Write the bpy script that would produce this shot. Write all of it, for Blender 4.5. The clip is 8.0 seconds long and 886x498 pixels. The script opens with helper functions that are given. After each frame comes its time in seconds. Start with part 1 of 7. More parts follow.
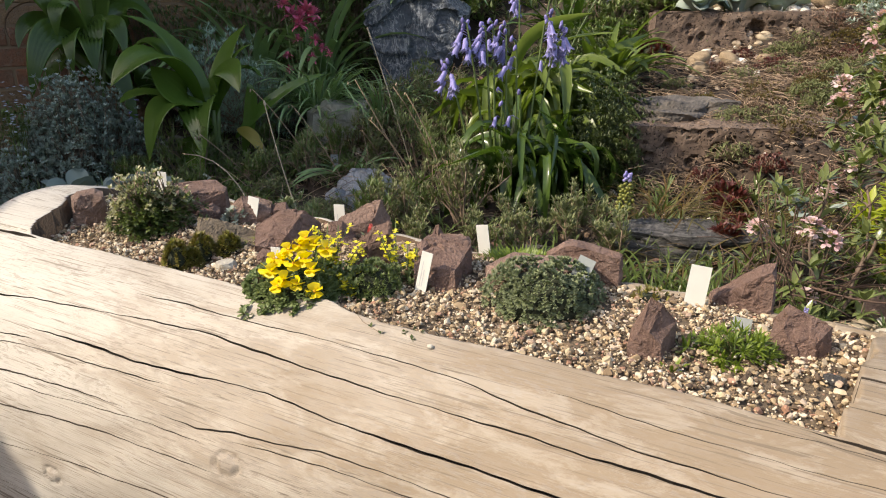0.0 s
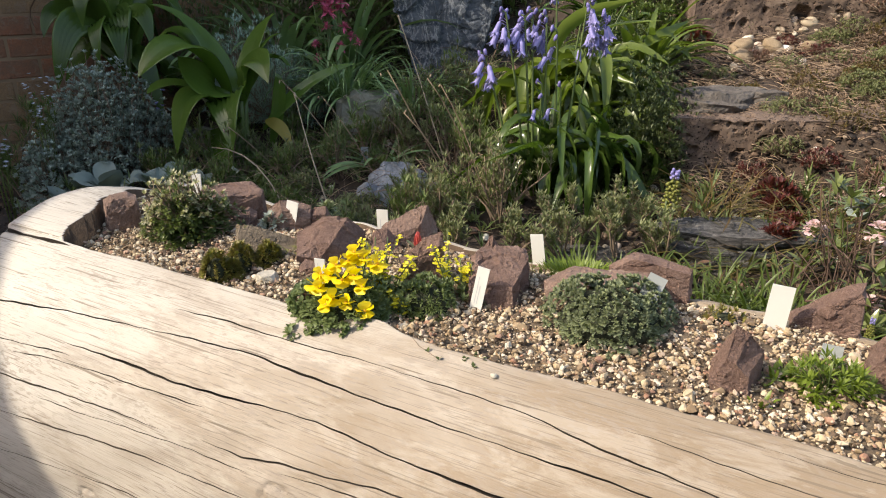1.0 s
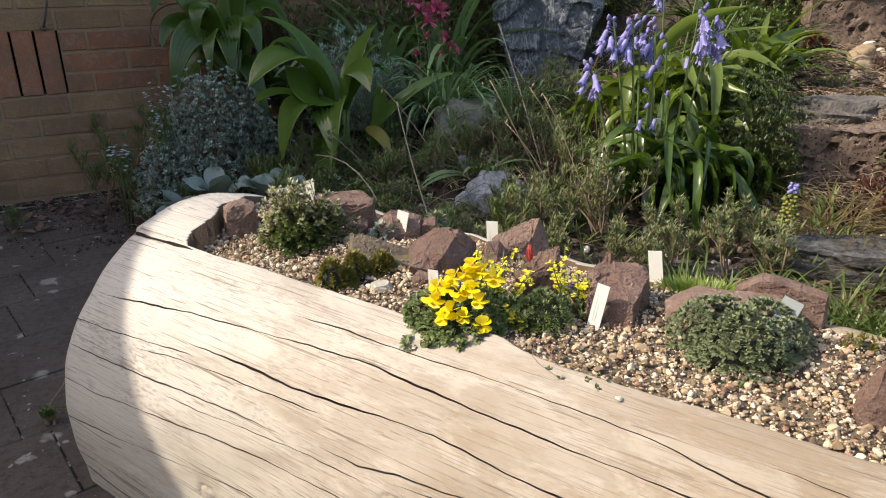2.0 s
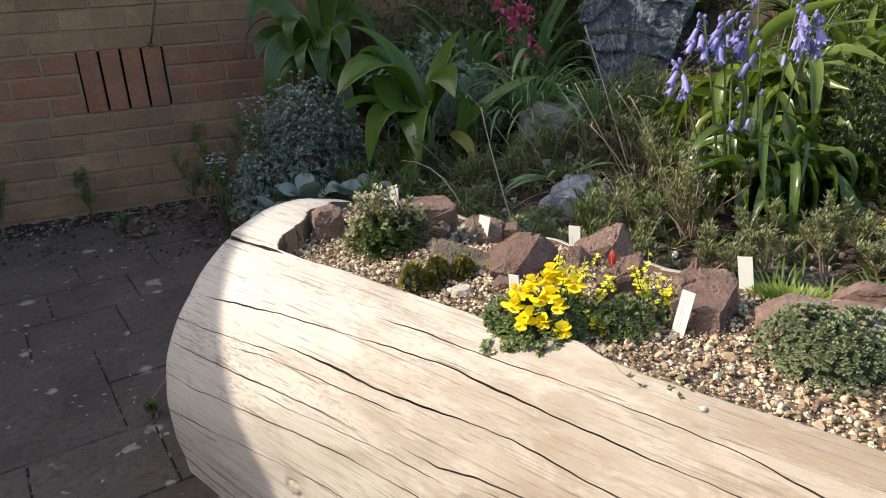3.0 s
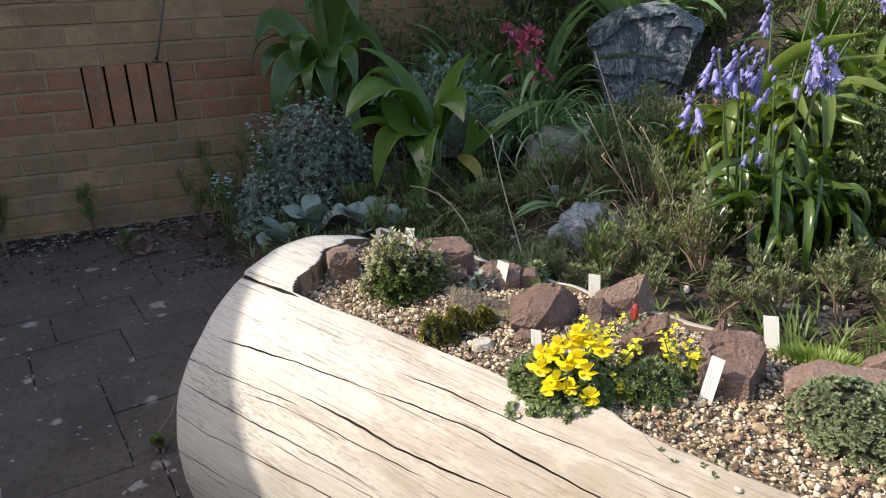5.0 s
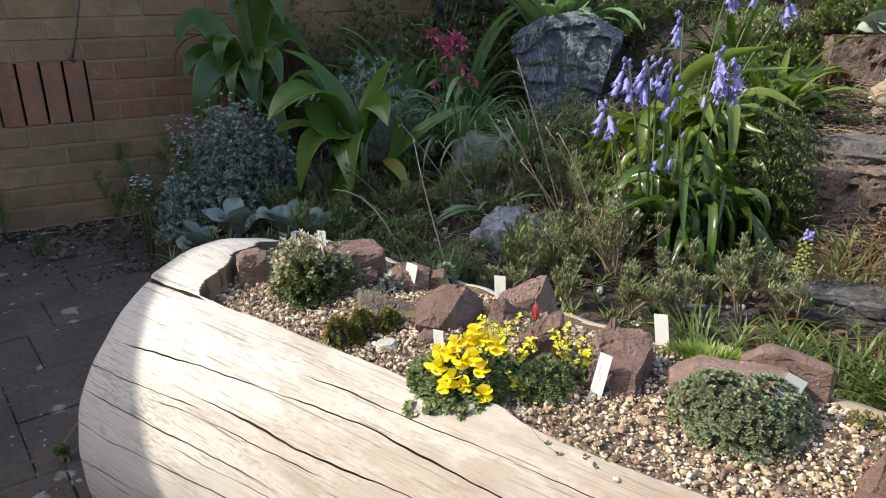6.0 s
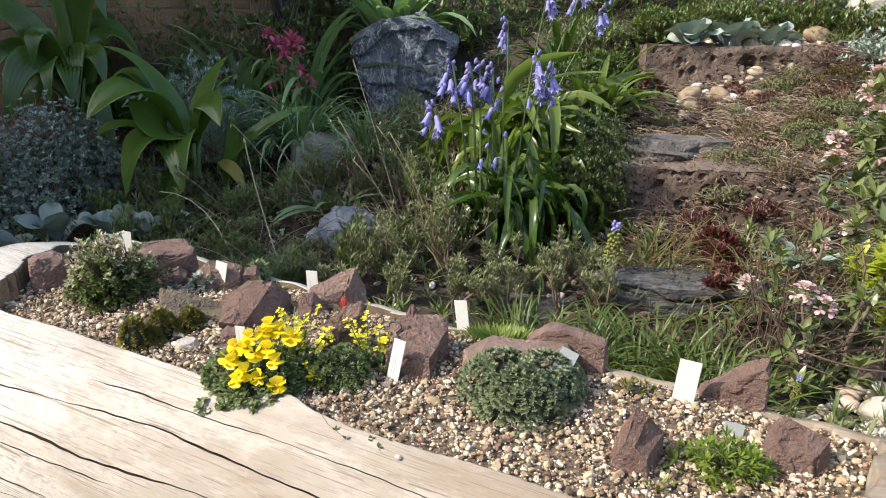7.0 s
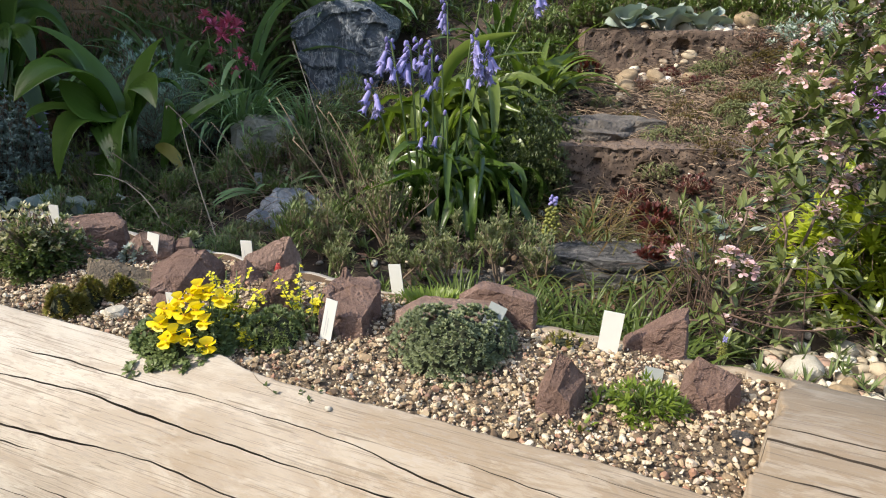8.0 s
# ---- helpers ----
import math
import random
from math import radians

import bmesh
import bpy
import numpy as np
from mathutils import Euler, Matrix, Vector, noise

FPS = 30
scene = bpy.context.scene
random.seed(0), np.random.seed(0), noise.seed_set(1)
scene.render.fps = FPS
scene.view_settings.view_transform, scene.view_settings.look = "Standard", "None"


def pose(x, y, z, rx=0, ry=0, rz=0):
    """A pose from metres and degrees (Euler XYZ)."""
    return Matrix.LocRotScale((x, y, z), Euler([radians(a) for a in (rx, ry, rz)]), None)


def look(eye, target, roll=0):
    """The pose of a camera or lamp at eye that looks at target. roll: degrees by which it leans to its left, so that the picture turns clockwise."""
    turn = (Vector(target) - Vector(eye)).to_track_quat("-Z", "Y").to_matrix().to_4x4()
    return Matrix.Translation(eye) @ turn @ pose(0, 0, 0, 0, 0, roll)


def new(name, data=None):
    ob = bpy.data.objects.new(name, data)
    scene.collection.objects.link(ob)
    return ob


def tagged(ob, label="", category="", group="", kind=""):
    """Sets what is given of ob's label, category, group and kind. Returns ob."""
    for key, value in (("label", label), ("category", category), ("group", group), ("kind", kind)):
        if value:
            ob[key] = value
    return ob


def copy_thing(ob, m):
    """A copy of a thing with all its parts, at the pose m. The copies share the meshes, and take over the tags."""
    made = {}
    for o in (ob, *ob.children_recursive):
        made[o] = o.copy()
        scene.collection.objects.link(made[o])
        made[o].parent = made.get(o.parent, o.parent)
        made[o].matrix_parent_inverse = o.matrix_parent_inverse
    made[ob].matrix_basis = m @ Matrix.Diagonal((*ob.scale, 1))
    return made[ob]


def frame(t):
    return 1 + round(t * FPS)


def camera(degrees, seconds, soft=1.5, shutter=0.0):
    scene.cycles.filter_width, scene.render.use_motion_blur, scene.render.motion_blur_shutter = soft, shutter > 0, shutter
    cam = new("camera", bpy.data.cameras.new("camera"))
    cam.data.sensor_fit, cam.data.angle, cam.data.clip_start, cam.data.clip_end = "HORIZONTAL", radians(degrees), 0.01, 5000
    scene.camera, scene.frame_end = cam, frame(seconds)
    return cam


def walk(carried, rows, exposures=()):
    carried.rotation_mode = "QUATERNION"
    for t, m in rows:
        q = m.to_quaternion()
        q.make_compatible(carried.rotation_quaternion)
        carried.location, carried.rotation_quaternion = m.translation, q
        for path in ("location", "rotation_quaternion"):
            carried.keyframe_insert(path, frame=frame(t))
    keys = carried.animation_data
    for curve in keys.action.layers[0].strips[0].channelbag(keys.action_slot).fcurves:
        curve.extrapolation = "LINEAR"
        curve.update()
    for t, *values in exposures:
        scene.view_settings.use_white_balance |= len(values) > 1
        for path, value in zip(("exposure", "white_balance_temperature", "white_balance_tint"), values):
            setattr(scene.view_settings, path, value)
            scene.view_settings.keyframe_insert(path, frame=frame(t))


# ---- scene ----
cam = camera(64.0, 8.0, soft=1.05)
PATH = [
    (0, (0.213, -0.525, 0.75), (1.372, 0.952, 0.06), 0.6),
    (0.5, (0.215, -0.49, 0.755), (1.34, 1.002, 0.042), 0.3),
    (1, (0.218, -0.442, 0.764), (1.327, 1.052, 0.03), 0.3),
    (1.5, (0.198, -0.417, 0.772), (1.2, 1.151, 0.039), -0.3),
    (2, (0.19, -0.41, 0.769), (1.108, 1.216, 0.053), -0.8),
    (3.3, (0.195, -0.42, 0.776), (0.874, 1.328, 0.079), -3.4),
    (3.5, (0.196, -0.414, 0.785), (0.876, 1.332, 0.088), -3.3),
    (4, (0.193, -0.409, 0.809), (0.878, 1.338, 0.118), -2.9),
    (5.3, (0.176, -0.37, 0.829), (0.908, 1.36, 0.144), -2.0),
    (5.5, (0.187, -0.38, 0.829), (0.935, 1.344, 0.145), -1.8),
    (6, (0.215, -0.408, 0.829), (1.087, 1.259, 0.15), -0.6),
    (6.5, (0.25, -0.437, 0.827), (1.299, 1.127, 0.153), 0.8),
    (7, (0.279, -0.472, 0.818), (1.462, 0.997, 0.155), 1.4),
    (7.5, (0.292, -0.498, 0.808), (1.578, 0.884, 0.149), 2.2),
    (8, (0.283, -0.509, 0.784), (1.566, 0.868, 0.108), 1.8),
]
walk(cam, [(t, look(eye, target, roll)) for t, eye, target, roll in PATH], [(0, 1.08, 7100, 11), (1.5, 1.15, 7050, 11), (3.5, 1.25, 6800, 10), (5.5, 1.25, 6520, 9), (6.5, 1.28, 6420, 9), (7.5, 1.26, 6380, 9), (8, 1.14, 6600, 8)])

# ---- world and sun ----
SUN_WAY = Vector((0.721, -0.283, -0.627)).normalized()
world = bpy.data.worlds.new("sky")
scene.world = world
world.use_nodes = True
wt = world.node_tree
sky = wt.nodes.new("ShaderNodeTexSky")
sky.sky_type, sky.sun_disc = "NISHITA", False
sky.sun_elevation = math.asin(-SUN_WAY.z)
sky.sun_rotation = math.atan2(-SUN_WAY.x, -SUN_WAY.y)
sky.dust_density, sky.ozone_density = 2.5, 0.5
wt.links.new(sky.outputs[0], wt.nodes["Background"].inputs[0])
wt.nodes["Background"].inputs[1].default_value = 0.15
sun = new("sun", bpy.data.lights.new("sun", "SUN"))
sun.data.energy, sun.data.angle, sun.data.color = 2.45, radians(0.3), (1.0, 0.94, 0.84)
sun.matrix_world = SUN_WAY.to_track_quat("-Z", "Y").to_matrix().to_4x4()

# ---- helpers of this scene ----
rnd = random.Random(7)
LOG_A, LOG_S = Vector((0.413, -0.911, 0)).normalized(), Vector((0.911, 0.413, 0)).normalized()
LOG_M = Matrix(((LOG_A.x, LOG_S.x, 0, 0), (LOG_A.y, LOG_S.y, 0, 0), (0, 0, 1, 0), (0, 0, 0, 1)))
CS, CZ, R = 0.705, 0.14, 0.28  # log section: middle across, middle height, radius
SLOPE_S = (0.86, 1.2, 1.5, 1.75, 2.0, 2.10, 2.2, 2.6, 2.98, 3.12, 3.4, 4.2, 6.0, 12.0)
SLOPE_Z = (0.05, 0.09, 0.13, 0.165, 0.20, 0.22, 0.34, 0.43, 0.52, 0.66, 0.72, 1.0, 1.25, 1.4)


def bed(x, y):
    """Height of the garden's soil."""
    s = LOG_S.x * x + LOG_S.y * y
    return max(0.0, min(float(np.interp(s, SLOPE_S, SLOPE_Z)), 0.5 * (x - 0.32)))


class Mesh:
    """Gathers vertices and faces for one mesh."""

    def __init__(self):
        self.v, self.f = [], []

    def add(self, verts, faces):
        n = len(self.v)
        self.v.extend(tuple(p) for p in verts)
        self.f.extend(tuple(i + n for i in face) for face in faces)

    def build(self, name, mat, smooth=True):
        me = bpy.data.meshes.new(name)
        me.from_pydata(self.v, [], self.f)
        me.materials.append(mat)
        if smooth:
            me.polygons.foreach_set("use_smooth", [True] * len(me.polygons))
        me.update()
        return me


def part(name, mesh, mat, parent, label="", smooth=True):
    ob = new(name, mesh.build(name, mat, smooth) if isinstance(mesh, Mesh) else mesh)
    ob.parent = parent
    return tagged(ob, label)


def thing(name, place, label, category, group="", kind="", rz=0):
    ob = new(name)
    ob.empty_display_size = 0.05
    ob.matrix_basis = pose(*place, 0, 0, rz)
    return tagged(ob, label, category, group, kind)


def solid(name, mesh, mat, place, label, category, group="", kind="", rz=0, smooth=True):
    ob = new(name, mesh.build(name, mat, smooth) if isinstance(mesh, Mesh) else mesh)
    ob.matrix_basis = pose(*place, 0, 0, rz)
    return tagged(ob, label, category, group, kind)


def way(az, el):
    return Vector((math.cos(el) * math.cos(az), math.cos(el) * math.sin(az), math.sin(el)))


def leaf(m, p, az, el, length, width, droop=0.6, n=6, fold=0.25, shape="strap", twist=0.0, swing=0.0, wave=0.0, roll=0.0, bend=None):
    """A leaf blade of three vertices across, arching by droop from its first slope."""
    p = Vector(p)
    rows, step = [], length / n
    for i in range(n + 1):
        u = i / n
        if shape == "strap":
            w = min(1.0, 0.55 + 1.6 * u) * (1 - max(0.0, (u - 0.6) / 0.4) ** 2)
        elif shape == "round":
            w = math.sin(math.pi * min(1.0, u ** 1.5)) ** 0.6 if 0 < u < 1 else 0.0
            w = max(w, 0.15 if u < 0.5 else 0.0)
        elif shape == "ovate":
            w = (math.sin(math.pi * min(1.0, u ** 0.75)) ** 0.8) if 0 < u < 1 else 0.0
            w = max(w, 0.12 if u < 0.5 else 0.0)
        else:
            w = (4 * u * (1 - u)) ** 0.7 if 0 < u < 1 else 0.0
            w = max(w, 0.2 if u < 0.5 else 0.0)
        w *= width / 2
        d = way(az, el)
        side = Vector((-math.sin(az), math.cos(az), 0))
        up = side.cross(d) * -1
        c, s = math.cos(roll + twist * u), math.sin(roll + twist * u)
        side, up = side * c + up * s, up * c - side * s
        lift = fold * w + wave * w * math.sin(9 * u + az)
        rows.append((p + side * w + up * lift, p.copy(), p - side * w + up * (fold * w - wave * w * math.sin(7 * u + 1))))
        p = p + d * step
        el -= droop / n * (0.5 + u) if bend is None else droop / n * 2.82 * math.exp(-((u - bend) / 0.2) ** 2)
        az += swing / n
    verts = [q for row in rows for q in row]
    faces = []
    for i in range(n):
        a = 3 * i
        faces += [(a, a + 1, a + 4, a + 3), (a + 1, a + 2, a + 5, a + 4)]
    m.add(verts, faces)
    return p


def blade(m, pts, width, face, cols=8, pleat=0.05, fold=0.2, n=14, tip=0.75):
    """A broad pleated leaf bent from its base over its crown to its tip, its upper side turned to face."""
    a, b, c = (Vector(p) for p in pts)
    b = b * 1.75 - (a + c) * 0.375
    face = Vector(face).normalized()
    verts = []
    for i in range(n + 1):
        u = i / n
        p = a * (1 - u) ** 2 + b * 2 * u * (1 - u) + c * u * u
        d = ((b - a) * (1 - u) + (c - b) * u).normalized()
        side = d.cross(face).normalized()
        up = side.cross(d)
        w = width / 2 * max(0.16 if u < .5 else 0.0, math.sin(math.pi * min(1, u ** tip)) ** 0.75 if u < 1 else 0.0)
        for j in range(cols + 1):
            k = 2 * j / cols - 1
            lift = fold * abs(k) * w + pleat * w * (1 if j % 2 else -1) * (1 - k * k * .6) + .10 * w * k * math.sin(7 * u + width * 90)
            verts.append(p + side * k * w + up * lift)
    q = cols + 1
    m.add(verts, [(i * q + j, i * q + j + 1, i * q + q + j + 1, i * q + q + j) for i in range(n) for j in range(cols)])


def tube(m, pts, r0, r1, sides=5):
    pts = [Vector(p) for p in pts]
    verts, faces, n = [], [], len(pts)
    for i, p in enumerate(pts):
        d = (pts[min(i + 1, n - 1)] - pts[max(i - 1, 0)]).normalized()
        x = d.cross(Vector((0.3, 0.1, 1)) if abs(d.z) < 0.9 else Vector((1, 0.2, 0))).normalized()
        y = d.cross(x)
        r = r0 + (r1 - r0) * i / max(1, n - 1)
        for k in range(sides):
            t = 2 * math.pi * k / sides
            verts.append(p + (x * math.cos(t) + y * math.sin(t)) * r)
    for i in range(n - 1):
        for k in range(sides):
            a, b = i * sides + k, i * sides + (k + 1) % sides
            faces.append((a, b, b + sides, a + sides))
    faces.append(tuple(range(sides - 1, -1, -1)))
    faces.append(tuple(range((n - 1) * sides, n * sides)))
    m.add(verts, faces)


def arc(p, az, el, length, droop=0.0, n=5, swing=0.0, wob=0.0, r=rnd):
    """Points of a bending stem."""
    p, out = Vector(p), [Vector(p)]
    for i in range(n):
        p = p + way(az, el) * (length / n)
        out.append(p.copy())
        el -= droop / n
        az += swing / n
        if wob:
            az += r.uniform(-wob, wob)
            el += r.uniform(-wob, wob)
    return out


def unit_ball(level):
    bm = bmesh.new()
    bmesh.ops.create_icosphere(bm, subdivisions=level, radius=1)
    v = np.array([q.co[:] for q in bm.verts])
    f = [tuple(q.index for q in face.verts) for face in bm.faces]
    bm.free()
    return v, f


BALLS = {k: unit_ball(k) for k in (1, 2, 3)}


def blob(m, p, size, r, level=1, rough=0.25):
    """A small pebble or clump with an uneven outline."""
    v, f = BALLS[level]
    jig = 1 + rough * np.array([noise.noise(Vector(q) * 1.3 + Vector((r.uniform(0, 90), 3, 7)) * 0 + Vector((p[0] * 91, p[1] * 97, p[2] * 89))) for q in v])
    e = Euler((r.uniform(-.5, .5), r.uniform(-.5, .5), r.uniform(0, 6.3))).to_matrix()
    w = (v * jig[:, None] * np.array(size)) @ np.array(e).T + np.array(p)
    m.add(w.tolist(), f)


def tuft(m, p, az, el, count, length, width, r, spread=1.0, shape="lance", n=2, droop=0.4):
    """A rosette of small leaves round a shoot's tip."""
    axis = way(az, el)
    for k in range(count):
        t = 2.399 * k + r.uniform(-.3, .3)
        open_ = spread * (0.35 + 0.65 * r.random())
        x = axis.cross(Vector((0.2, 0.3, 1)) if abs(axis.z) < 0.9 else Vector((1, 0, 0))).normalized()
        y = axis.cross(x)
        d = axis * math.cos(open_) + (x * math.cos(t) + y * math.sin(t)) * math.sin(open_)
        leaf(m, p, math.atan2(d.y, d.x), math.asin(max(-1, min(1, d.z))), length * r.uniform(.7, 1.1), width, droop, n, 0.2, shape)


def rock_mesh(name, mat, l, w, h, seed, peak=(0.0, 0.0), top=0.35, ridge=0.0, rough=0.038, cuts=4, sink=0.02, chips=3):
    """An angular stone: an uneven foot, a shoulder and a top round the peak, hulled, broken and weathered."""
    r = random.Random(seed)
    bm = bmesh.new()
    for z, k, jig, ox, oy in ((-sink, 0.96, .14, 0, 0), (h * 0.4, 0.9, .16, peak[0] * .3, peak[1] * .3), (h * .93, top, .3, peak[0], peak[1])):
        n = 8 if z < h * .5 else 6
        for i in range(n):
            t = 2 * math.pi * (i + r.uniform(-.35, .35)) / n
            q = k * (1 + r.uniform(-jig, jig))
            rl = q + (ridge if z > h * .5 else 0)
            bm.verts.new(((ox + math.cos(t) * rl) * l / 2, (oy + math.sin(t) * q) * w / 2, z + (r.uniform(-.1, .08) * h if z > 0 else 0)))
    bmesh.ops.convex_hull(bm, input=bm.verts)
    loose = [v for v in bm.verts if not v.link_faces]
    bmesh.ops.delete(bm, geom=loose, context="VERTS")
    for i in range(chips):
        d = way(r.uniform(0, 6.3), r.uniform(.1, 1.0))
        far = max(v.co.dot(d) for v in bm.verts)
        bmesh.ops.bisect_plane(bm, geom=bm.verts[:] + bm.edges[:] + bm.faces[:], plane_co=d * far * r.uniform(.84, .95), plane_no=d, clear_outer=True)
        bmesh.ops.holes_fill(bm, edges=[e for e in bm.edges if e.is_boundary])
    bmesh.ops.triangulate(bm, faces=bm.faces)
    for i in range(cuts):
        if len(bm.faces) > 9000:
            break
        long_ = sum(e.calc_length() for e in bm.edges) / len(bm.edges)
        bmesh.ops.subdivide_edges(bm, edges=[e for e in bm.edges if e.calc_length() > long_ * .7], cuts=1)
        bmesh.ops.triangulate(bm, faces=bm.faces)
    bm.normal_update()
    size = (l + w + h) / 3
    off = Vector((seed * 3.1, seed * 1.7, 5))
    moves = []
    for v in bm.verts:
        q = v.co / size
        k = noise.noise(q * 2.2 + off) * .4 + noise.noise(Vector((q.x * 3, q.y * 3, q.z * 9)) + off) * .6 + noise.noise(q * 17 + off) * .25 + noise.noise(q * 40 + off) * .12
        moves.append(v.normal * k * rough * size)
    for v, d in zip(bm.verts, moves):
        v.co += d
    me = bpy.data.meshes.new(name)
    bm.to_mesh(me)
    bm.free()
    me.materials.append(mat)
    return me


def broken_stone(name, mat, l, w, h, seed, left=.6, right=.6, peak=0.0, plateau=.3, tilt=0.0, face=.6, rear=.6, ridge=0.0, bulge=.12, shoulder=.44, foot=.5, front=.88, shift=0.0, rough=.022, sink=.02, level=5):
    """An angular broken stone. Its skyline runs from the left shoulder over a plateau round the peak to the right
    shoulder (heights as shares of h, places as shares of l); face and rear say how high its front and back still stand."""
    r = random.Random(seed)
    a, b = peak - plateau / 2, peak + plateau / 2
    line = [(-foot, 0.0), (-shoulder, left), (a, 1.0 + tilt), (b, 1.0 - tilt), (shoulder, right), (foot, 0.0)]
    bm = bmesh.new()
    rings = []
    for y, tall, wide, move in ((-.5, face, front, shift), (ridge, 1.0, 1.0, 0.0), (.5, rear, .86, 0.0)):
        ring = []
        for i, (u, z) in enumerate(line):
            jig = (r.uniform(-.05, .05), r.uniform(-.10, .10), r.uniform(-.05, .05))
            zz = -sink if z == 0 else z * h * tall * (1 + jig[2])
            yy = y + jig[1] * (1 if y else 1.6)
            ring.append(bm.verts.new((l * (u * wide + move + jig[0] * .5), w * yy, zz)))
        rings.append(ring)
    n = len(line)
    for f, g in zip(rings, rings[1:]):
        for i in range(n):
            j = (i + 1) % n
            bm.faces.new((f[i], f[j], g[j], g[i]))
    for ring, y, sgn in ((rings[0], -.5, 1), (rings[2], .5, -1)):
        mid = bm.verts.new((l * (peak * .5 + (shift if sgn > 0 else 0) + r.uniform(-.12, .12)), w * (y - sgn * bulge), h * (face if sgn > 0 else rear) * r.uniform(.40, .62)))
        for i in range(n):
            j = (i + 1) % n
            bm.faces.new((ring[j], ring[i], mid) if sgn > 0 else (ring[i], ring[j], mid))
    bmesh.ops.recalc_face_normals(bm, faces=bm.faces)
    bmesh.ops.triangulate(bm, faces=bm.faces)
    size = (l + w + h) / 3
    for i in range(9):
        if len(bm.faces) > 9000:
            break
        edges = [e for e in bm.edges if e.calc_length() > max(.0013, size * .03)]
        if not edges:
            break
        longest = max(e.calc_length() for e in edges)
        bmesh.ops.subdivide_edges(bm, edges=[e for e in edges if e.calc_length() > longest * .55], cuts=1)
        bmesh.ops.triangulate(bm, faces=bm.faces)
    bm.normal_update()
    off = Vector((seed * 3.1, seed * 1.7, 5))
    moves = []
    for v in bm.verts:
        q = v.co / size
        bent = q + noise.noise_vector(q * 2.5 + off) * .35
        flake = noise.cell(Vector((bent.x * 2.3, bent.y * 2.3, bent.z * 4.5)) + off) * .9 + noise.cell(bent * 7.0 + off * 2) * .35
        k = noise.noise(q * 2.0 + off) * .7 + flake + noise.noise(q * 14 + off) * .30 + noise.noise(q * 38 + off) * .22
        moves.append(v.normal * (k - .6) * rough * size)
    for v, d in zip(bm.verts, moves):
        v.co += d
    me = bpy.data.meshes.new(name)
    bm.to_mesh(me)
    bm.free()
    me.materials.append(mat)
    return me


# ---- materials ----
def material(name):
    mat = bpy.data.materials.new(name)
    mat.use_nodes = True
    nt = mat.node_tree
    return mat, nt, nt.nodes["Principled BSDF"], nt.nodes["Material Output"]


def node(nt, kind, **ins):
    nd = nt.nodes.new(kind)
    for key, value in ins.items():
        nd.inputs[key.replace("_", " ")].default_value = value
    return nd


def ramp(nt, fac, stops):
    nd = nt.nodes.new("ShaderNodeValToRGB")
    el = nd.color_ramp.elements
    while len(el) < len(stops):
        el.new(0.5)
    for e, (pos, col) in zip(el, stops):
        e.position, e.color = pos, (*col, 1)
    nt.links.new(fac, nd.inputs[0])
    return nd.outputs[0]


def coords(nt, scale=(1, 1, 1), kind="Object"):
    tc = nt.nodes.new("ShaderNodeTexCoord")
    mp = nt.nodes.new("ShaderNodeMapping")
    mp.inputs["Scale"].default_value = scale
    nt.links.new(tc.outputs[kind], mp.inputs[0])
    return mp.outputs[0]


def noisy(nt, vec, scale, detail=5, rough=0.6, distort=0.0):
    nd = node(nt, "ShaderNodeTexNoise", Scale=scale, Detail=detail, Roughness=rough, Distortion=distort)
    nt.links.new(vec, nd.inputs["Vector"])
    return nd.outputs["Fac"]


def mix(nt, fac, a, b, blend="MIX"):
    nd = nt.nodes.new("ShaderNodeMix")
    nd.data_type, nd.blend_type = "RGBA", blend
    for sock, val in ((nd.inputs[0], fac), (nd.inputs[6], a), (nd.inputs[7], b)):
        if isinstance(val, (int, float)):
            sock.default_value = val
        elif isinstance(val, tuple):
            sock.default_value = (*val, 1)
        else:
            nt.links.new(val, sock)
    return nd.outputs[2]


def bump(nt, bsdf, height, strength=0.4, distance=0.004):
    nd = node(nt, "ShaderNodeBump", Strength=strength, Distance=distance)
    nt.links.new(height, nd.inputs["Height"])
    nt.links.new(nd.outputs[0], bsdf.inputs["Normal"])


def island(nt):
    return nt.nodes.new("ShaderNodeNewGeometry").outputs["Random Per Island"]


def objrandom(nt):
    return nt.nodes.new("ShaderNodeObjectInfo").outputs["Random"]


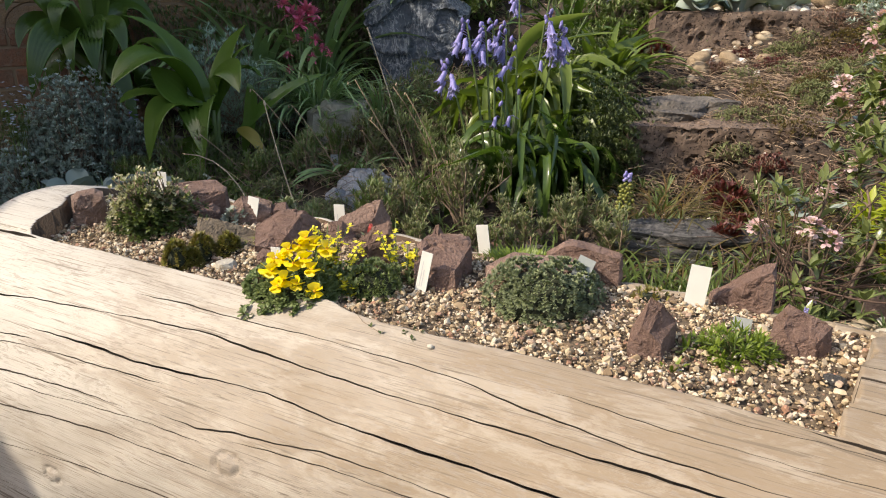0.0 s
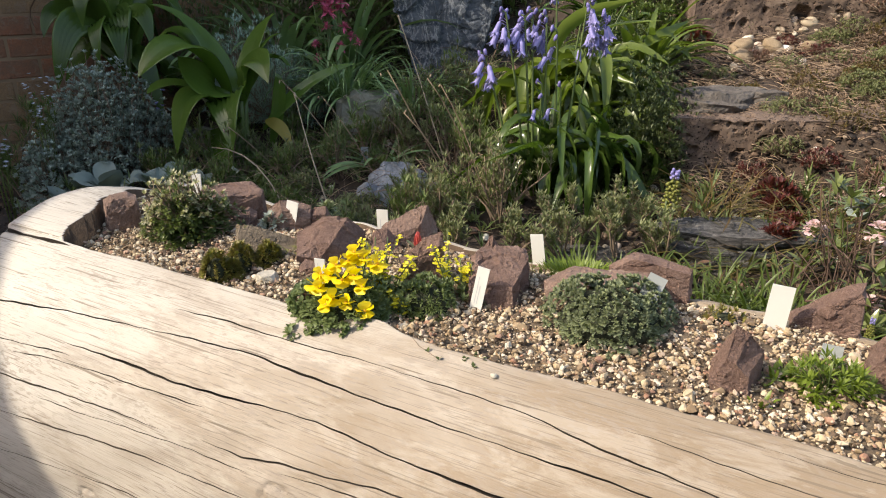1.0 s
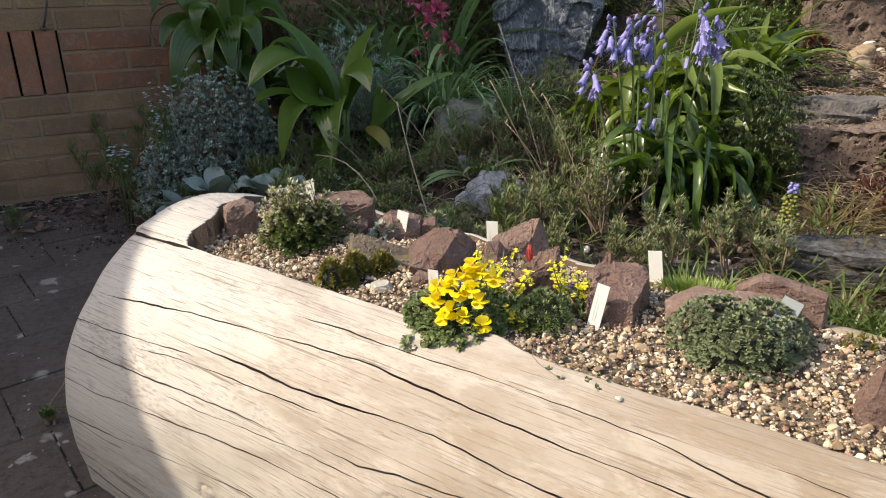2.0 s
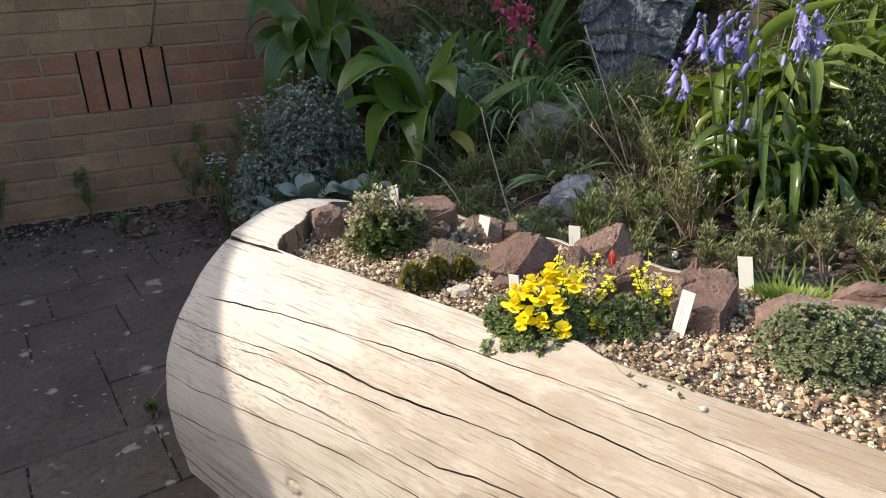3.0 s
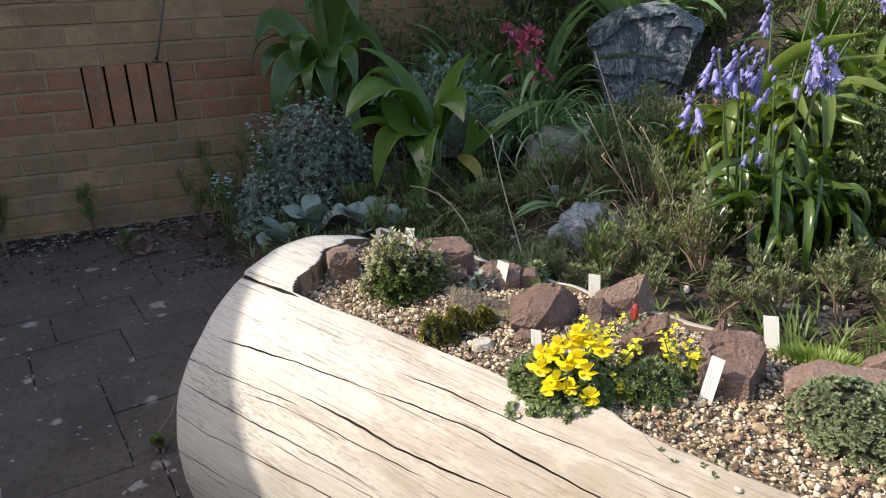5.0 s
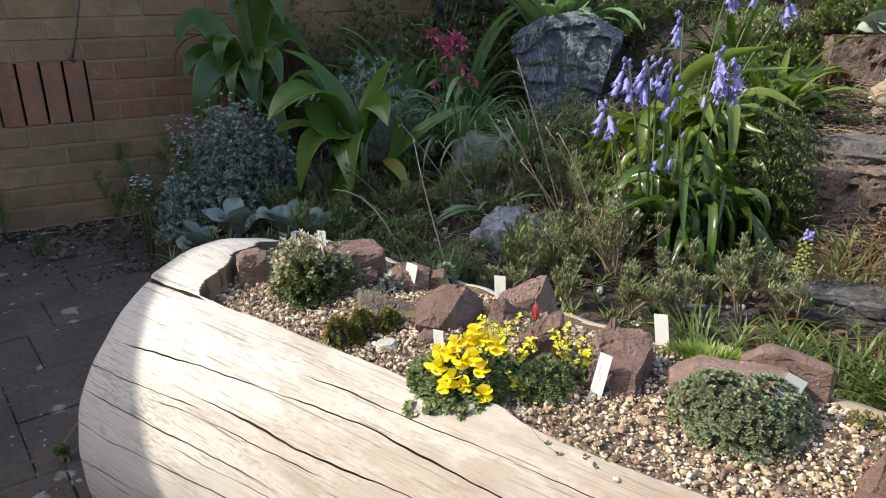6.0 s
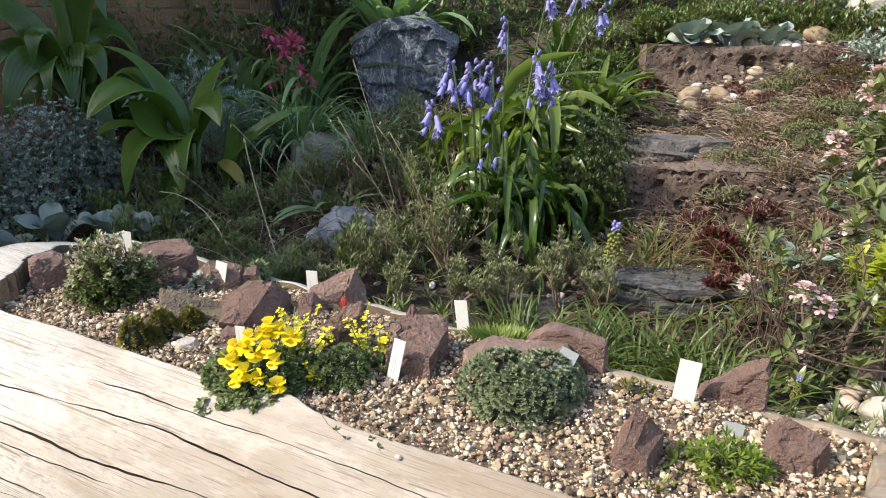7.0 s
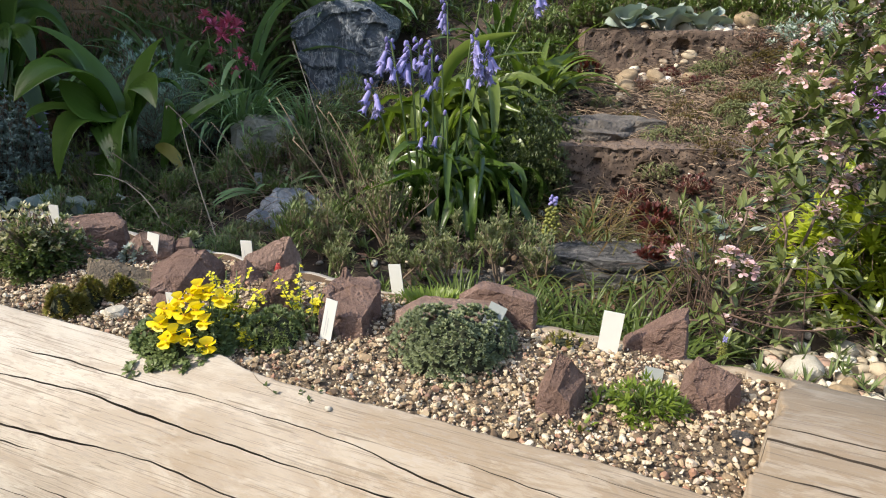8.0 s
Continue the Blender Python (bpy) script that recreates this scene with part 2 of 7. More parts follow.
def leaf_material(name, dark, light, rough=0.45, through_=0.25, scale=60, tip=None, pleat=0.0):
    mat, nt, bsdf, out = material(name)
    if light[1] > light[0] * .95 and light[2] < light[1] * .85:
        dark, light = (dark[0] * 1.04, dark[1], dark[2] * .7), (light[0] * 1.04, light[1], light[2] * .7)
    var = mix(nt, noisy(nt, coords(nt), scale, 3), dark, light)
    var = mix(nt, ramp(nt, island(nt), [(0.1, (0, 0, 0)), (0.95, (1, 1, 1))]), var, light if tip is None else tip)
    col = mix(nt, 0.55, mix(nt, noisy(nt, coords(nt), scale * .4, 3), dark, light), var)
    nt.links.new(col, bsdf.inputs["Base Color"])
    bsdf.inputs["Roughness"].default_value = rough
    trans = nt.nodes.new("ShaderNodeBsdfTranslucent")
    nt.links.new(mix(nt, 1.0, col, (1.0, 1.15, 0.5), "MULTIPLY"), trans.inputs[0])
    both = nt.nodes.new("ShaderNodeMixShader")
    both.inputs[0].default_value = through_
    nt.links.new(bsdf.outputs[0], both.inputs[1])
    nt.links.new(trans.outputs[0], both.inputs[2])
    nt.links.new(both.outputs[0], out.inputs[0])
    bump(nt, bsdf, noisy(nt, coords(nt), scale * 4, 3), 0.15 + pleat, 0.002)
    return mat


def stone_material(name, cols, scale=18, rough=0.85, bumps=0.6, lichen=None, amount=0.62):
    mat, nt, bsdf, out = material(name)
    vec = coords(nt)
    big = noisy(nt, vec, scale, 8, 0.65, 0.4)
    col = ramp(nt, big, [(0.28, cols[0]), (0.5, cols[1]), (0.72, cols[2])])
    fine = noisy(nt, vec, scale * 12, 4, 0.7)
    col = mix(nt, 0.3, col, ramp(nt, fine, [(0.3, tuple(c * .5 for c in cols[0])), (0.7, cols[2])]))
    if lichen:
        spot = ramp(nt, noisy(nt, vec, scale * 1.7, 6, 0.7, 1.0), [(amount, (0, 0, 0)), (amount + .06, (1, 1, 1))])
        col = mix(nt, spot, col, lichen)
    nt.links.new(col, bsdf.inputs["Base Color"])
    bsdf.inputs["Roughness"].default_value = rough
    add = nt.nodes.new("ShaderNodeMath")
    nt.links.new(big, add.inputs[0])
    nt.links.new(fine, add.inputs[1])
    bump(nt, bsdf, add.outputs[0], bumps, 0.006)
    return mat


def plain_material(name, a, b, scale=40, rough=0.6, bumps=0.2, pick="noise"):
    mat, nt, bsdf, out = material(name)
    src = noisy(nt, coords(nt), scale, 5)
    col = mix(nt, src if pick == "noise" else (island(nt) if pick == "island" else objrandom(nt)), a, b)
    nt.links.new(col, bsdf.inputs["Base Color"])
    bsdf.inputs["Roughness"].default_value = rough
    bump(nt, bsdf, noisy(nt, coords(nt), scale * 5, 4), bumps, 0.002)
    return mat


def pebble_material(name, stops, soil=None):
    mat, nt, bsdf, out = material(name)
    col = ramp(nt, island(nt), stops)
    vec = coords(nt)
    col = mix(nt, 0.35, col, mix(nt, noisy(nt, vec, 220, 5), (0.12, 0.09, 0.06), (0.8, 0.75, 0.65)), "OVERLAY")
    nt.links.new(col, bsdf.inputs["Base Color"])
    bsdf.inputs["Roughness"].default_value = 0.75
    bump(nt, bsdf, noisy(nt, vec, 500, 4), 0.3, 0.001)
    return mat


def warped(nt):
    nd = node(nt, "ShaderNodeTexNoise", Scale=90.0, Detail=3.0)
    nt.links.new(coords(nt), nd.inputs["Vector"])
    return nd.outputs["Color"]


def wood_material(name):
    """Pale, sun-bleached timber with fine grain along x, hairline checks and an ochre end."""
    mat, nt, bsdf, out = material(name)
    fine = noisy(nt, coords(nt, (5, 420, 420)), 1.6, 5, 0.65, 0.1)
    mid = noisy(nt, coords(nt, (2.2, 9, 9)), 1.5, 7, 0.62, 0.8)
    broad = noisy(nt, coords(nt, (1.6, 3, 3)), 1.5, 4, 0.5)
    col = ramp(nt, mid, [(0.28, (0.30, 0.248, 0.190)), (0.42, (0.39, 0.342, 0.280)), (0.58, (0.46, 0.415, 0.355)), (0.72, (0.53, 0.492, 0.435))])
    col = mix(nt, ramp(nt, broad, [(0.50, (0, 0, 0)), (0.70, (0.6, 0.6, 0.6))]), col, (0.39, 0.32, 0.24))
    sep = nt.nodes.new("ShaderNodeSeparateXYZ")
    nt.links.new(coords(nt), sep.inputs[0])
    tan = nt.nodes.new("ShaderNodeMath")
    tan.operation = "MULTIPLY_ADD"
    tan.inputs[1].default_value, tan.inputs[2].default_value = 0.5, 0.10
    nt.links.new(sep.outputs[0], tan.inputs[0])
    both = nt.nodes.new("ShaderNodeMath")
    nt.links.new(tan.outputs[0], both.inputs[0])
    nt.links.new(mid, both.inputs[1])
    col = mix(nt, ramp(nt, both.outputs[0], [(0.50, (0, 0, 0)), (0.80, (0.9, 0.85, 0.85))]), col, (0.215, 0.152, 0.088))
    white = ramp(nt, both.outputs[0], [(0.30, (0.8, 0.8, 0.8)), (0.60, (0, 0, 0))])
    col = mix(nt, white, col, (0.57, 0.535, 0.475))
    # weathered freckles in loose patches
    patch = noisy(nt, coords(nt, (4, 9, 9)), 1.0, 3, 0.5, 0.6)
    worn = ramp(nt, patch, [(0.44, (0, 0, 0)), (0.58, (1, 1, 1))])
    speck = noisy(nt, coords(nt, (70, 260, 260)), 1.0, 3, 0.6)
    col = mix(nt, mix(nt, 1.0, worn, ramp(nt, speck, [(0.53, (0, 0, 0)), (0.60, (0.6, 0.6, 0.6))]), "MULTIPLY"), col, (0.27, 0.225, 0.18))
    col = mix(nt, ramp(nt, fine, [(0.28, (0.8, 0.8, 0.8)), (0.46, (0, 0, 0))]), col, (0.24, 0.20, 0.16))
    height = fine
    # blotches where the bleached skin has worn off
    skin = noisy(nt, coords(nt, (11, 34, 34)), 1.0, 8, 0.72, 0.4)
    col = mix(nt, ramp(nt, skin, [(0.50, (0, 0, 0)), (0.60, (0.30, 0.30, 0.30))]), col, (0.50, 0.45, 0.375))
    col = mix(nt, ramp(nt, skin, [(0.36, (0.44, 0.44, 0.44)), (0.46, (0, 0, 0))]), col, (0.29, 0.24, 0.185))
    # thin long checks that come and go
    for along, across, gate, tone in ((1.1, 170, 0.285, 0.8), (2.2, 330, 0.325, 0.65), (5.0, 700, 0.36, 0.45)):
        line = noisy(nt, coords(nt, (along, across, across)), 1.0, 2, 0.45, 0.1)
        line = ramp(nt, line, [(gate, (tone, tone, tone)), (gate + .022, (0, 0, 0))])
        col = mix(nt, line, col, (0.15, 0.115, 0.08))
        less = nt.nodes.new("ShaderNodeMath")
        less.operation = "SUBTRACT"
        nt.links.new(height, less.inputs[0])
        nt.links.new(line, less.inputs[1])
        height = less.outputs[0]
    for spot in ((.057, .449, .254), (-.242, .425, .146)):
        far = nt.nodes.new("ShaderNodeVectorMath")
        far.operation = "DISTANCE"
        nt.links.new(mix(nt, .020, coords(nt), warped(nt), "ADD"), far.inputs[0])
        far.inputs[1].default_value = tuple(q + .010 for q in spot)
        ring = ramp(nt, far.outputs["Value"], [(0.0, (.32, .32, .32)), (.008, (.10, .10, .10)), (.0105, (.36, .36, .36)), (.013, (.08, .08, .08)), (.019, (.16, .16, .16)), (.026, (0, 0, 0))])
        col = mix(nt, ring, col, (0.09, 0.055, 0.035))
    nt.links.new(col, bsdf.inputs["Base Color"])
    bsdf.inputs["Roughness"].default_value = 0.62
    bump(nt, bsdf, height, 0.45, 0.0014)
    return mat


M_WOOD = wood_material("bleached timber")
# inner trough wood: brown of its own, darkened further for its walls' shade
M_ROTTENSHADE = plain_material("rotten brown wood, shade darkened", (0.05, 0.03, 0.018), (0.16, 0.105, 0.065), 60, 0.95, 0.9)
# near-black wood colour that paints the shade inside the cracks
M_CRACKSHADE = plain_material("shade-dark timber cracks", (0.03, 0.022, 0.016), (0.10, 0.078, 0.058), 90, 0.95, 0.5)
M_SOIL = plain_material("dark soil", (0.014, 0.010, 0.007), (0.085, 0.058, 0.040), 45, 0.95, 1.0)
M_GRIT = plain_material("sandy grit", (0.05, 0.035, 0.022), (0.26, 0.195, 0.13), 260, 0.95, 0.9)
M_GRAVEL = pebble_material("pea gravel", [(0.0, (0.07, 0.048, 0.033)), (0.22, (0.18, 0.125, 0.078)), (0.40, (0.36, 0.265, 0.16)), (0.60, (0.50, 0.405, 0.27)), (0.82, (0.64, 0.575, 0.465)), (0.96, (0.32, 0.18, 0.12))])
M_PEBBLE = pebble_material("garden pebbles", [(0.0, (0.25, 0.2, 0.15)), (0.3, (0.45, 0.38, 0.28)), (0.6, (0.6, 0.55, 0.46)), (0.85, (0.72, 0.70, 0.64)), (1.0, (0.4, 0.26, 0.2))])
M_SAND = stone_material("purple-brown sandstone", ((0.115, 0.064, 0.048), (0.225, 0.136, 0.103), (0.35, 0.235, 0.188)), 26, 0.9, 1.0)
M_SANDPALE = stone_material("lichened sandstone", ((0.145, 0.088, 0.066), (0.265, 0.170, 0.130), (0.40, 0.28, 0.22)), 20, 0.9, 1.0, (0.42, 0.36, 0.27), 0.6)
M_MOSSROCK = stone_material("mossy brown stone", ((0.09, 0.07, 0.05), (0.16, 0.125, 0.09), (0.24, 0.19, 0.13)), 20, 0.9, 0.7, (0.16, 0.16, 0.04), 0.56)
def lava_material():
    mat, nt, bsdf, out = material("porous brown lava")
    vec = coords(nt)
    big = noisy(nt, vec, 12, 8, .7, .5)
    col = ramp(nt, big, [(.3, (.075, .050, .036)), (.5, (.135, .093, .068)), (.72, (.22, .162, .122))])
    total = big
    for scale, reach in ((150.0, .27), (75.0, .22), (38.0, .15)):
        cell = node(nt, "ShaderNodeTexVoronoi", Scale=scale)
        nt.links.new(vec, cell.inputs["Vector"])
        pit = ramp(nt, cell.outputs["Distance"], [(reach * .5, (0, 0, 0)), (reach, (1, 1, 1))])
        # pits are coloured near black, standing in for the shade in them
        col = mix(nt, pit, (.014, .009, .007), col)
        low = nt.nodes.new("ShaderNodeMath")
        nt.links.new(total, low.inputs[0])
        nt.links.new(pit, low.inputs[1])
        total = low.outputs[0]
    nt.links.new(col, bsdf.inputs["Base Color"])
    bsdf.inputs["Roughness"].default_value = .95
    bump(nt, bsdf, total, 1.0, .006)
    return mat


M_LAVA = lava_material()
M_PALESTONE = stone_material("pale garden stone", ((0.20, 0.19, 0.15), (0.33, 0.315, 0.26), (0.46, 0.44, 0.37)), 8, 0.85, 0.5)
M_BLUESTONE = stone_material("blue-white stone", ((0.14, 0.152, 0.165), (0.26, 0.273, 0.288), (0.45, 0.46, 0.47)), 14, 0.8, 0.6)
def slate_material():
    mat, nt, bsdf, out = material("dark layered slate")
    vec = coords(nt, (1.5, 4, 16))
    band = noisy(nt, vec, 9, 7, .7, .8)
    col = ramp(nt, band, [(.3, (.018, .018, .017)), (.43, (.06, .056, .052)), (.54, (.15, .14, .13)), (.68, (.32, .30, .275))])
    nt.links.new(col, bsdf.inputs["Base Color"])
    bsdf.inputs["Roughness"].default_value = .65
    bump(nt, bsdf, noisy(nt, vec, 26, 8, .75, .5), 1.0, .02)
    return mat


M_SLATE = slate_material()
M_WHITESTONE = stone_material("cream cobble", ((0.30, 0.26, 0.20), (0.46, 0.42, 0.34), (0.60, 0.56, 0.48)), 22, 0.8, 0.4)
M_BROWNCOBBLE = stone_material("brown cobble", ((0.15, 0.10, 0.055), (0.27, 0.195, 0.115), (0.40, 0.31, 0.20)), 22, 0.8, 0.4)
M_LABEL = plain_material("white plastic label", (0.60, 0.585, 0.53), (0.70, 0.69, 0.63), 25, 0.5, 0.1)
M_LABELGREY = plain_material("weathered plastic label", (0.24, 0.26, 0.25), (0.36, 0.38, 0.36), 25, 0.5, 0.1)
M_STEM = plain_material("green stem", (0.07, 0.11, 0.03), (0.13, 0.17, 0.05), 60, 0.5)
M_TWIG = plain_material("brown twig", (0.13, 0.09, 0.06), (0.30, 0.22, 0.15), 60, 0.85, 0.5)
M_STRAW = plain_material("dry straw", (0.035, 0.018, 0.012), (0.46, 0.33, 0.22), 60, 0.8, 0.3, "island")
M_BARK = plain_material("grey-brown bark", (0.09, 0.06, 0.045), (0.22, 0.16, 0.12), 40, 0.85, 0.6)

# ---- ground, patio, house ----
def ground_sheet():
    xs = sorted(set([-60, -30, -15, -8, -5, -3] + [round(-2 + 0.25 * i, 3) for i in range(9)] + [round(0.25 + 0.05 * i, 3) for i in range(90)] + [5, 6, 8, 12, 20, 40, 60]))
    ys = sorted(set([-60, -30, -15, -8, -5, -3] + [round(-2.5 + 0.06 * i, 3) for i in range(110)] + [4.5, 5, 6, 8, 12, 20, 40, 60]))
    m = Mesh()
    verts = []
    for y in ys:
        for x in xs:
            z = bed(x, y) - (0.05 if x < 0.43 else 0)
            if x >= 0.43 and x < 6 and -3 < y < 5:
                z += 0.018 * noise.noise(Vector((x * 4, y * 4, 0))) + 0.012 * noise.noise(Vector((x * 14, y * 14, 3)))
            verts.append((x, y, z))
    n = len(xs)
    m.add(verts, [(j * n + i, j * n + i + 1, j * n + n + i + 1, j * n + n + i) for j in range(len(ys) - 1) for i in range(n - 1)])
    return solid("ground", m, M_SOIL, (0, 0, 0), "dark garden soil rising into a rockery", "ground", kind="structure")


ground_sheet()

def paver_material():
    """Dark gritty concrete with round pale lichen spots of many sizes."""
    mat, nt, bsdf, out = material("dark concrete paver")
    pos = nt.nodes.new("ShaderNodeNewGeometry").outputs["Position"]
    big = noisy(nt, pos, 5, 6, .6, .4)
    col = ramp(nt, big, [(.3, (.066, .050, .041)), (.5, (.106, .083, .069)), (.72, (.155, .123, .102))])
    col = mix(nt, .25, col, mix(nt, objrandom(nt), (.05, .036, .027), (.13, .097, .074)))
    blot = noisy(nt, pos, 55, 6, .75)
    col = mix(nt, ramp(nt, blot, [(.36, (.6, .6, .6)), (.52, (0, 0, 0))]), col, (.032, .026, .022))
    grit = noisy(nt, pos, 300, 5, .8)
    col = mix(nt, ramp(nt, grit, [(.55, (0, 0, 0)), (.70, (.7, .7, .7))]), col, (.20, .16, .13))
    col = mix(nt, ramp(nt, grit, [(.30, (.8, .8, .8)), (.44, (0, 0, 0))]), col, (.018, .015, .013))
    warp = nt.nodes.new("ShaderNodeTexNoise")
    warp.inputs["Scale"].default_value = 34
    nt.links.new(pos, warp.inputs["Vector"])
    bent = mix(nt, .035, pos, warp.outputs["Color"], "ADD")
    for scale, least, most in ((6.5, .0, .21), (13.0, -.10, .21), (36.0, -.20, .22), (95.0, -.20, .15)):
        cell = node(nt, "ShaderNodeTexVoronoi", Scale=scale, Randomness=1.0)
        nt.links.new(bent, cell.inputs["Vector"])
        tone = nt.nodes.new("ShaderNodeSeparateColor")
        nt.links.new(cell.outputs["Color"], tone.inputs[0])
        reach = node(nt, "ShaderNodeMapRange")
        reach.inputs["To Min"].default_value, reach.inputs["To Max"].default_value = least, most
        nt.links.new(tone.outputs[0], reach.inputs["Value"])
        low = nt.nodes.new("ShaderNodeMath")
        low.operation = "SUBTRACT"
        nt.links.new(reach.outputs[0], low.inputs[0])
        nt.links.new(cell.outputs["Distance"], low.inputs[1])
        spot = ramp(nt, low.outputs[0], [(0.0, (0, 0, 0)), (.06, (.8, .8, .8))])
        spot = mix(nt, 1.0, spot, ramp(nt, noisy(nt, pos, 160, 4, .7), [(.30, (.35, .35, .35)), (.5, (1, 1, 1))]), "MULTIPLY")
        col = mix(nt, spot, col, (.40, .365, .32))
    nt.links.new(col, bsdf.inputs["Base Color"])
    bsdf.inputs["Roughness"].default_value = .95
    bump(nt, bsdf, grit, 1.0, .003)
    return mat


M_PAVER = paver_material()
def joint_material():
    """Dark dirt with broken runs of pale sand."""
    mat, nt, bsdf, out = material("sandy joint")
    vec = coords(nt)
    col = mix(nt, ramp(nt, noisy(nt, vec, 26, 5, .7), [(.52, (0, 0, 0)), (.60, (1, 1, 1))]), (.012, .010, .008), (.40, .36, .30))
    nt.links.new(col, bsdf.inputs["Base Color"])
    bsdf.inputs["Roughness"].default_value = .95
    bump(nt, bsdf, noisy(nt, vec, 400, 4), .6, .002)
    return mat


M_JOINT = joint_material()


def box_mesh(name, mat, l, w, h, bev=0.004):
    bm = bmesh.new()
    bmesh.ops.create_cube(bm, size=1)
    for v in bm.verts:
        v.co = Vector((v.co.x * l, v.co.y * w, v.co.z * h))
    bmesh.ops.bevel(bm, geom=bm.edges[:], offset=bev, segments=1, affect="EDGES")
    me = bpy.data.meshes.new(name)
    bm.to_mesh(me)
    bm.free()
    me.materials.append(mat)
    return me


# the log planter's own axes: along, across, up
def L(a, s, z):
    return LOG_M @ Vector((a, s, z))


TROUGH_FRONT = 24.5


def trough_back(a):
    return float(np.interp(a, (-0.6, 0.65), (0.895, 0.845)))


def log_planter():
    """The log: strips of surface between its long cracks, each crack a steep groove of its own."""
    a = np.arange(-0.6, 1.72, 0.004)
    # along, angle from the top, half width, depth, from, to
    low_cracks = [
        ((-.6, -.48, 0), (111, 112, 107), .0016, .014, -.6, -.1),
        ((-.6, .6), (100, 97), .0004, .006, -.5, .6),
        ((-.6, -.527, -.438, -.26, -.149, -.042, .5, 1.7), (91, 89.4, 87.6, 83.8, 81.6, 79.7, 77.5, 76.5), .0008, .012, -.6, .6),
        ((-.6, -.498, -.39, -.284, -.154, 0, .4, 1.7), (77.6, 77.4, 75, 72.7, 70.4, 69, 67.5, 67.5), .0009, .014, -.6, .05),
        ((-.6, -.268, -.161, -.065, .2, 1.7), (70.5, 66.6, 65, 63.8, 63, 62.5), .0007, .010, -.35, .02),
    ]
    side_cracks = [
        ((-.6, -.503, -.404, -.336, -.272, -.163, 0, .3, 1.7), (66.6, 66.6, 65.5, 64.5, 63.6, 62.4, 62.2, 61.8, 61.5), .0009, .014, -.6, -.10),
        ((-.6, -.2, 0, .084, .172, .24, .5, 1.7), (64.5, 61.9, 61.7, 60.6, 59.4, 59.2, 59, 58.5), .0008, .012, .05, .7),
        ((-.6, -.3, -.059, .003, .05, .097, .168, .236, .288, 1.7), (63, 61.4, 61.2, 60.9, 59.1, 58.4, 56.8, 56.4, 56.6, 56), .0008, .012, -.06, .9),
        ((-.6, -.42, -.355, -.293, -.181, -.122, 0, .3, 1.7), (60.8, 58.9, 57.1, 56.2, 55.1, 54.5, 53.5, 52.8, 52.5), .0008, .012, -.43, -.06),
        ((-.6, -.502, -.429, -.362, -.324, -.2, 0, .3, 1.7), (58.7, 57.8, 56.6, 55.2, 54.4, 53.6, 52.5, 51.8, 51.5), .0010, .015, -.6, -.30),
        ((-.6, -.303, -.237, -.117, -.089, -.003, .077, .154, .225, .9, 1.7), (53.5, 51.6, 51.2, 51.2, 50.9, 49.6, 48.7, 49.6, 50, 50.5, 50.5), .0012, .018, -.33, 1.7),
    ]
    shoulder_cracks = [
        ((-.6, -.532, -.465, -.398, -.336, -.224, -.126, -.035, .054, .206, .362, .44, 1.7), (50.5, 48.3, 46.7, 45.4, 44.1, 42.1, 40.6, 39.6, 40.2, 41.1, 41, 41.5, 40), .0010, .018, -.55, 1.7),
        ((-.6, -.18, -.102, .018, .081, .23, .289, .336, .383, .438, .488, 1.7), (37, 34.5, 33.7, 33.9, 33, 33.4, 33.8, 35.3, 36.3, 37.3, 38.1, 38), .0007, .012, -.19, 1.7),
        ((-.6, .3, .403, .457, .529, 1.7), (32, 31, 31.4, 32.4, 32.5, 31.5), .0004, .007, .37, .9),
        ((-.6, .4, .5, .548, .612, 1.7), (28.5, 27.2, 27, 27.5, 26.8, 27), .0004, .007, .46, .75),
        ((-.6, -.5, -.42, 1.7), (26.2, 26.0, 25.6, 25.6), .0055, .045, -.6, -.43),
    ]
    upper_cracks = [
        ((-.6, .6, .66, .8, 1.7), (25.2, 24.95, 25.1, 25.2, 25), .0015, .020, .60, 1.7),
        ((-.6, .66, .9, 1.7), (17, 17, 15.5, 16), .0009, .012, .62, 1.7),
        ((-.6, .65, .70, .9, 1.7), (8.8, 8.8, 8.8, 10, 10.5), .0017, .022, .60, 1.7),
        ((-.6, .66, .9, 1.7), (4.6, 4.6, 4, 3.6), .0008, .012, .62, 1.7),
    ]
    lines = low_cracks + side_cracks + shoulder_cracks + upper_cracks

    def skin(A, T):
        deg = np.degrees(T)
        rad = R + 0.0035 * np.sin(3.1 * A + 2.2 * T) + 0.0025 * np.sin(7.3 * A - 5 * T + 1) + 0.0010 * np.sin(19 * A + 11 * T) + 0.0005 * np.sin(47 * A + 23 * T)
        rad = rad - 0.010 * np.clip((-0.575 - A) / 0.025, 0, 1) ** 2
        for ka, kt, kr in ((.057, 66, .021), (-.242, 89, .019)):
            d = np.hypot((A - ka) * .7, np.radians(deg - kt) * R) / kr
            rad = rad + 0.0030 * np.exp(-(d * 1.2) ** 2) - 0.0060 * np.exp(-((d - .55) / .10) ** 2) * (0.6 + 0.4 * np.sin(5 * np.arctan2(np.radians(deg - kt) * R, A - ka)))
        return rad

    def place(A, deg, sunk):
        T = np.radians(deg)
        rad = skin(A, T) - sunk
        low = np.radians(np.where(deg > 88, 88 + (deg - 88) * .4, deg))
        S, Z = CS - rad * np.sin(low), CZ + rad * np.cos(T)
        back = np.interp(A, (-0.6, 0.65), (0.895, 0.845))
        left = -0.455 - 0.12 * (S - 0.6) / 0.27 + 0.006 * np.sin(70 * S)
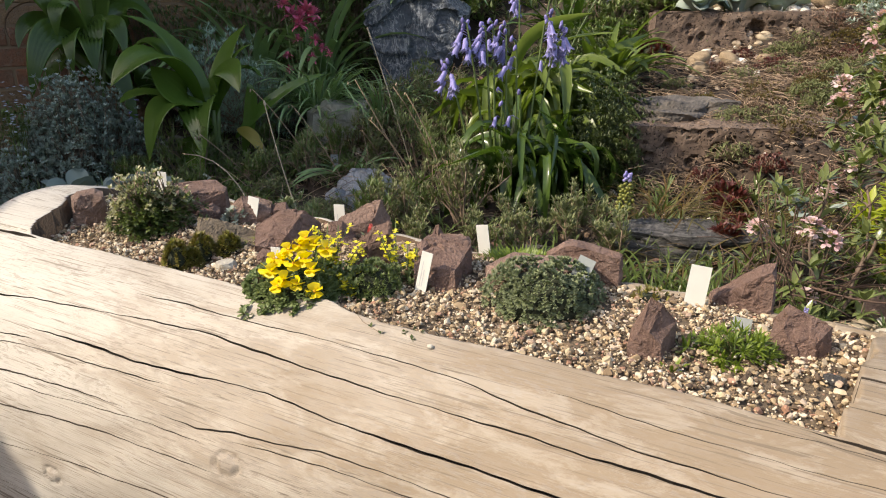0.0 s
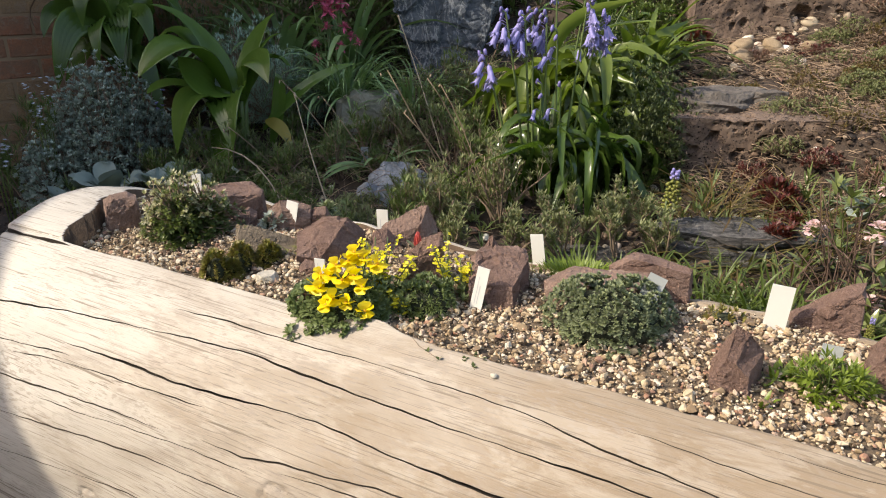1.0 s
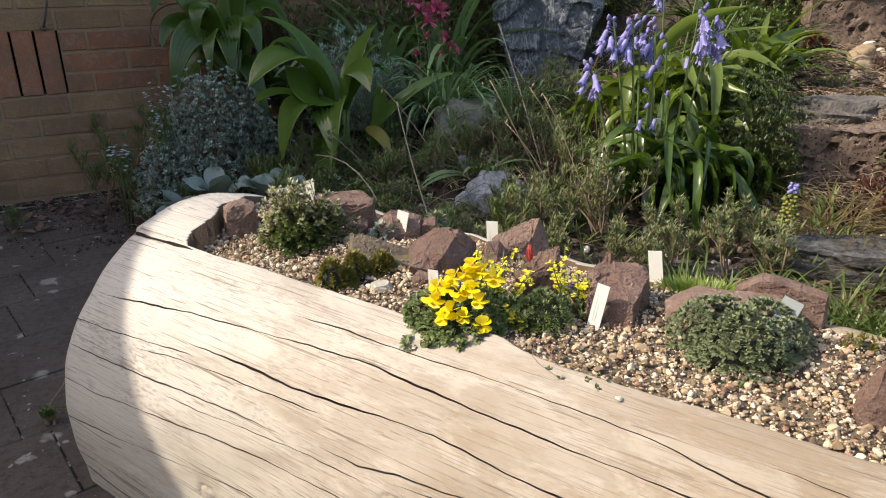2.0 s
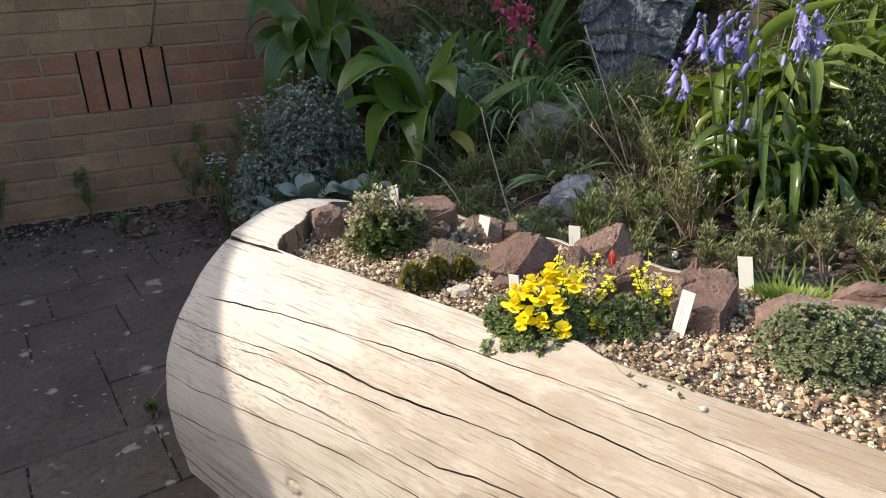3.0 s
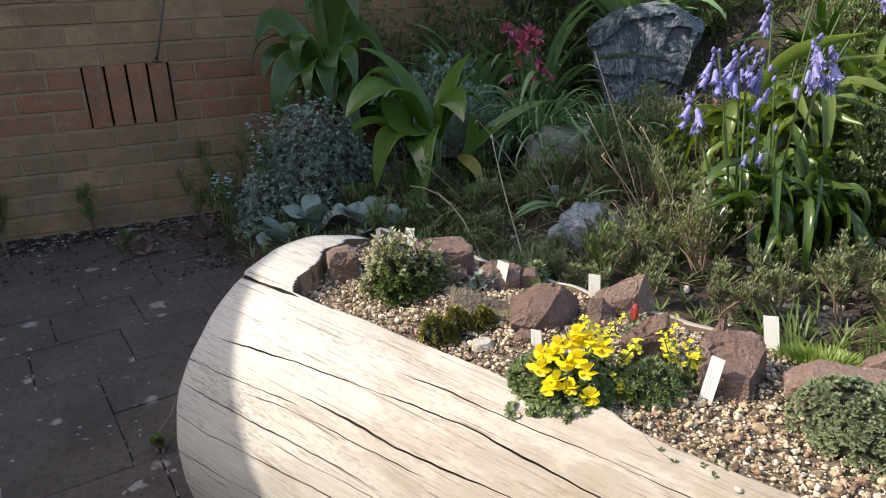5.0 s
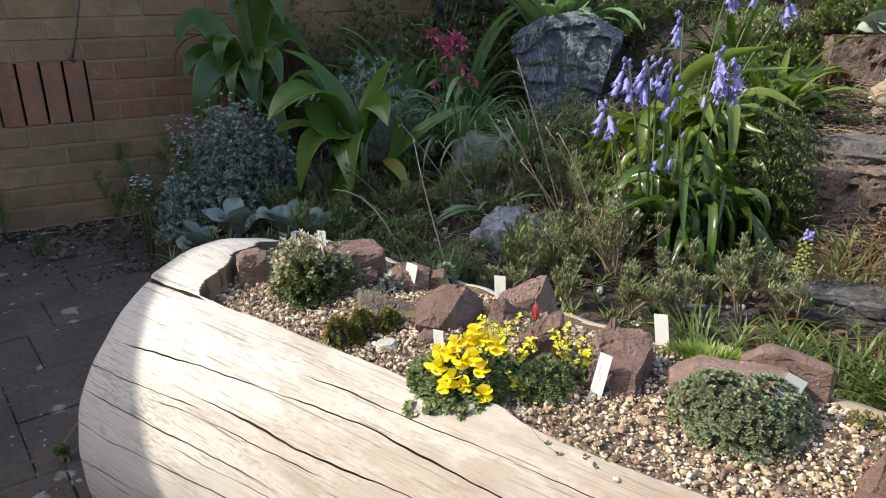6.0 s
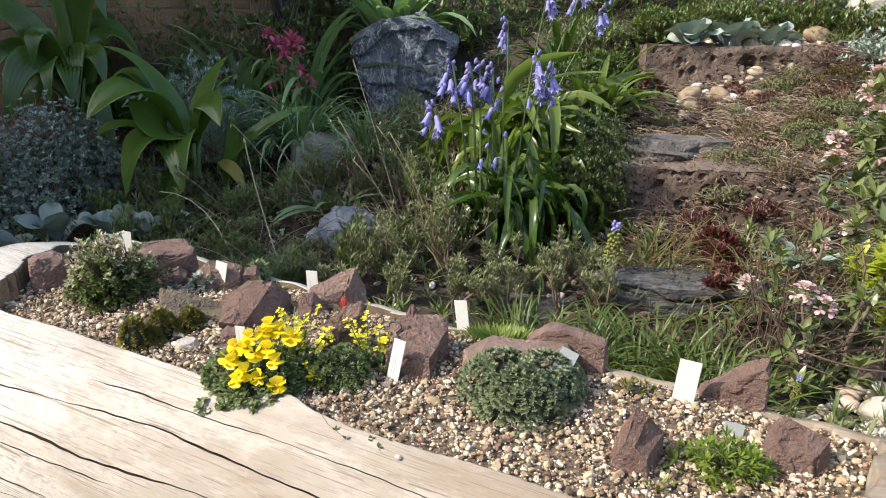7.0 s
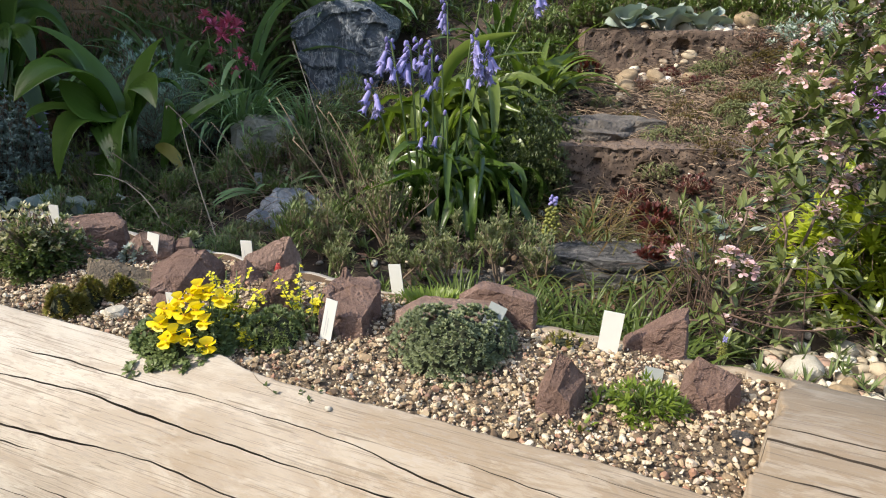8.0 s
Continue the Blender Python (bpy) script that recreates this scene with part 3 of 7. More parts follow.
        right = 0.640 + 0.03 * (S - 0.65) / 0.17 + 0.004 * np.sin(90 * S)
        edge = TROUGH_FRONT + 0.35 * np.sin(9 * A) + 0.25 * np.sin(31 * A + 1) - 2.4 * np.exp(-((A - 0.085) / 0.035) ** 2)
        inside = (deg < edge) & (S < back) & (A > left) & (A < right)
        rim = (A < -0.44) & (deg < 24.6) & (deg > -34)
        lip = (S >= back) & (S < back + .03) & (deg < 0) & (A > left - .02) & (A < right + .03)
        Z = np.where(lip, np.maximum(Z, .3845 - .5 * np.clip(S - back - .012, 0, 1) + .002 * np.sin(31 * A) + .0015 * np.sin(83 * A)), Z)
        Z = np.where(inside, 0.335, np.where(rim, Z + 0.006, Z))
        return np.stack([A, S, np.maximum(Z, -0.02)], -1)

    verts, faces, flats, total = [], [], [], 0

    def strip(rows, sunk, flat=False):
        """rows: angles for each step along the log and each row; sunk: depth of each row."""
        nonlocal total
        n, k = rows.shape
        A = np.repeat(a[:, None], k, 1)
        verts.append(place(A, rows, sunk).reshape(-1, 3))
        i, j = np.meshgrid(np.arange(n - 1), np.arange(k - 1), indexing="ij")
        q = (i * k + j).reshape(-1) + total
        faces.append(np.stack([q, q + 1, q + k + 1, q + k], -1))
        flats.extend([not flat] * len(q))
        total += n * k

    last = np.full_like(a, 119.0)
    for ca, ct, half, deep, lo, hi in lines:
        mid = np.interp(a, ca, ct) + 0.10 * np.sin(23 * a + ct[0]) + 0.08 * np.sin(61 * a + ct[0] * 3) + 0.06 * np.sin(173 * a + ct[0] * 7)
        fade = np.clip((a - lo) / 0.05 + (1 if lo <= -.59 else 0), 0, 1) * np.clip((hi - a) / 0.05 + (1 if hi > 1.6 else 0), 0, 1)
        w = half * fade * (0.85 + 0.3 * np.sin(13 * a + ct[0] * 5) + 0.2 * np.sin(41 * a + ct[0])) * 57.3 / R
        w = np.maximum(w, 1e-4)
        top = mid + w
        k = max(3, int(np.max(last - top) / (0.9 if ct[0] > 20 else 0.25)))
        u = np.linspace(0, 1, k)[None]
        strip(last[:, None] * (1 - u) + top[:, None] * u, np.zeros((len(a), k)))
        d = deep * np.clip(fade * 2, 0, 1)
        strip(np.stack([mid + w, mid + .3 * w, mid - .3 * w, mid - w], 1), np.stack([d * 0, d, d, d * 0], 1), True)
        last = mid - w
    rows = np.concatenate([np.arange(2.5, -44, -1.4), np.arange(-44.5, -119, -2.5)])
    strip(np.concatenate([last[:, None], np.repeat(rows[None], len(a), 0)], 1), np.zeros((len(a), len(rows) + 1)))
    verts = np.concatenate(verts)
    ends = [[], []]
    for deg in np.arange(119, -119.5, -7.0):
        for e, aa in ((0, a[0]), (1, a[-1])):
            ends[e].append(tuple(place(np.array([aa]), np.array([float(deg)]), 0)[0]))
    me = bpy.data.meshes.new("log_body")
    me.from_pydata(verts.tolist(), [], np.concatenate(faces).tolist())
    me.polygons.foreach_set("use_smooth", flats)
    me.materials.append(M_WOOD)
    me.materials.append(M_ROTTENSHADE)
    me.materials.append(M_CRACKSHADE)
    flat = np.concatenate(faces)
    # crack walls take the colour that has their shade painted in
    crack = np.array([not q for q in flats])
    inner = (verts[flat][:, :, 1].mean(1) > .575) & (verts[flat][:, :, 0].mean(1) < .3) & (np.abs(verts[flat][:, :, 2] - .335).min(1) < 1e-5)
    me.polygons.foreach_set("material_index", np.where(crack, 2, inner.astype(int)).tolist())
    bm = bmesh.new()
    bm.from_mesh(me)
    bmesh.ops.remove_doubles(bm, verts=bm.verts, dist=0.00012)
    for e in bm.edges:
        f = e.link_faces
        if len(f) == 2 and f[0].smooth != f[1].smooth:
            e.smooth = False
    bm.to_mesh(me)
    bm.free()
    me.update()
    ob = new("log_planter")
    ob.matrix_basis = LOG_M
    tagged(ob, "hollowed pale bleached log planter, deeply cracked, lying on the patio", "planter")
    part("log_body", me, None, ob)
    for ring in ends:
        m = Mesh()
        m.add(ring, [tuple(range(len(ring)))])
        part("sawn_end", m, M_WOOD, ob, "sawn bleached end of the log", smooth=False)
    return ob


planter = log_planter()


def pebbles(name, spots, mat, seed, label, category, level=2, flat=0.75, kind="stuff", smooth=True, facets=0):
    """Many little stones in one mesh: spots are (x, y, z, radius)."""
    g = np.random.RandomState(seed)
    v, f = BALLS[level]
    f = np.array(f)
    n, k = len(spots), len(v)
    spots = np.array(spots)
    base = np.repeat(v[None], n, 0)
    ph = g.uniform(0, 6.28, (n, 1, 3))
    base = base * (1 + 0.22 * np.sin(2.1 * base[..., [1, 2, 0]] + ph) + 0.15 * np.sin(3.7 * base[..., [2, 0, 1]] + ph * 2))
    for i in range(facets):  # broken faces
        d = g.normal(size=(n, 1, 3))
        d /= np.linalg.norm(d, axis=2, keepdims=True)
        over = np.maximum(0, (base * d).sum(2, keepdims=True) - g.uniform(.45, .8, (n, 1, 1)))
        base = base - d * over
    base *= (spots[:, 3:4] * np.stack([g.uniform(.8, 1.35, n), g.uniform(.75, 1.1, n), g.uniform(.6, 1.0, n) * flat / .75], -1))[:, None]
    az, tl = g.uniform(0, 6.28, n), g.uniform(-.6, .6, n)
    c, s, ct, st = np.cos(az), np.sin(az), np.cos(tl), np.sin(tl)
    x, y, z = base[..., 0], base[..., 1], base[..., 2]
    y, z = y * ct[:, None] - z * st[:, None], y * st[:, None] + z * ct[:, None]
    out = np.stack([x * c[:, None] - y * s[:, None], x * s[:, None] + y * c[:, None], z], -1) + spots[:, None, :3]
    faces = (f[None] + (np.arange(n) * k)[:, None, None]).reshape(-1, f.shape[1])
    me = bpy.data.meshes.new(name)
    me.from_pydata(out.reshape(-1, 3).tolist(), [], faces.tolist())
    me.polygons.foreach_set("use_smooth", [smooth] * len(me.polygons))
    me.materials.append(mat)
    me.update()
    return tagged(new(name, me), label, category, kind=kind)


def gravel_top(a, s):
    return 0.384 + 0.010 * noise.noise(Vector((a * 6, s * 9, 0))) + 0.010 * math.exp(-((s - .75) / .07) ** 2) - 0.004 * max(0, (s - .8) / .06)


def gravel():
    r = random.Random(11)
    m = Mesh()
    na, ns = 90, 20
    verts = []
    for i in range(na):
        for j in range(ns):
            s = 0.585 + j / (ns - 1) * (0.905 - 0.585)
            left = -0.455 - 0.12 * (s - 0.6) / 0.27 - .003
            right = 0.640 + 0.03 * (s - 0.65) / 0.17 + .003
            a = left + (right - left) * i / (na - 1)
            s = min(s, trough_back(a) + .003)
            verts.append(L(a, s, gravel_top(a, s) - 0.004))
    m.add(verts, [(i * ns + j, i * ns + j + 1, i * ns + ns + j + 1, i * ns + ns + j) for i in range(na - 1) for j in range(ns - 1)])
    solid("trough_soil", m, M_GRIT, (0, 0, 0), "gritty dark soil filling the log trough", "soil", kind="stuff")
    spots = []
    while len(spots) < 9500:
        a, s = r.uniform(-.57, .67), r.uniform(.588, .9)
        if s > trough_back(a) - .003 or a < -0.452 - 0.12 * (s - 0.6) / 0.27 or a > 0.638 + 0.03 * (s - 0.65) / 0.17:
            continue
        if s < CS - R * math.sin(radians(TROUGH_FRONT + 0.4 * math.sin(9 * a))) + .003:
            continue
        rad = r.choice((.0016, .0020, .0025, .0030, .0036, .0043)) * r.uniform(.85, 1.2)
        if r.random() < .02:
            rad *= 1.5
        p = L(a, s, gravel_top(a, s) + r.uniform(-.005, .002))
        spots.append((p.x, p.y, p.z, rad))
    pebbles("gravel", spots, M_GRAVEL, 5, "cream and brown angular gravel covering the trough", "gravel", smooth=False, facets=6)
    spots = []
    for k in range(9000):
        a, s = r.uniform(-.5, .63), r.uniform(.60, .85)
        if a > -0.44 - 0.12 * (s - 0.6) / 0.27:
            p = L(a, s, gravel_top(a, s) + r.uniform(-.001, .004))
            spots.append((p.x, p.y, p.z, r.uniform(.0007, .0015)))
    pebbles("grit", spots, M_GRAVEL, 6, "fine cream and brown grit between the gravel", "grit", level=1, smooth=False)


gravel()


def rock(x, y, l, w, h, seed, mat=None, z=0.38, rz=-39, label="angular purple-brown sandstone rock set in the gravel", tilt=(0, 0), name="rock", group="rocks in the log trough", **kw):
    me = rock_mesh(name, mat or M_SAND, l, w, h, seed, **kw)
    ob = new(name, me)
    ob.matrix_basis = pose(x, y, z, tilt[0], tilt[1], rz)
    return tagged(ob, label, "rock", group)


def stone(x, y, l, w, h, rz, seed, mat=None, label="angular purple-brown sandstone rock set in the gravel", z=.380, **kw):
    """A broken stone whose front foot stands at x, y."""
    me = broken_stone("rock", mat or M_SAND, l, w, h, seed, **kw)
    ob = new("rock", me)
    t = radians(rz)
    ob.matrix_basis = pose(x - math.sin(t) * w / 2, y + math.cos(t) * w / 2, z, 0, 0, rz)
    return tagged(ob, label, "rock", "rocks in the log trough")


stone(.440, .690, .056, .040, .060, -9, 1, M_SANDPALE, "upright weathered brown sandstone behind a dwarf shrub", left=.8, right=.9, peak=.0, plateau=.45, face=.9, rear=.8)
stone(.592, .626, .108, .060, .050, -17, 2, label="flat-topped red-brown sandstone block in the gravel", left=.95, right=.9, peak=.0, plateau=.84, face=.95, rear=.98, bulge=.05, shoulder=.48)
stone(.594, .582, .042, .034, .032, -19, 3, left=.8, right=.75, plateau=.4, face=.8, rear=.7, label="small dark sandstone lump below a block")
stone(.648, .536, .080, .038, .050, -22, 4, M_SANDPALE, "weathered brown sandstone rock behind a plant label", left=.62, right=.70, peak=-.05, plateau=.28, face=.62, rear=.6)
stone(.692, .520, .034, .03, .033, -30, 23, left=.8, right=.7, plateau=.5, face=.8, label="small sandstone piece beside a weathered rock")
stone(.566, .440, .108, .046, .050, -42, 5, M_MOSSROCK, "low mossy brown stone lying in the gravel", left=.95, right=.42, peak=-.22, plateau=.34, tilt=.08, face=.55, rear=.5, shoulder=.47)
stone(.634, .371, .112, .074, .060, -26, 6, label="large jagged purple-brown sandstone rock", left=.62, right=.58, peak=.08, plateau=.30, tilt=-.04, face=.62, rear=.6, ridge=.15, bulge=.10, rough=.03, front=.62, shift=-.16)
stone(.705, .356, .05, .045, .040, -40, 24, left=.6, right=.4, peak=-.1, plateau=.35, face=.5, label="dark sandstone piece leaning on a larger rock")
stone(.762, .371, .092, .042, .060, -32, 8, M_SANDPALE, "pointed brown sandstone slab standing in the gravel", left=.50, right=.48, peak=.25, plateau=.06, face=.6, rear=.6, front=.8, shift=-.06)
stone(.690, .238, .060, .028, .074, -33, 9, label="upright thin sandstone slab behind yellow flowers", left=.56, right=.98, peak=.26, plateau=.26, tilt=-.06, face=.8, rear=.8, bulge=.05, shoulder=.48)
stone(.590, .352, .034, .026, .024, -26, 10, left=.7, right=.6, plateau=.4, face=.7, label="small sandstone chip in the gravel")
stone(.733, .138, .080, .070, .055, -41, 12, label="red-brown sandstone block with a steep broken face", left=.92, right=.96, peak=.0, plateau=.72, tilt=.03, face=.60, rear=1.0, ridge=.15, bulge=.04, shoulder=.47, rough=.034, front=.70, shift=-.12)
stone(.768, .192, .048, .032, .066, -40, 13, label="small peaked sandstone piece behind a block", left=.55, right=.50, peak=-.08, plateau=.10, face=.7, rear=.6)
stone(.820, .060, .144, .052, .041, -50, 34, M_SANDPALE, "long flat lichened sandstone block behind a cushion plant", left=.55, right=.97, peak=.08, plateau=.74, tilt=-.02, face=.93, rear=.95, bulge=.04, shoulder=.48, rough=.014)
stone(.899, .048, .108, .024, .057, -54, 35, label="thin brown sandstone slab leaning behind a block", left=.70, right=.78, peak=-.14, plateau=.20, face=.92, rear=.92, bulge=.05, shoulder=.48, rough=.014)
stone(.792, -.142, .058, .046, .068, -54, 16, label="upright pointed purple-brown sandstone rock", left=.42, right=.62, peak=.0, plateau=.22, tilt=.06, face=.62, rear=.6, shoulder=.40, bulge=.06, front=.68, shift=-.14)
stone(.990, -.128, .078, .034, .064, -60, 17, label="wedge-shaped dark sandstone rock with a high end", left=.22, right=.86, peak=.30, plateau=.20, tilt=-.04, face=.86, rear=.8, shoulder=.46, bulge=.1)
stone(.914, -.234, .066, .048, .058, -67, 18, label="blocky peaked purple-brown sandstone rock", left=.60, right=.72, peak=-.14, plateau=.16, tilt=.08, face=.66, rear=.6, bulge=.08, front=.74, shift=-.08)
rock(.541, .377, .034, .026, .008, 21, M_WHITESTONE, top=.8, label="flat cream stone lying on the gravel", z=.386, sink=.004)
stone(.890, -.285, .028, .018, .015, -70, 22, M_SLATE, "small dark chip of stone on the gravel", left=.8, right=.7, plateau=.5, face=.8)


def label_stick(x, y, w, h, lean=0, back=0, rz=-58, z=0.38, mat=None, marks=0, label="white plastic plant label stuck in the gravel", bury=.03):
    ob = thing("plant_label", (x, y, z), label, "plant label", "plant labels")
    ob.matrix_basis = pose(x, y, z, 0, 0, rz) @ pose(0, 0, 0, back, lean, 0)
    bm = bmesh.new()
    t = 0.0007
    outline = [(-w / 2, h), (w / 2, h), (w / 2, -bury * .4), (0.001, -bury), (-.001, -bury), (-w / 2, -bury * .4)]
    front = [bm.verts.new((x_, -t, z_)) for x_, z_ in outline]
    rear = [bm.verts.new((x_, t, z_)) for x_, z_ in outline]
    bm.faces.new(front)
    bm.faces.new(rear[::-1])
    for i in range(6):
        bm.faces.new((front[i], rear[i], rear[(i + 1) % 6], front[(i + 1) % 6]))
    bmesh.ops.recalc_face_normals(bm, faces=bm.faces)
    me = bpy.data.meshes.new("blade")
    bm.to_mesh(me)
    bm.free()
    me.materials.append(mat or M_LABEL)
    part("blade", me, None, ob)
    if marks:
        m = Mesh()
        r = random.Random(int(x * 1000))
        for i in range(marks):
            x0, z0 = -w * .22 + i * w * .2, h * .2
            z1 = h * r.uniform(.6, .85)
            m.add([(x0, -t - .0002, z0), (x0 + w * .06, -t - .0002, z0), (x0 + w * .06, -t - .0002, z1), (x0, -t - .0002, z1)], [(0, 1, 2, 3)])
        part("faded_writing", m, M_WRITING, ob, "faded grey pencil bars", smooth=False)
    return ob


M_WRITING = plain_material("faded pencil", (0.40, 0.41, 0.42), (0.55, 0.55, 0.54), 80, 0.7)
label_stick(.560, .700, .016, .072, 2, rz=-50)
label_stick(.646, .540, .020, .050, 9, back=-6, marks=1)
label_stick(.759, .442, .018, .041, -2, marks=1, rz=-52)
label_stick(.866, .206, .018, .048, -8)
label_stick(.942, -.092, .024, .060, 4, back=-5)
label_stick(.705, .150, .015, .058, 8, back=-8, rz=-62, marks=2, label="weathered white plant label with faded writing")
label_stick(.598, .337, .015, .033, -3, marks=1)
label_stick(.838, .006, .021, .034, 20, back=-18, mat=M_LABELGREY, z=.412, label="grey weathered plant label tilted in a cushion plant")
label_stick(.920, -.167, .020, .026, 4, back=-15, mat=M_LABELGREY, label="short grey-green plant label half sunk in gravel")


# ---- patio ----
def patio():
    ob = thing("patio", (0, 0, 0), "dark concrete block patio with pale lichen spots", "patio", kind="structure")
    m = Mesh()
    m.add([(-6, -6, -.0035), (.66, -6, -.0035), (.66, 2.6, -.0035), (-6, 2.6, -.0035)], [(0, 1, 2, 3)])
    part("joint_bed", m, M_JOINT, ob, "gritty dark joints", smooth=False)
    size = 0.220
    blocks = [box_mesh("paver", M_PAVER, size - g, size - g, 0.05, 0.0015) for g in (.0025, .0035, .005)]
    turn = Matrix.Rotation(radians(10.5), 4, "Z")
    r = random.Random(21)
    rest = Mesh()
    bond = (0, .42, .74, .2, 0)
    for j in range(-30, 10):
        for i in range(-26, 10):
            c = turn @ Vector(((i + .5 + bond[j % 5]) * size, (j + .5) * size, 0)) + Vector((0.015, 1.119, 0))
            if c.x > 0.56 or c.x < -5.6 or c.y > 2.52 or c.y < -5:
                continue
            tilt = Matrix.Translation((c.x, c.y, -0.025 + r.uniform(-.001, .002))) @ Matrix.Rotation(radians(10.5 + r.uniform(-.9, .9)), 4, "Z") @ pose(0, 0, 0, r.uniform(-.3, .3), r.uniform(-.3, .3), 0)
            if c.x > -1.0 and c.y > -0.6:
                p = part("paver", r.choice(blocks), None, ob)
                p.matrix_basis = tilt
            else:
                me = blocks[1]
                rest.add([tilt @ v.co for v in me.vertices], [tuple(f.vertices) for f in me.polygons])
    tagged(part("outer_paving", rest, M_PAVER, ob, "dark concrete blocks", smooth=False), kind="stuff")


patio()

# ---- house: brick gable wall, with an added unseen roof edge that shades the patio ----
WALL_Y = 2.6
M_MORTAR = plain_material("brown mortar", (0.21, 0.135, 0.078), (0.34, 0.225, 0.135), 14, 0.95, 0.8)


def brick_material(name, a, b, c):
    mat, nt, bsdf, out = material(name)
    vec = coords(nt)
    pos = nt.nodes.new("ShaderNodeNewGeometry").outputs["Position"]
    col = mix(nt, objrandom(nt), a, b)
    col = mix(nt, ramp(nt, noisy(nt, vec, 14, 6, .65), [(0.42, (0, 0, 0)), (0.7, (.75, .75, .75))]), col, c)
    col = mix(nt, ramp(nt, noisy(nt, vec, 140, 4, .7), [(0.3, (.5, .5, .5)), (0.55, (0, 0, 0))]), col, (0.10, 0.075, 0.055))
    col = mix(nt, ramp(nt, noisy(nt, pos, 26, 6, .75, .8), [(0.52, (0, 0, 0)), (0.62, (.55, .55, .55))]), col, (0.38, 0.275, 0.195))
    col = mix(nt, ramp(nt, noisy(nt, pos, 6, 6, .65, .5), [(0.40, (0, 0, 0)), (0.66, (.6, .6, .6))]), col, (0.19, 0.125, 0.08))
    nt.links.new(col, bsdf.inputs["Base Color"])
    bsdf.inputs["Roughness"].default_value = 0.92
    bump(nt, bsdf, noisy(nt, vec, 70, 8, .75), 1.0, 0.010)
    return mat


M_BUFF = brick_material("buff brick", (0.34, 0.195, 0.092), (0.52, 0.325, 0.165), (0.32, 0.185, 0.10))
M_RED = brick_material("red brick", (0.39, 0.135, 0.065), (0.47, 0.19, 0.095), (0.31, 0.17, 0.10))
M_VENTSHADE = plain_material("vent shade black", (0.01, 0.009, 0.008), (0.02, 0.018, 0.015), 20, 0.95)
M_ROOF = plain_material("grey roof tile", (0.08, 0.07, 0.065), (0.16, 0.14, 0.13), 12, 0.9, 0.5)


def verge(x):
    """Height of the added roof's edge over the wall, set by the shadow wanted."""
    return 2.395 - 0.478 * x if x > -6.5 else 2.395 + 0.478 * 6.5 + 0.478 * (x + 6.5)


def prism(m, outline, y0, y1):
    """A wall piece: an outline in x and z, from y0 back to y1."""
    n = len(outline)
    m.add([(x, y0, z) for x, z in outline] + [(x, y1, z) for x, z in outline],
          [tuple(range(n)), tuple(range(2 * n - 1, n - 1, -1))] + [(i, i + n, (i + 1) % n + n, (i + 1) % n) for i in range(n)])


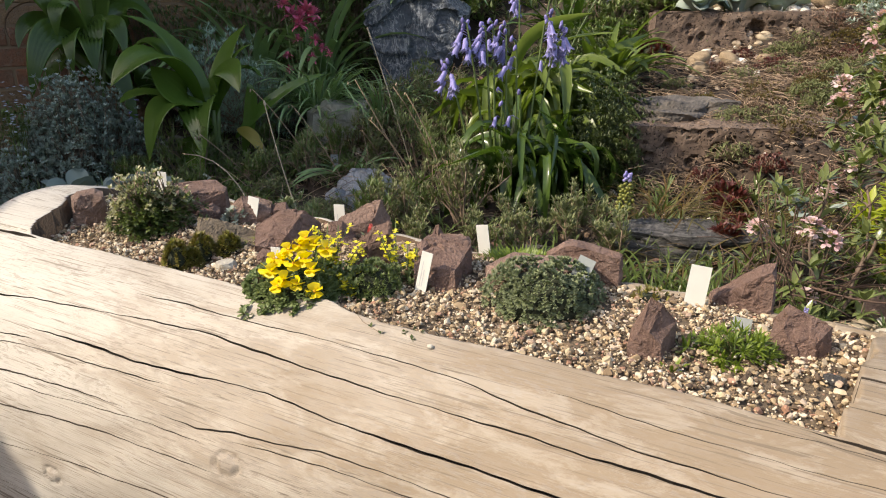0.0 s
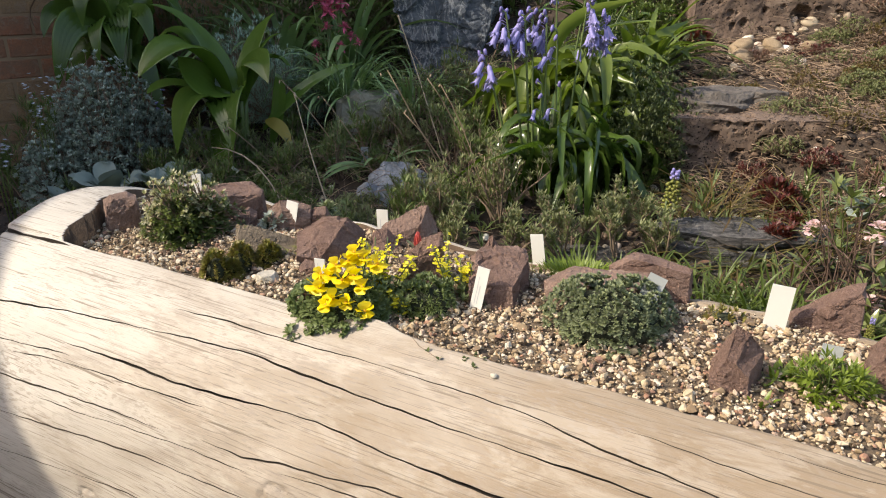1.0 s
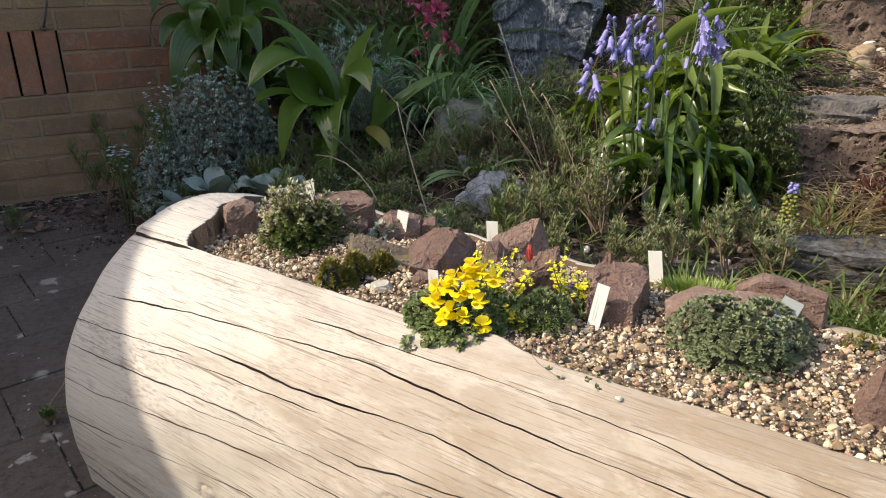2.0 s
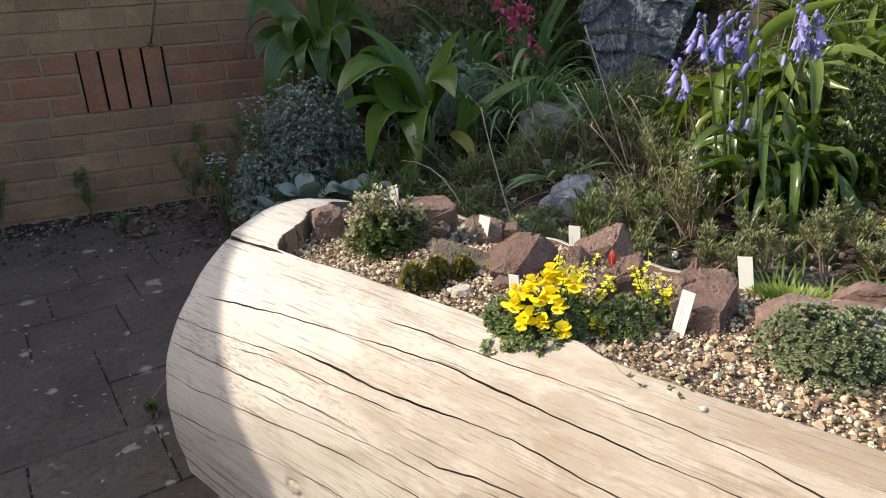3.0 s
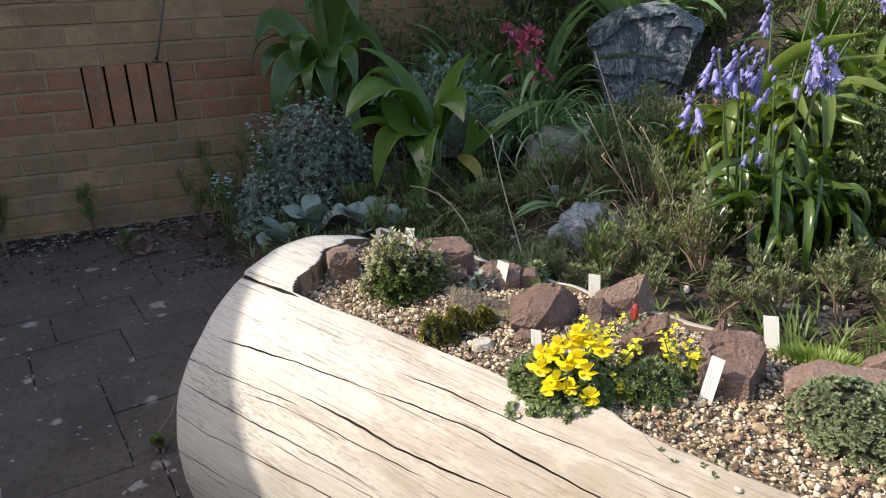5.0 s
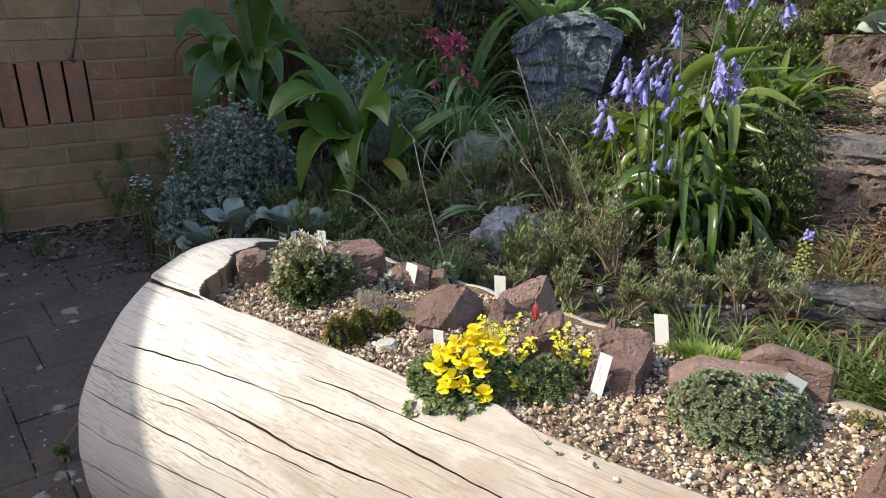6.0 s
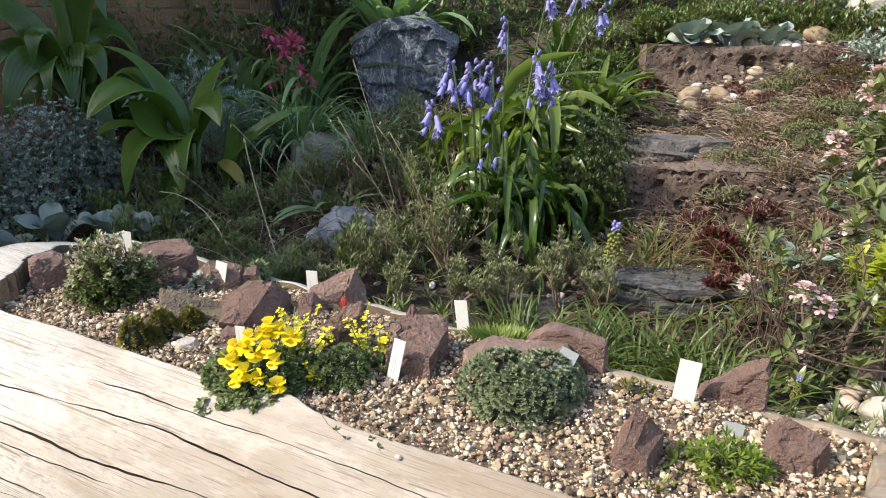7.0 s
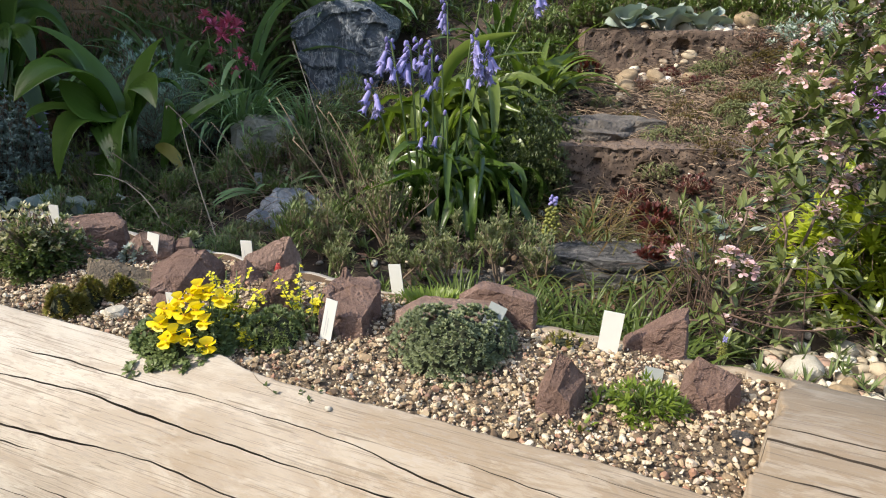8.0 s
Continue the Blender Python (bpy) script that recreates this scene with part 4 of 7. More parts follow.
def house():
    wall = thing("wall_north", (0, WALL_Y, 0), "buff brick house wall with a red band and an air vent", "wall", kind="structure")
    m = Mesh()
    f, b = 0.004, 0.25
    prism(m, [(-11, -.05), (-.003, -.05), (-.003, verge(-.003) - .08), (-6.5, verge(-6.5) - .08), (-11, verge(-11) - .08)], f, b)
    prism(m, [(-.003, -.05), (.303, -.05), (.303, .385), (-.003, .385)], f, b)
    prism(m, [(-.003, .608), (.303, .608), (.303, verge(.303) - .08), (-.003, verge(-.003) - .08)], f, b)
    prism(m, [(.303, -.05), (1.75, -.05), (1.75, verge(1.75) - .08), (.303, verge(.303) - .08)], f, b)
    part("mortar", m, M_MORTAR, wall, "weathered brown mortar", smooth=False)
    # black-coloured block paints the unlit depth behind the open slots
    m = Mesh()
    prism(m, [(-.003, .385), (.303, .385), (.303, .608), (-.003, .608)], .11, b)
    part("vent_cavity", m, M_VENTSHADE, wall, "block painted black for the shade behind the vent", smooth=False)
    meshes = {}

    def brick(l, mat, h=0.065):
        key = (round(l, 3), mat.name, h)
        if key not in meshes:
            meshes[key] = box_mesh("brick", mat, l, 0.10, h, 0.003)
        return meshes[key]

    r = random.Random(5)
    rest = Mesh()
    for k in range(-1, 32):
        z0 = 0.01 + 0.075 * k
        red = 5 <= k <= 7
        runs = [(-11, -.005), (.305, 1.75)] if red else [(-11, 1.75)]
        for lo, hi in runs:
            start = (0.0 if k % 2 == 0 else 0.1125)
            x = hi - 50 * .225 - (start if lo < -5 else -start)
            if red:
                x = (-.005 - 49 * .225 - (0 if k == 6 else .1125)) if lo < 0 else (.305 - (0 if k == 6 else .13))
            else:
                x = -11.2 + start + 0.03
            while x < hi:
                x0, x1 = max(x, lo), min(x + .215, hi)
                x += .225
                if x1 - x0 < .03 or z0 + .065 > verge(x1) - .09:
                    continue
                c = (.5 * (x0 + x1), .05 + r.uniform(-.0015, .0025), z0 + .0325)
                mat = M_RED if red else M_BUFF
                if -0.95 < c[0] < 1.15 and z0 < 0.98:
                    p = part("brick", brick(x1 - x0, mat), None, wall)
                    p.matrix_basis = pose(*c, r.uniform(-.3, .3), r.uniform(-.4, .4), r.uniform(-.3, .3))
                else:
                    me = brick(.215, M_BUFF)
                    rest.add([Vector((v.co.x * (x1 - x0) / .215, v.co.y, v.co.z)) + Vector(c) for v in me.vertices], [tuple(g.vertices) for g in me.polygons])
    tagged(part("outer_brickwork", rest, M_BUFF, wall, "buff bricks", smooth=False), kind="stuff")
    for i in range(4):
        p = part("brick", brick(.067, M_RED, .225), None, wall)
        p.matrix_basis = pose(.0375 + .075 * i, .048, .4965)
    # added unseen roof, standing out over the gable to shade the log end
    roof = Mesh()
    out = .45
    for x0, x1 in ((2.3, -6.5), (-6.5, -11.2)):
        za, zb = verge(x0) - out, verge(x1) - out
        ends = [(x0, -out, za - .08), (x0, -out, za), (x1, -out, zb), (x1, -out, zb - .08), (x0, 7, za - .08 + out), (x0, 7, za + out), (x1, 7, zb + out), (x1, 7, zb - .08 + out)]
        roof.add(ends, [(0, 1, 2, 3), (7, 6, 5, 4), (1, 5, 6, 2), (0, 3, 7, 4), (0, 4, 5, 1), (3, 2, 6, 7)])
    solid("roof", roof, M_ROOF, (0, WALL_Y, 0), "unseen roof added over the gable to shade the patio and log end", "roof", kind="structure", smooth=False)
    side = Mesh()
    side.add([(1.5, .25, -.05), (1.75, .25, -.05), (1.75, 6.9, -.05), (1.5, 6.9, -.05), (1.5, .25, 1.55), (1.75, .25, 1.5), (1.75, 6.9, 1.5), (1.5, 6.9, 1.55)],
             [(0, 1, 5, 4), (1, 2, 6, 5), (2, 3, 7, 6), (3, 0, 4, 7), (4, 5, 6, 7)])
    solid("wall_east", side, M_BUFF, (0, WALL_Y, 0), "buff brick side wall of the house", "wall", kind="structure", smooth=False)
    m = Mesh()
    tube(m, [(.262, -.02, .62), (.275, -.03, .66), (.30, -.035, .75), (.335, -.03, .88), (.36, -.02, 1.1)], .004, .004, 6)
    blob(m, (.262, -.016, .617), (.012, .008, .010), random.Random(2), 2)
    solid("metal_rod", m, plain_material("galvanised rod", (.05, .042, .035), (.12, .10, .085), 30, .5), (0, WALL_Y, 0), "thin grey metal rod fixed up the brick wall", "rod")


house()


# added unseen wall: keeps low western sky off the log's side
def sky_blocking_wall():
    m = Mesh()
    prism(m, [(-3.6, -.05), (-3.4, -.05), (-3.4, 2.1), (-3.6, 2.1)], -6.0, 2.35)
    solid("wall_west", m, M_BUFF, (0, 0, 0), "added unseen brick wall blocking side sky from the log", "wall", kind="structure", smooth=False)


sky_blocking_wall()

# ---- plants of the log trough ----
M_BOX = leaf_material("small glossy leaves", (0.042, 0.074, 0.020), (0.12, 0.165, 0.05), 0.3, 0.2, 90, (0.17, 0.19, 0.085))
M_BOXTIP = leaf_material("cream variegated leaves", (0.24, 0.24, 0.12), (0.50, 0.47, 0.31), 0.5, 0.25, 90)
M_CUSHION = leaf_material("dark cushion leaves", (0.075, 0.115, 0.05), (0.19, 0.24, 0.13), 0.45, 0.2, 120)
M_GREYGREEN = leaf_material("grey-green rosettes", (0.12, 0.155, 0.095), (0.27, 0.31, 0.21), 0.7, 0.12, 160, (0.17, 0.20, 0.14))
M_SEMP = leaf_material("bronze rosettes", (0.14, 0.145, 0.04), (0.30, 0.29, 0.085), 0.5, 0.2, 120, (0.17, 0.085, 0.04))
M_BRIGHT = leaf_material("bright grassy leaves", (0.09, 0.145, 0.02), (0.21, 0.28, 0.06), 0.4, 0.35, 80)
M_YELLOW = leaf_material("yellow petals", (0.80, 0.56, 0.004), (0.87, 0.69, 0.010), 0.5, 0.3, 120)
M_YELLOWPALE = leaf_material("pale yellow petals", (0.72, 0.62, 0.02), (0.8, 0.7, 0.06), 0.5, 0.3, 120)
M_EYE = plain_material("orange flower eye", (0.55, 0.25, 0.01), (0.7, 0.38, 0.02), 300, 0.6)
M_REDBUD = leaf_material("red tulip petals", (0.60, 0.07, 0.08), (0.78, 0.24, 0.22), 0.4, 0.35, 120)
M_HEATHER = leaf_material("dark heather foliage", (0.028, 0.048, 0.018), (0.095, 0.125, 0.05), 0.5, 0.15, 120)
M_SILVER = leaf_material("silver saxifrage", (0.16, 0.19, 0.15), (0.36, 0.40, 0.34), 0.7, 0.1, 160)


def dome_points(r, count, rx, ry, h, low=0.02, inner=0.0):
    """Points over an uneven dome, with the outward way at each."""
    out = []
    for k in range(count):
        t, u = r.uniform(0, 2 * math.pi), r.uniform(low, 1) ** 0.8
        el = math.asin(u)
        jig = (1 + 0.13 * math.sin(3 * t + rx * 90) + r.uniform(-.06, .06)) * (1 - inner * r.random())
        d = Vector((math.cos(el) * math.cos(t), math.cos(el) * math.sin(t), u))
        out.append((Vector((d.x * rx * jig, d.y * ry * jig, d.z * h * jig)), d))
    return out


def cushion(x, y, z, rx, ry, h, count, leaves, length, width, mat, seed, name, label, category="cushion plant", spread=1.1, rz=-39, core=None, shape="lance", droop=0.3):
    """A low mound of little rosettes over a dark smooth core."""
    r = random.Random(seed)
    ob = thing(name, (x, y, z), label, category, rz=rz)
    m = Mesh()
    for p, d in dome_points(r, count, rx, ry, h):
        tuft(m, p, math.atan2(d.y, d.x), math.asin(min(1, d.z)), leaves, length, width, r, spread, shape, 2, droop)
    part("foliage", m, mat, ob)
    # smooth dark half-ball fills the mound under the rosettes
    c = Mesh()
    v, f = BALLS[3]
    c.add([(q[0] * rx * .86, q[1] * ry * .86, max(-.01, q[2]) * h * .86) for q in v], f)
    part("core", c, core or M_CORE, ob, "dark smooth core")
    return ob


M_CORE = plain_material("dark smooth core", (0.015, 0.02, 0.008), (0.04, 0.045, 0.02), 90, 0.9, 0.8)

# thyme-like grey-green cushion, grassy tuft, green mossy cushions
cushion(.800, .022, .382, .071, .060, .056, 950, 9, .0056, .0032, M_GREYGREEN, 31, "cushion_plant", "dense grey-green cushion of tiny rosettes on gravel")
cushion(.660, .190, .382, .034, .036, .036, 200, 9, .008, .0024, M_CUSHION, 32, "mossy_saxifrage", "dark green mossy cushion beside yellow flowers")
for x, y, q, sd in ((.490, .424, .017, 33), (.527, .434, .017, 34), (.563, .425, .015, 35), (.508, .418, .010, 46)):
    cushion(x, y, .383, q, q, q * 1.9, 120, 9, .0082, .0030, M_SEMP, sd, "houseleek", "bronze-green houseleek rosettes clustered on the gravel", "houseleek", 0.9)


def grassy(x, y, z, rx, ry, count, length, width, mat, seed, name, label, category, droop=0.9, lean=0.9, rz=-39, shape="lance", n=4):
    r = random.Random(seed)
    ob = thing(name, (x, y, z), label, category, rz=rz)
    m = Mesh()
    for k in range(count):
        t, q = r.uniform(0, 6.283), math.sqrt(r.random())
        p = Vector((math.cos(t) * rx * q * .75, math.sin(t) * ry * q * .75, 0))
        el = radians(88) - lean * q * r.uniform(.4, 1.2)
        leaf(m, p, t + r.uniform(-.5, .5), el, length * r.uniform(.6, 1.15), width, droop * r.uniform(.3, 1.2), n, .2, shape, swing=r.uniform(-.4, .4))
    tagged(part("foliage", m, mat, ob), kind="stuff")
    return ob


def bush_tuft(x, y, z, rx, ry, h, count, leaves, length, width, mat, seed, name, label, category):
    """A loose little plant of leafy shoots."""
    r = random.Random(seed)
    ob = thing(name, (x, y, z), label, category, rz=-39)
    m, st = Mesh(), Mesh()
    for p, d in dome_points(r, count, rx, ry, h, .02, .6):
        tube(st, [(p.x * .2, p.y * .2, 0), p * .6, p], .0009, .0006, 4)
        tuft(m, p, math.atan2(d.y, d.x), math.asin(min(1, d.z)) * .7 + .3, leaves, length, width, r, 1.2)
    tagged(part("stem_work", st, M_STEM, ob), kind="stuff")
    tagged(part("foliage", m, mat, ob), kind="stuff")


grassy(.880, .148, .378, .066, .044, 1100, .024, .0022, M_BRIGHT, 41, "thrift", "bright green grassy thrift tuft", "thrift", 0.6, 1.35)
bush_tuft(.874, -.190, .383, .050, .036, .028, 76, 8, .0145, .0030, M_BRIGHT, 42, "phlox", "fresh green narrow-leaved tuft growing in gravel", "alpine plant")
grassy(.845, -.150, .383, .02, .018, 22, .024, .0048, M_BRIGHT, 43, "seedling", "small green seedling with narrow leaves", "seedling", .9, 1.1)
grassy(.795, -.165, .383, .010, .010, 9, .014, .004, M_BRIGHT, 44, "seedling", "tiny bright green seedling in gravel", "seedling", .9, 1.1)
grassy(.70, .49, .38, .026, .02, 40, .026, .0035, M_BRIGHT, 45, "thrift", "small bright green tuft between rocks", "thrift", .4, .9)
cushion(.628, .553, .383, .018, .016, .022, 24, 8, .013, .006, M_SILVER, 47, "silver_saxifrage", "silver-edged saxifrage rosettes beside a rock", "saxifrage", 1.2)
cushion(.715, .540, .38, .012, .012, .030, 18, 8, .016, .005, M_GREYGREEN, 48, "stonecrop", "little grey-green stonecrop shoot behind rocks", "stonecrop", 1.2)
cushion(.735, .30, .383, .022, .015, .016, 30, 7, .012, .006, M_GREYGREEN, 49, "stonecrop", "low grey-green stonecrop below a red bud", "stonecrop", 1.2)
cushion(.918, -.045, .38, .022, .016, .018, 26, 8, .009, .003, M_SEMP, 50, "houseleek", "small brown-green rosette plant in gravel", "houseleek", 1.0)


def small_shrub():
    r = random.Random(51)
    ob = thing("dwarf_shrub", (.508, .594, .38), "small rounded evergreen shrub with cream-tipped leaves in gravel", "shrub", rz=-39)
    stems, dark, tips = Mesh(), Mesh(), Mesh()
    for p, d in dome_points(r, 290, .078, .062, .098, .03, .25):
        tube(stems, [(p.x * .1, p.y * .1, 0), p * .55 + Vector((0, 0, .01)), p], .0016, .0008, 4)
        az, el = math.atan2(d.y, d.x), math.asin(min(1, d.z))
        top = d.z > .55 and r.random() < .6 or p.x < -.03 and r.random() < .6
        for k in range(3):
            tuft(tips if top and k == 0 else dark, p * (1 - .16 * k), az + r.uniform(-.5, .5), el * .8, 8, .0092, .0046, r, 1.25, "ovate", 2)
    for k in range(16):
        p = Vector((r.uniform(-.06, .03), r.uniform(-.03, .03), .070))
        pts = arc(p, r.uniform(1.6, 4.6), 1.1, r.uniform(.015, .035), .3, 3)
        tube(stems, pts, .0011, .0007, 4)
        tuft(tips, pts[-1], 0, 1.4, 6, .009, .005, r, 1.2, "ovate", 2)
    tagged(part("stem_work", stems, M_TWIG, ob), kind="stuff")
    tagged(part("foliage", dark, M_BOX, ob), kind="stuff")
    tagged(part("variegated_growth", tips, M_BOXTIP, ob, "cream-edged young leaves"), kind="stuff")


small_shrub()


def petals(m, p, axis, count, length, width, open_=1.1, spin=0.0):
    x = axis.cross(Vector((0.31, 0.2, 1)) if abs(axis.z) < .95 else Vector((1, 0, 0))).normalized()
    y = axis.cross(x)
    for k in range(count):
        t = 2 * math.pi * k / count + spin
        d = axis * math.cos(open_) + (x * math.cos(t) + y * math.sin(t)) * math.sin(open_)
        leaf(m, p, math.atan2(d.y, d.x), math.asin(max(-1, min(1, d.z))), length, width, 0.5, 5, .10, "round", wave=.12)


def yellow_plant():
    r = random.Random(61)
    ob = thing("yellow_flower", (.578, .236, .384), "low mat of green leaves with open bright yellow flowers", "flowering plant", rz=-39)
    m = Mesh()
    for p, d in dome_points(r, 420, .062, .056, .036):
        tuft(m, p, math.atan2(d.y, d.x), math.asin(min(1, d.z)), 7, .0085, .0046, r, 1.2, "round", 3)
    for k in range(40):
        tuft(m, Vector((r.uniform(-.058, .04), r.uniform(-.058, -.040), r.uniform(-.012, .004))), r.uniform(0, 6), r.uniform(.2, 1.2), 7, .010, .006, r, 1.2, "round", 3)
    tagged(part("foliage", m, M_CUSHION, ob), kind="stuff")
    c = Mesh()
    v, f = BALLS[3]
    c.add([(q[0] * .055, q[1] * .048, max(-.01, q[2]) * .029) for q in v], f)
    part("core", c, M_CORE, ob, "dark smooth core")
    stems = Mesh()
    spots = ((.006, .0, .066), (-.015, -.005, .048), (-.034, -.01, .038), (-.006, -.040, .036), (.010, -.042, .032), (.027, -.030, .046), (.030, -.046, .024), (.040, .0, .062), (.012, .010, .072), (-.028, .004, .046), (-.008, .0, .060), (-.012, -.046, .030), (-.024, -.024, .041), (.016, -.020, .056), (.001, -.022, .051), (.024, .006, .066))
    for k, (x, y, z) in enumerate(spots):
        axis = way(-1.9 + r.uniform(-.8, .8), r.uniform(.3, .8))
        p = Vector((x, y, z))
        tube(stems, [(x * .6, y * .6, .012), p - axis * .002], .0009, .0008, 4)
        fl = Mesh()
        petals(fl, p, axis, 5, .0125 * r.uniform(.85, 1.1), .0165, 1.1, r.uniform(0, 6))
        flower = part("flower", fl, M_YELLOW, ob, "five-petalled yellow flower")
        e = Mesh()
        blob(e, p + axis * .002, (.0022, .0022, .0018), r, 1)
        part("flower_eye", e, M_EYE, flower, "orange flower centre")
    tagged(part("stem_work", stems, M_STEM, ob), kind="stuff")


yellow_plant()


def yellow_spray(x, y, seed, count, h, label):
    """A wiry plant with many tiny yellow flowers."""
    r = random.Random(seed)
    ob = thing("draba", (x, y, .383), label, "flowering plant", rz=-39)
    stems, fl, green = Mesh(), Mesh(), Mesh()
    for k in range(count):
        pts = arc((r.uniform(-.02, .02), r.uniform(-.015, .015), 0), r.uniform(0, 6.3), r.uniform(1.1, 1.5), h * r.uniform(.55, 1.05), r.uniform(-.2, .3), 4, 0, .1, r)
        tube(stems, pts, .0008, .0006, 4)
        for i in range(9):
            s_ = r.uniform(1.2, 4)
            q = pts[int(min(3, s_))].lerp(pts[int(min(3, s_)) + 1], min(1, s_ - int(min(3, s_)))) + Vector((r.uniform(-.007, .007), r.uniform(-.007, .007), r.uniform(-.004, .005)))
            petals(fl, q, way(r.uniform(0, 6.3), r.uniform(.4, 1.5)), 4, .0048, .0044, 1.1, r.uniform(0, 6))
        for i in range(2):
            tuft(green, pts[1 + i], r.uniform(0, 6.3), .9, 5, .010, .004, r, 1.2)
    for k in range(40):
        tuft(green, Vector((r.uniform(-.03, .03), r.uniform(-.02, .02), r.uniform(0, .02))), r.uniform(0, 6.3), r.uniform(.5, 1.5), 7, .012, .004, r, 1.1)
    tagged(part("stem_work", stems, M_STEM, ob), kind="stuff")
    tagged(part("foliage", green, M_CUSHION, ob), kind="stuff")
    tagged(part("blossom", fl, M_YELLOWPALE, ob, "tiny bright yellow flowers"), kind="stuff")


yellow_spray(.632, .246, 71, 11, .076, "wiry little plant with clusters of tiny yellow flowers")
yellow_spray(.634, .200, 72, 4, .034, "leafy clump dotted with tiny yellow flowers")
yellow_spray(.712, .182, 73, 6, .086, "upright sprays of tiny yellow flowers before a rock")


def red_bud():
    r = random.Random(75)
    ob = thing("tulip_bud", (.752, .338, .380), "single small red tulip bud on a short green stem", "tulip", rz=-39)
    m = Mesh()
    tube(m, [(0, 0, 0), (.001, 0, .006), (0, 0, .012)], .0018, .0016, 6)
    part("stem", m, M_STEM, ob)
    m = Mesh()
    for k in range(6):
        leaf(m, (0, 0, .011), k * 1.047, 1.35, .027, .013, -.55 if k % 2 else -.45, 5, .35, "ovate")
    part("bud", m, M_REDBUD, ob, "closed red petals")
    m = Mesh()
    for k in range(3):
        leaf(m, (0, 0, .003), k * 2.1 + .6, .9, .028, .007, .5, 5, .3, "lance")
    part("leaf_tuft", m, M_GREYGREEN, ob)


red_bud()


def trailing_stem():
    r = random.Random(77)
    ob = thing("trailing_shoot", (*L(.10, .612, .392),), "thin trailing shoots hanging over the log's edge", "plant shoot")
    stems, lv = Mesh(), Mesh()
    base = L(.10, .612, .392)
    for k in range(3):
        p0 = L(.125 + .022 * k, .618, .394)
        pts = [p0]
        for i in range(1, 5 + k % 2):
            a, t = .125 + .022 * k + .014 * i + r.uniform(-.003, .003), TROUGH_FRONT - .5 + (1.3 - .45 * k) * i * .8 + r.uniform(-.3, .3)
            pts.append(L(a, CS - (R + .004) * math.sin(radians(t)), CZ + (R + .004) * math.cos(radians(t))))
        pts = [p - base for p in pts]
        tube(stems, pts, .0004, .0004, 4)
        for p in pts[-2:]:
            tuft(lv, p, r.uniform(0, 6.3), .5, 5, .0060, .0042, r, 1.3, "ovate")
    tagged(part("stem_work", stems, M_TWIG, ob), kind="stuff")
    tagged(part("leaf_tuft", lv, M_HEATHER, ob), kind="stuff")
    m = Mesh()
    t = radians(28.2)
    blob(m, L(.243, CS - (R + .0035) * math.sin(t), CZ + (R + .0035) * math.cos(t)), (.0045, .004, .003), r, 2)
    solid("pebble", m, M_WHITESTONE, (0, 0, 0), "single cream pebble lying on the log", "pebble")


trailing_stem()


# ---- rockery stones ----
def garden_rock(x, y, l, w, h, seed, mat, label, z=None, rz=-39, tilt=(0, 0), **kw):
    return rock(x, y, l, w, h, seed, mat, (bed(x, y) - .02) if z is None else z, rz, label, tilt, "garden_rock", "rocks of the rockery", **kw)


def veined_material():
    mat, nt, bsdf, out = material("grey boulder with white veins")
    vec = coords(nt)
    big = noisy(nt, vec, 7, 8, .65, .6)
    col = ramp(nt, big, [(.28, (.05, .062, .08)), (.5, (.10, .118, .145)), (.75, (.20, .225, .26))])
    for scale, lo, hi, amount in ((6.0, .485, .515, .5), (17.0, .47, .53, .4)):
        vein = noisy(nt, coords(nt, (1, 1, .45)), scale, 6, .6, 1.6)
        col = mix(nt, ramp(nt, vein, [(lo, (0, 0, 0)), (.5, (amount, amount, amount)), (hi, (0, 0, 0))]), col, (.58, .60, .61))
    nt.links.new(col, bsdf.inputs["Base Color"])
    bsdf.inputs["Roughness"].default_value = .75
    bump(nt, bsdf, noisy(nt, vec, 22, 9, .75, .6), 1.0, .03)
    return mat


def boulder(x, y, z, l, w, h, rz, seed, mat, label, **kw):
    ob = new("garden_rock", broken_stone("garden_rock", mat, l, w, h, seed, **kw))
    ob.matrix_basis = pose(x, y, z, 0, 0, rz)
    return tagged(ob, label, "rock", "rocks of the rockery")


boulder(1.94, 1.87, .32, .46, .30, .43, -36, 81, veined_material(), "grey boulder with white veins standing among plants", left=.78, right=.84, peak=.02, plateau=.40, face=.96, rear=.9, foot=.20, shoulder=.47, bulge=.03, rough=.035, sink=.06)
boulder(1.49, 1.70, .14, .25, .13, .235, -31, 82, M_PALESTONE, "pale flat-faced stone under a grassy clump", left=.86, right=.92, peak=.1, plateau=.60, face=.96, rear=.9, bulge=.02, shoulder=.46, rough=.012)
boulder(3.52, .80, .70, .26, .18, .26, -55, 96, M_PALESTONE, "pale grey stone standing at the rockery's top", left=.7, right=.8, plateau=.4)
boulder(1.335, 1.26, .06, .25, .18, .175, -31, 83, M_BLUESTONE, "blue-white broken stone among shrubs", left=.80, right=.62, peak=-.05, plateau=.34, tilt=.05, face=.74, rear=.8, rough=.03)
garden_rock(1.20, 1.22, .12, .10, .13, 84, M_BLUESTONE, "small blue-white stone among shrubs", z=.08, top=.5)
garden_rock(1.0, 1.98, .16, .09, .11, 85, M_SLATE, "dark stone behind broad leaves", z=.15, top=.7)
garden_rock(.50, 2.12, .10, .07, .06, 86, M_BLUESTONE, "bluish stone under silver foliage", top=.5)


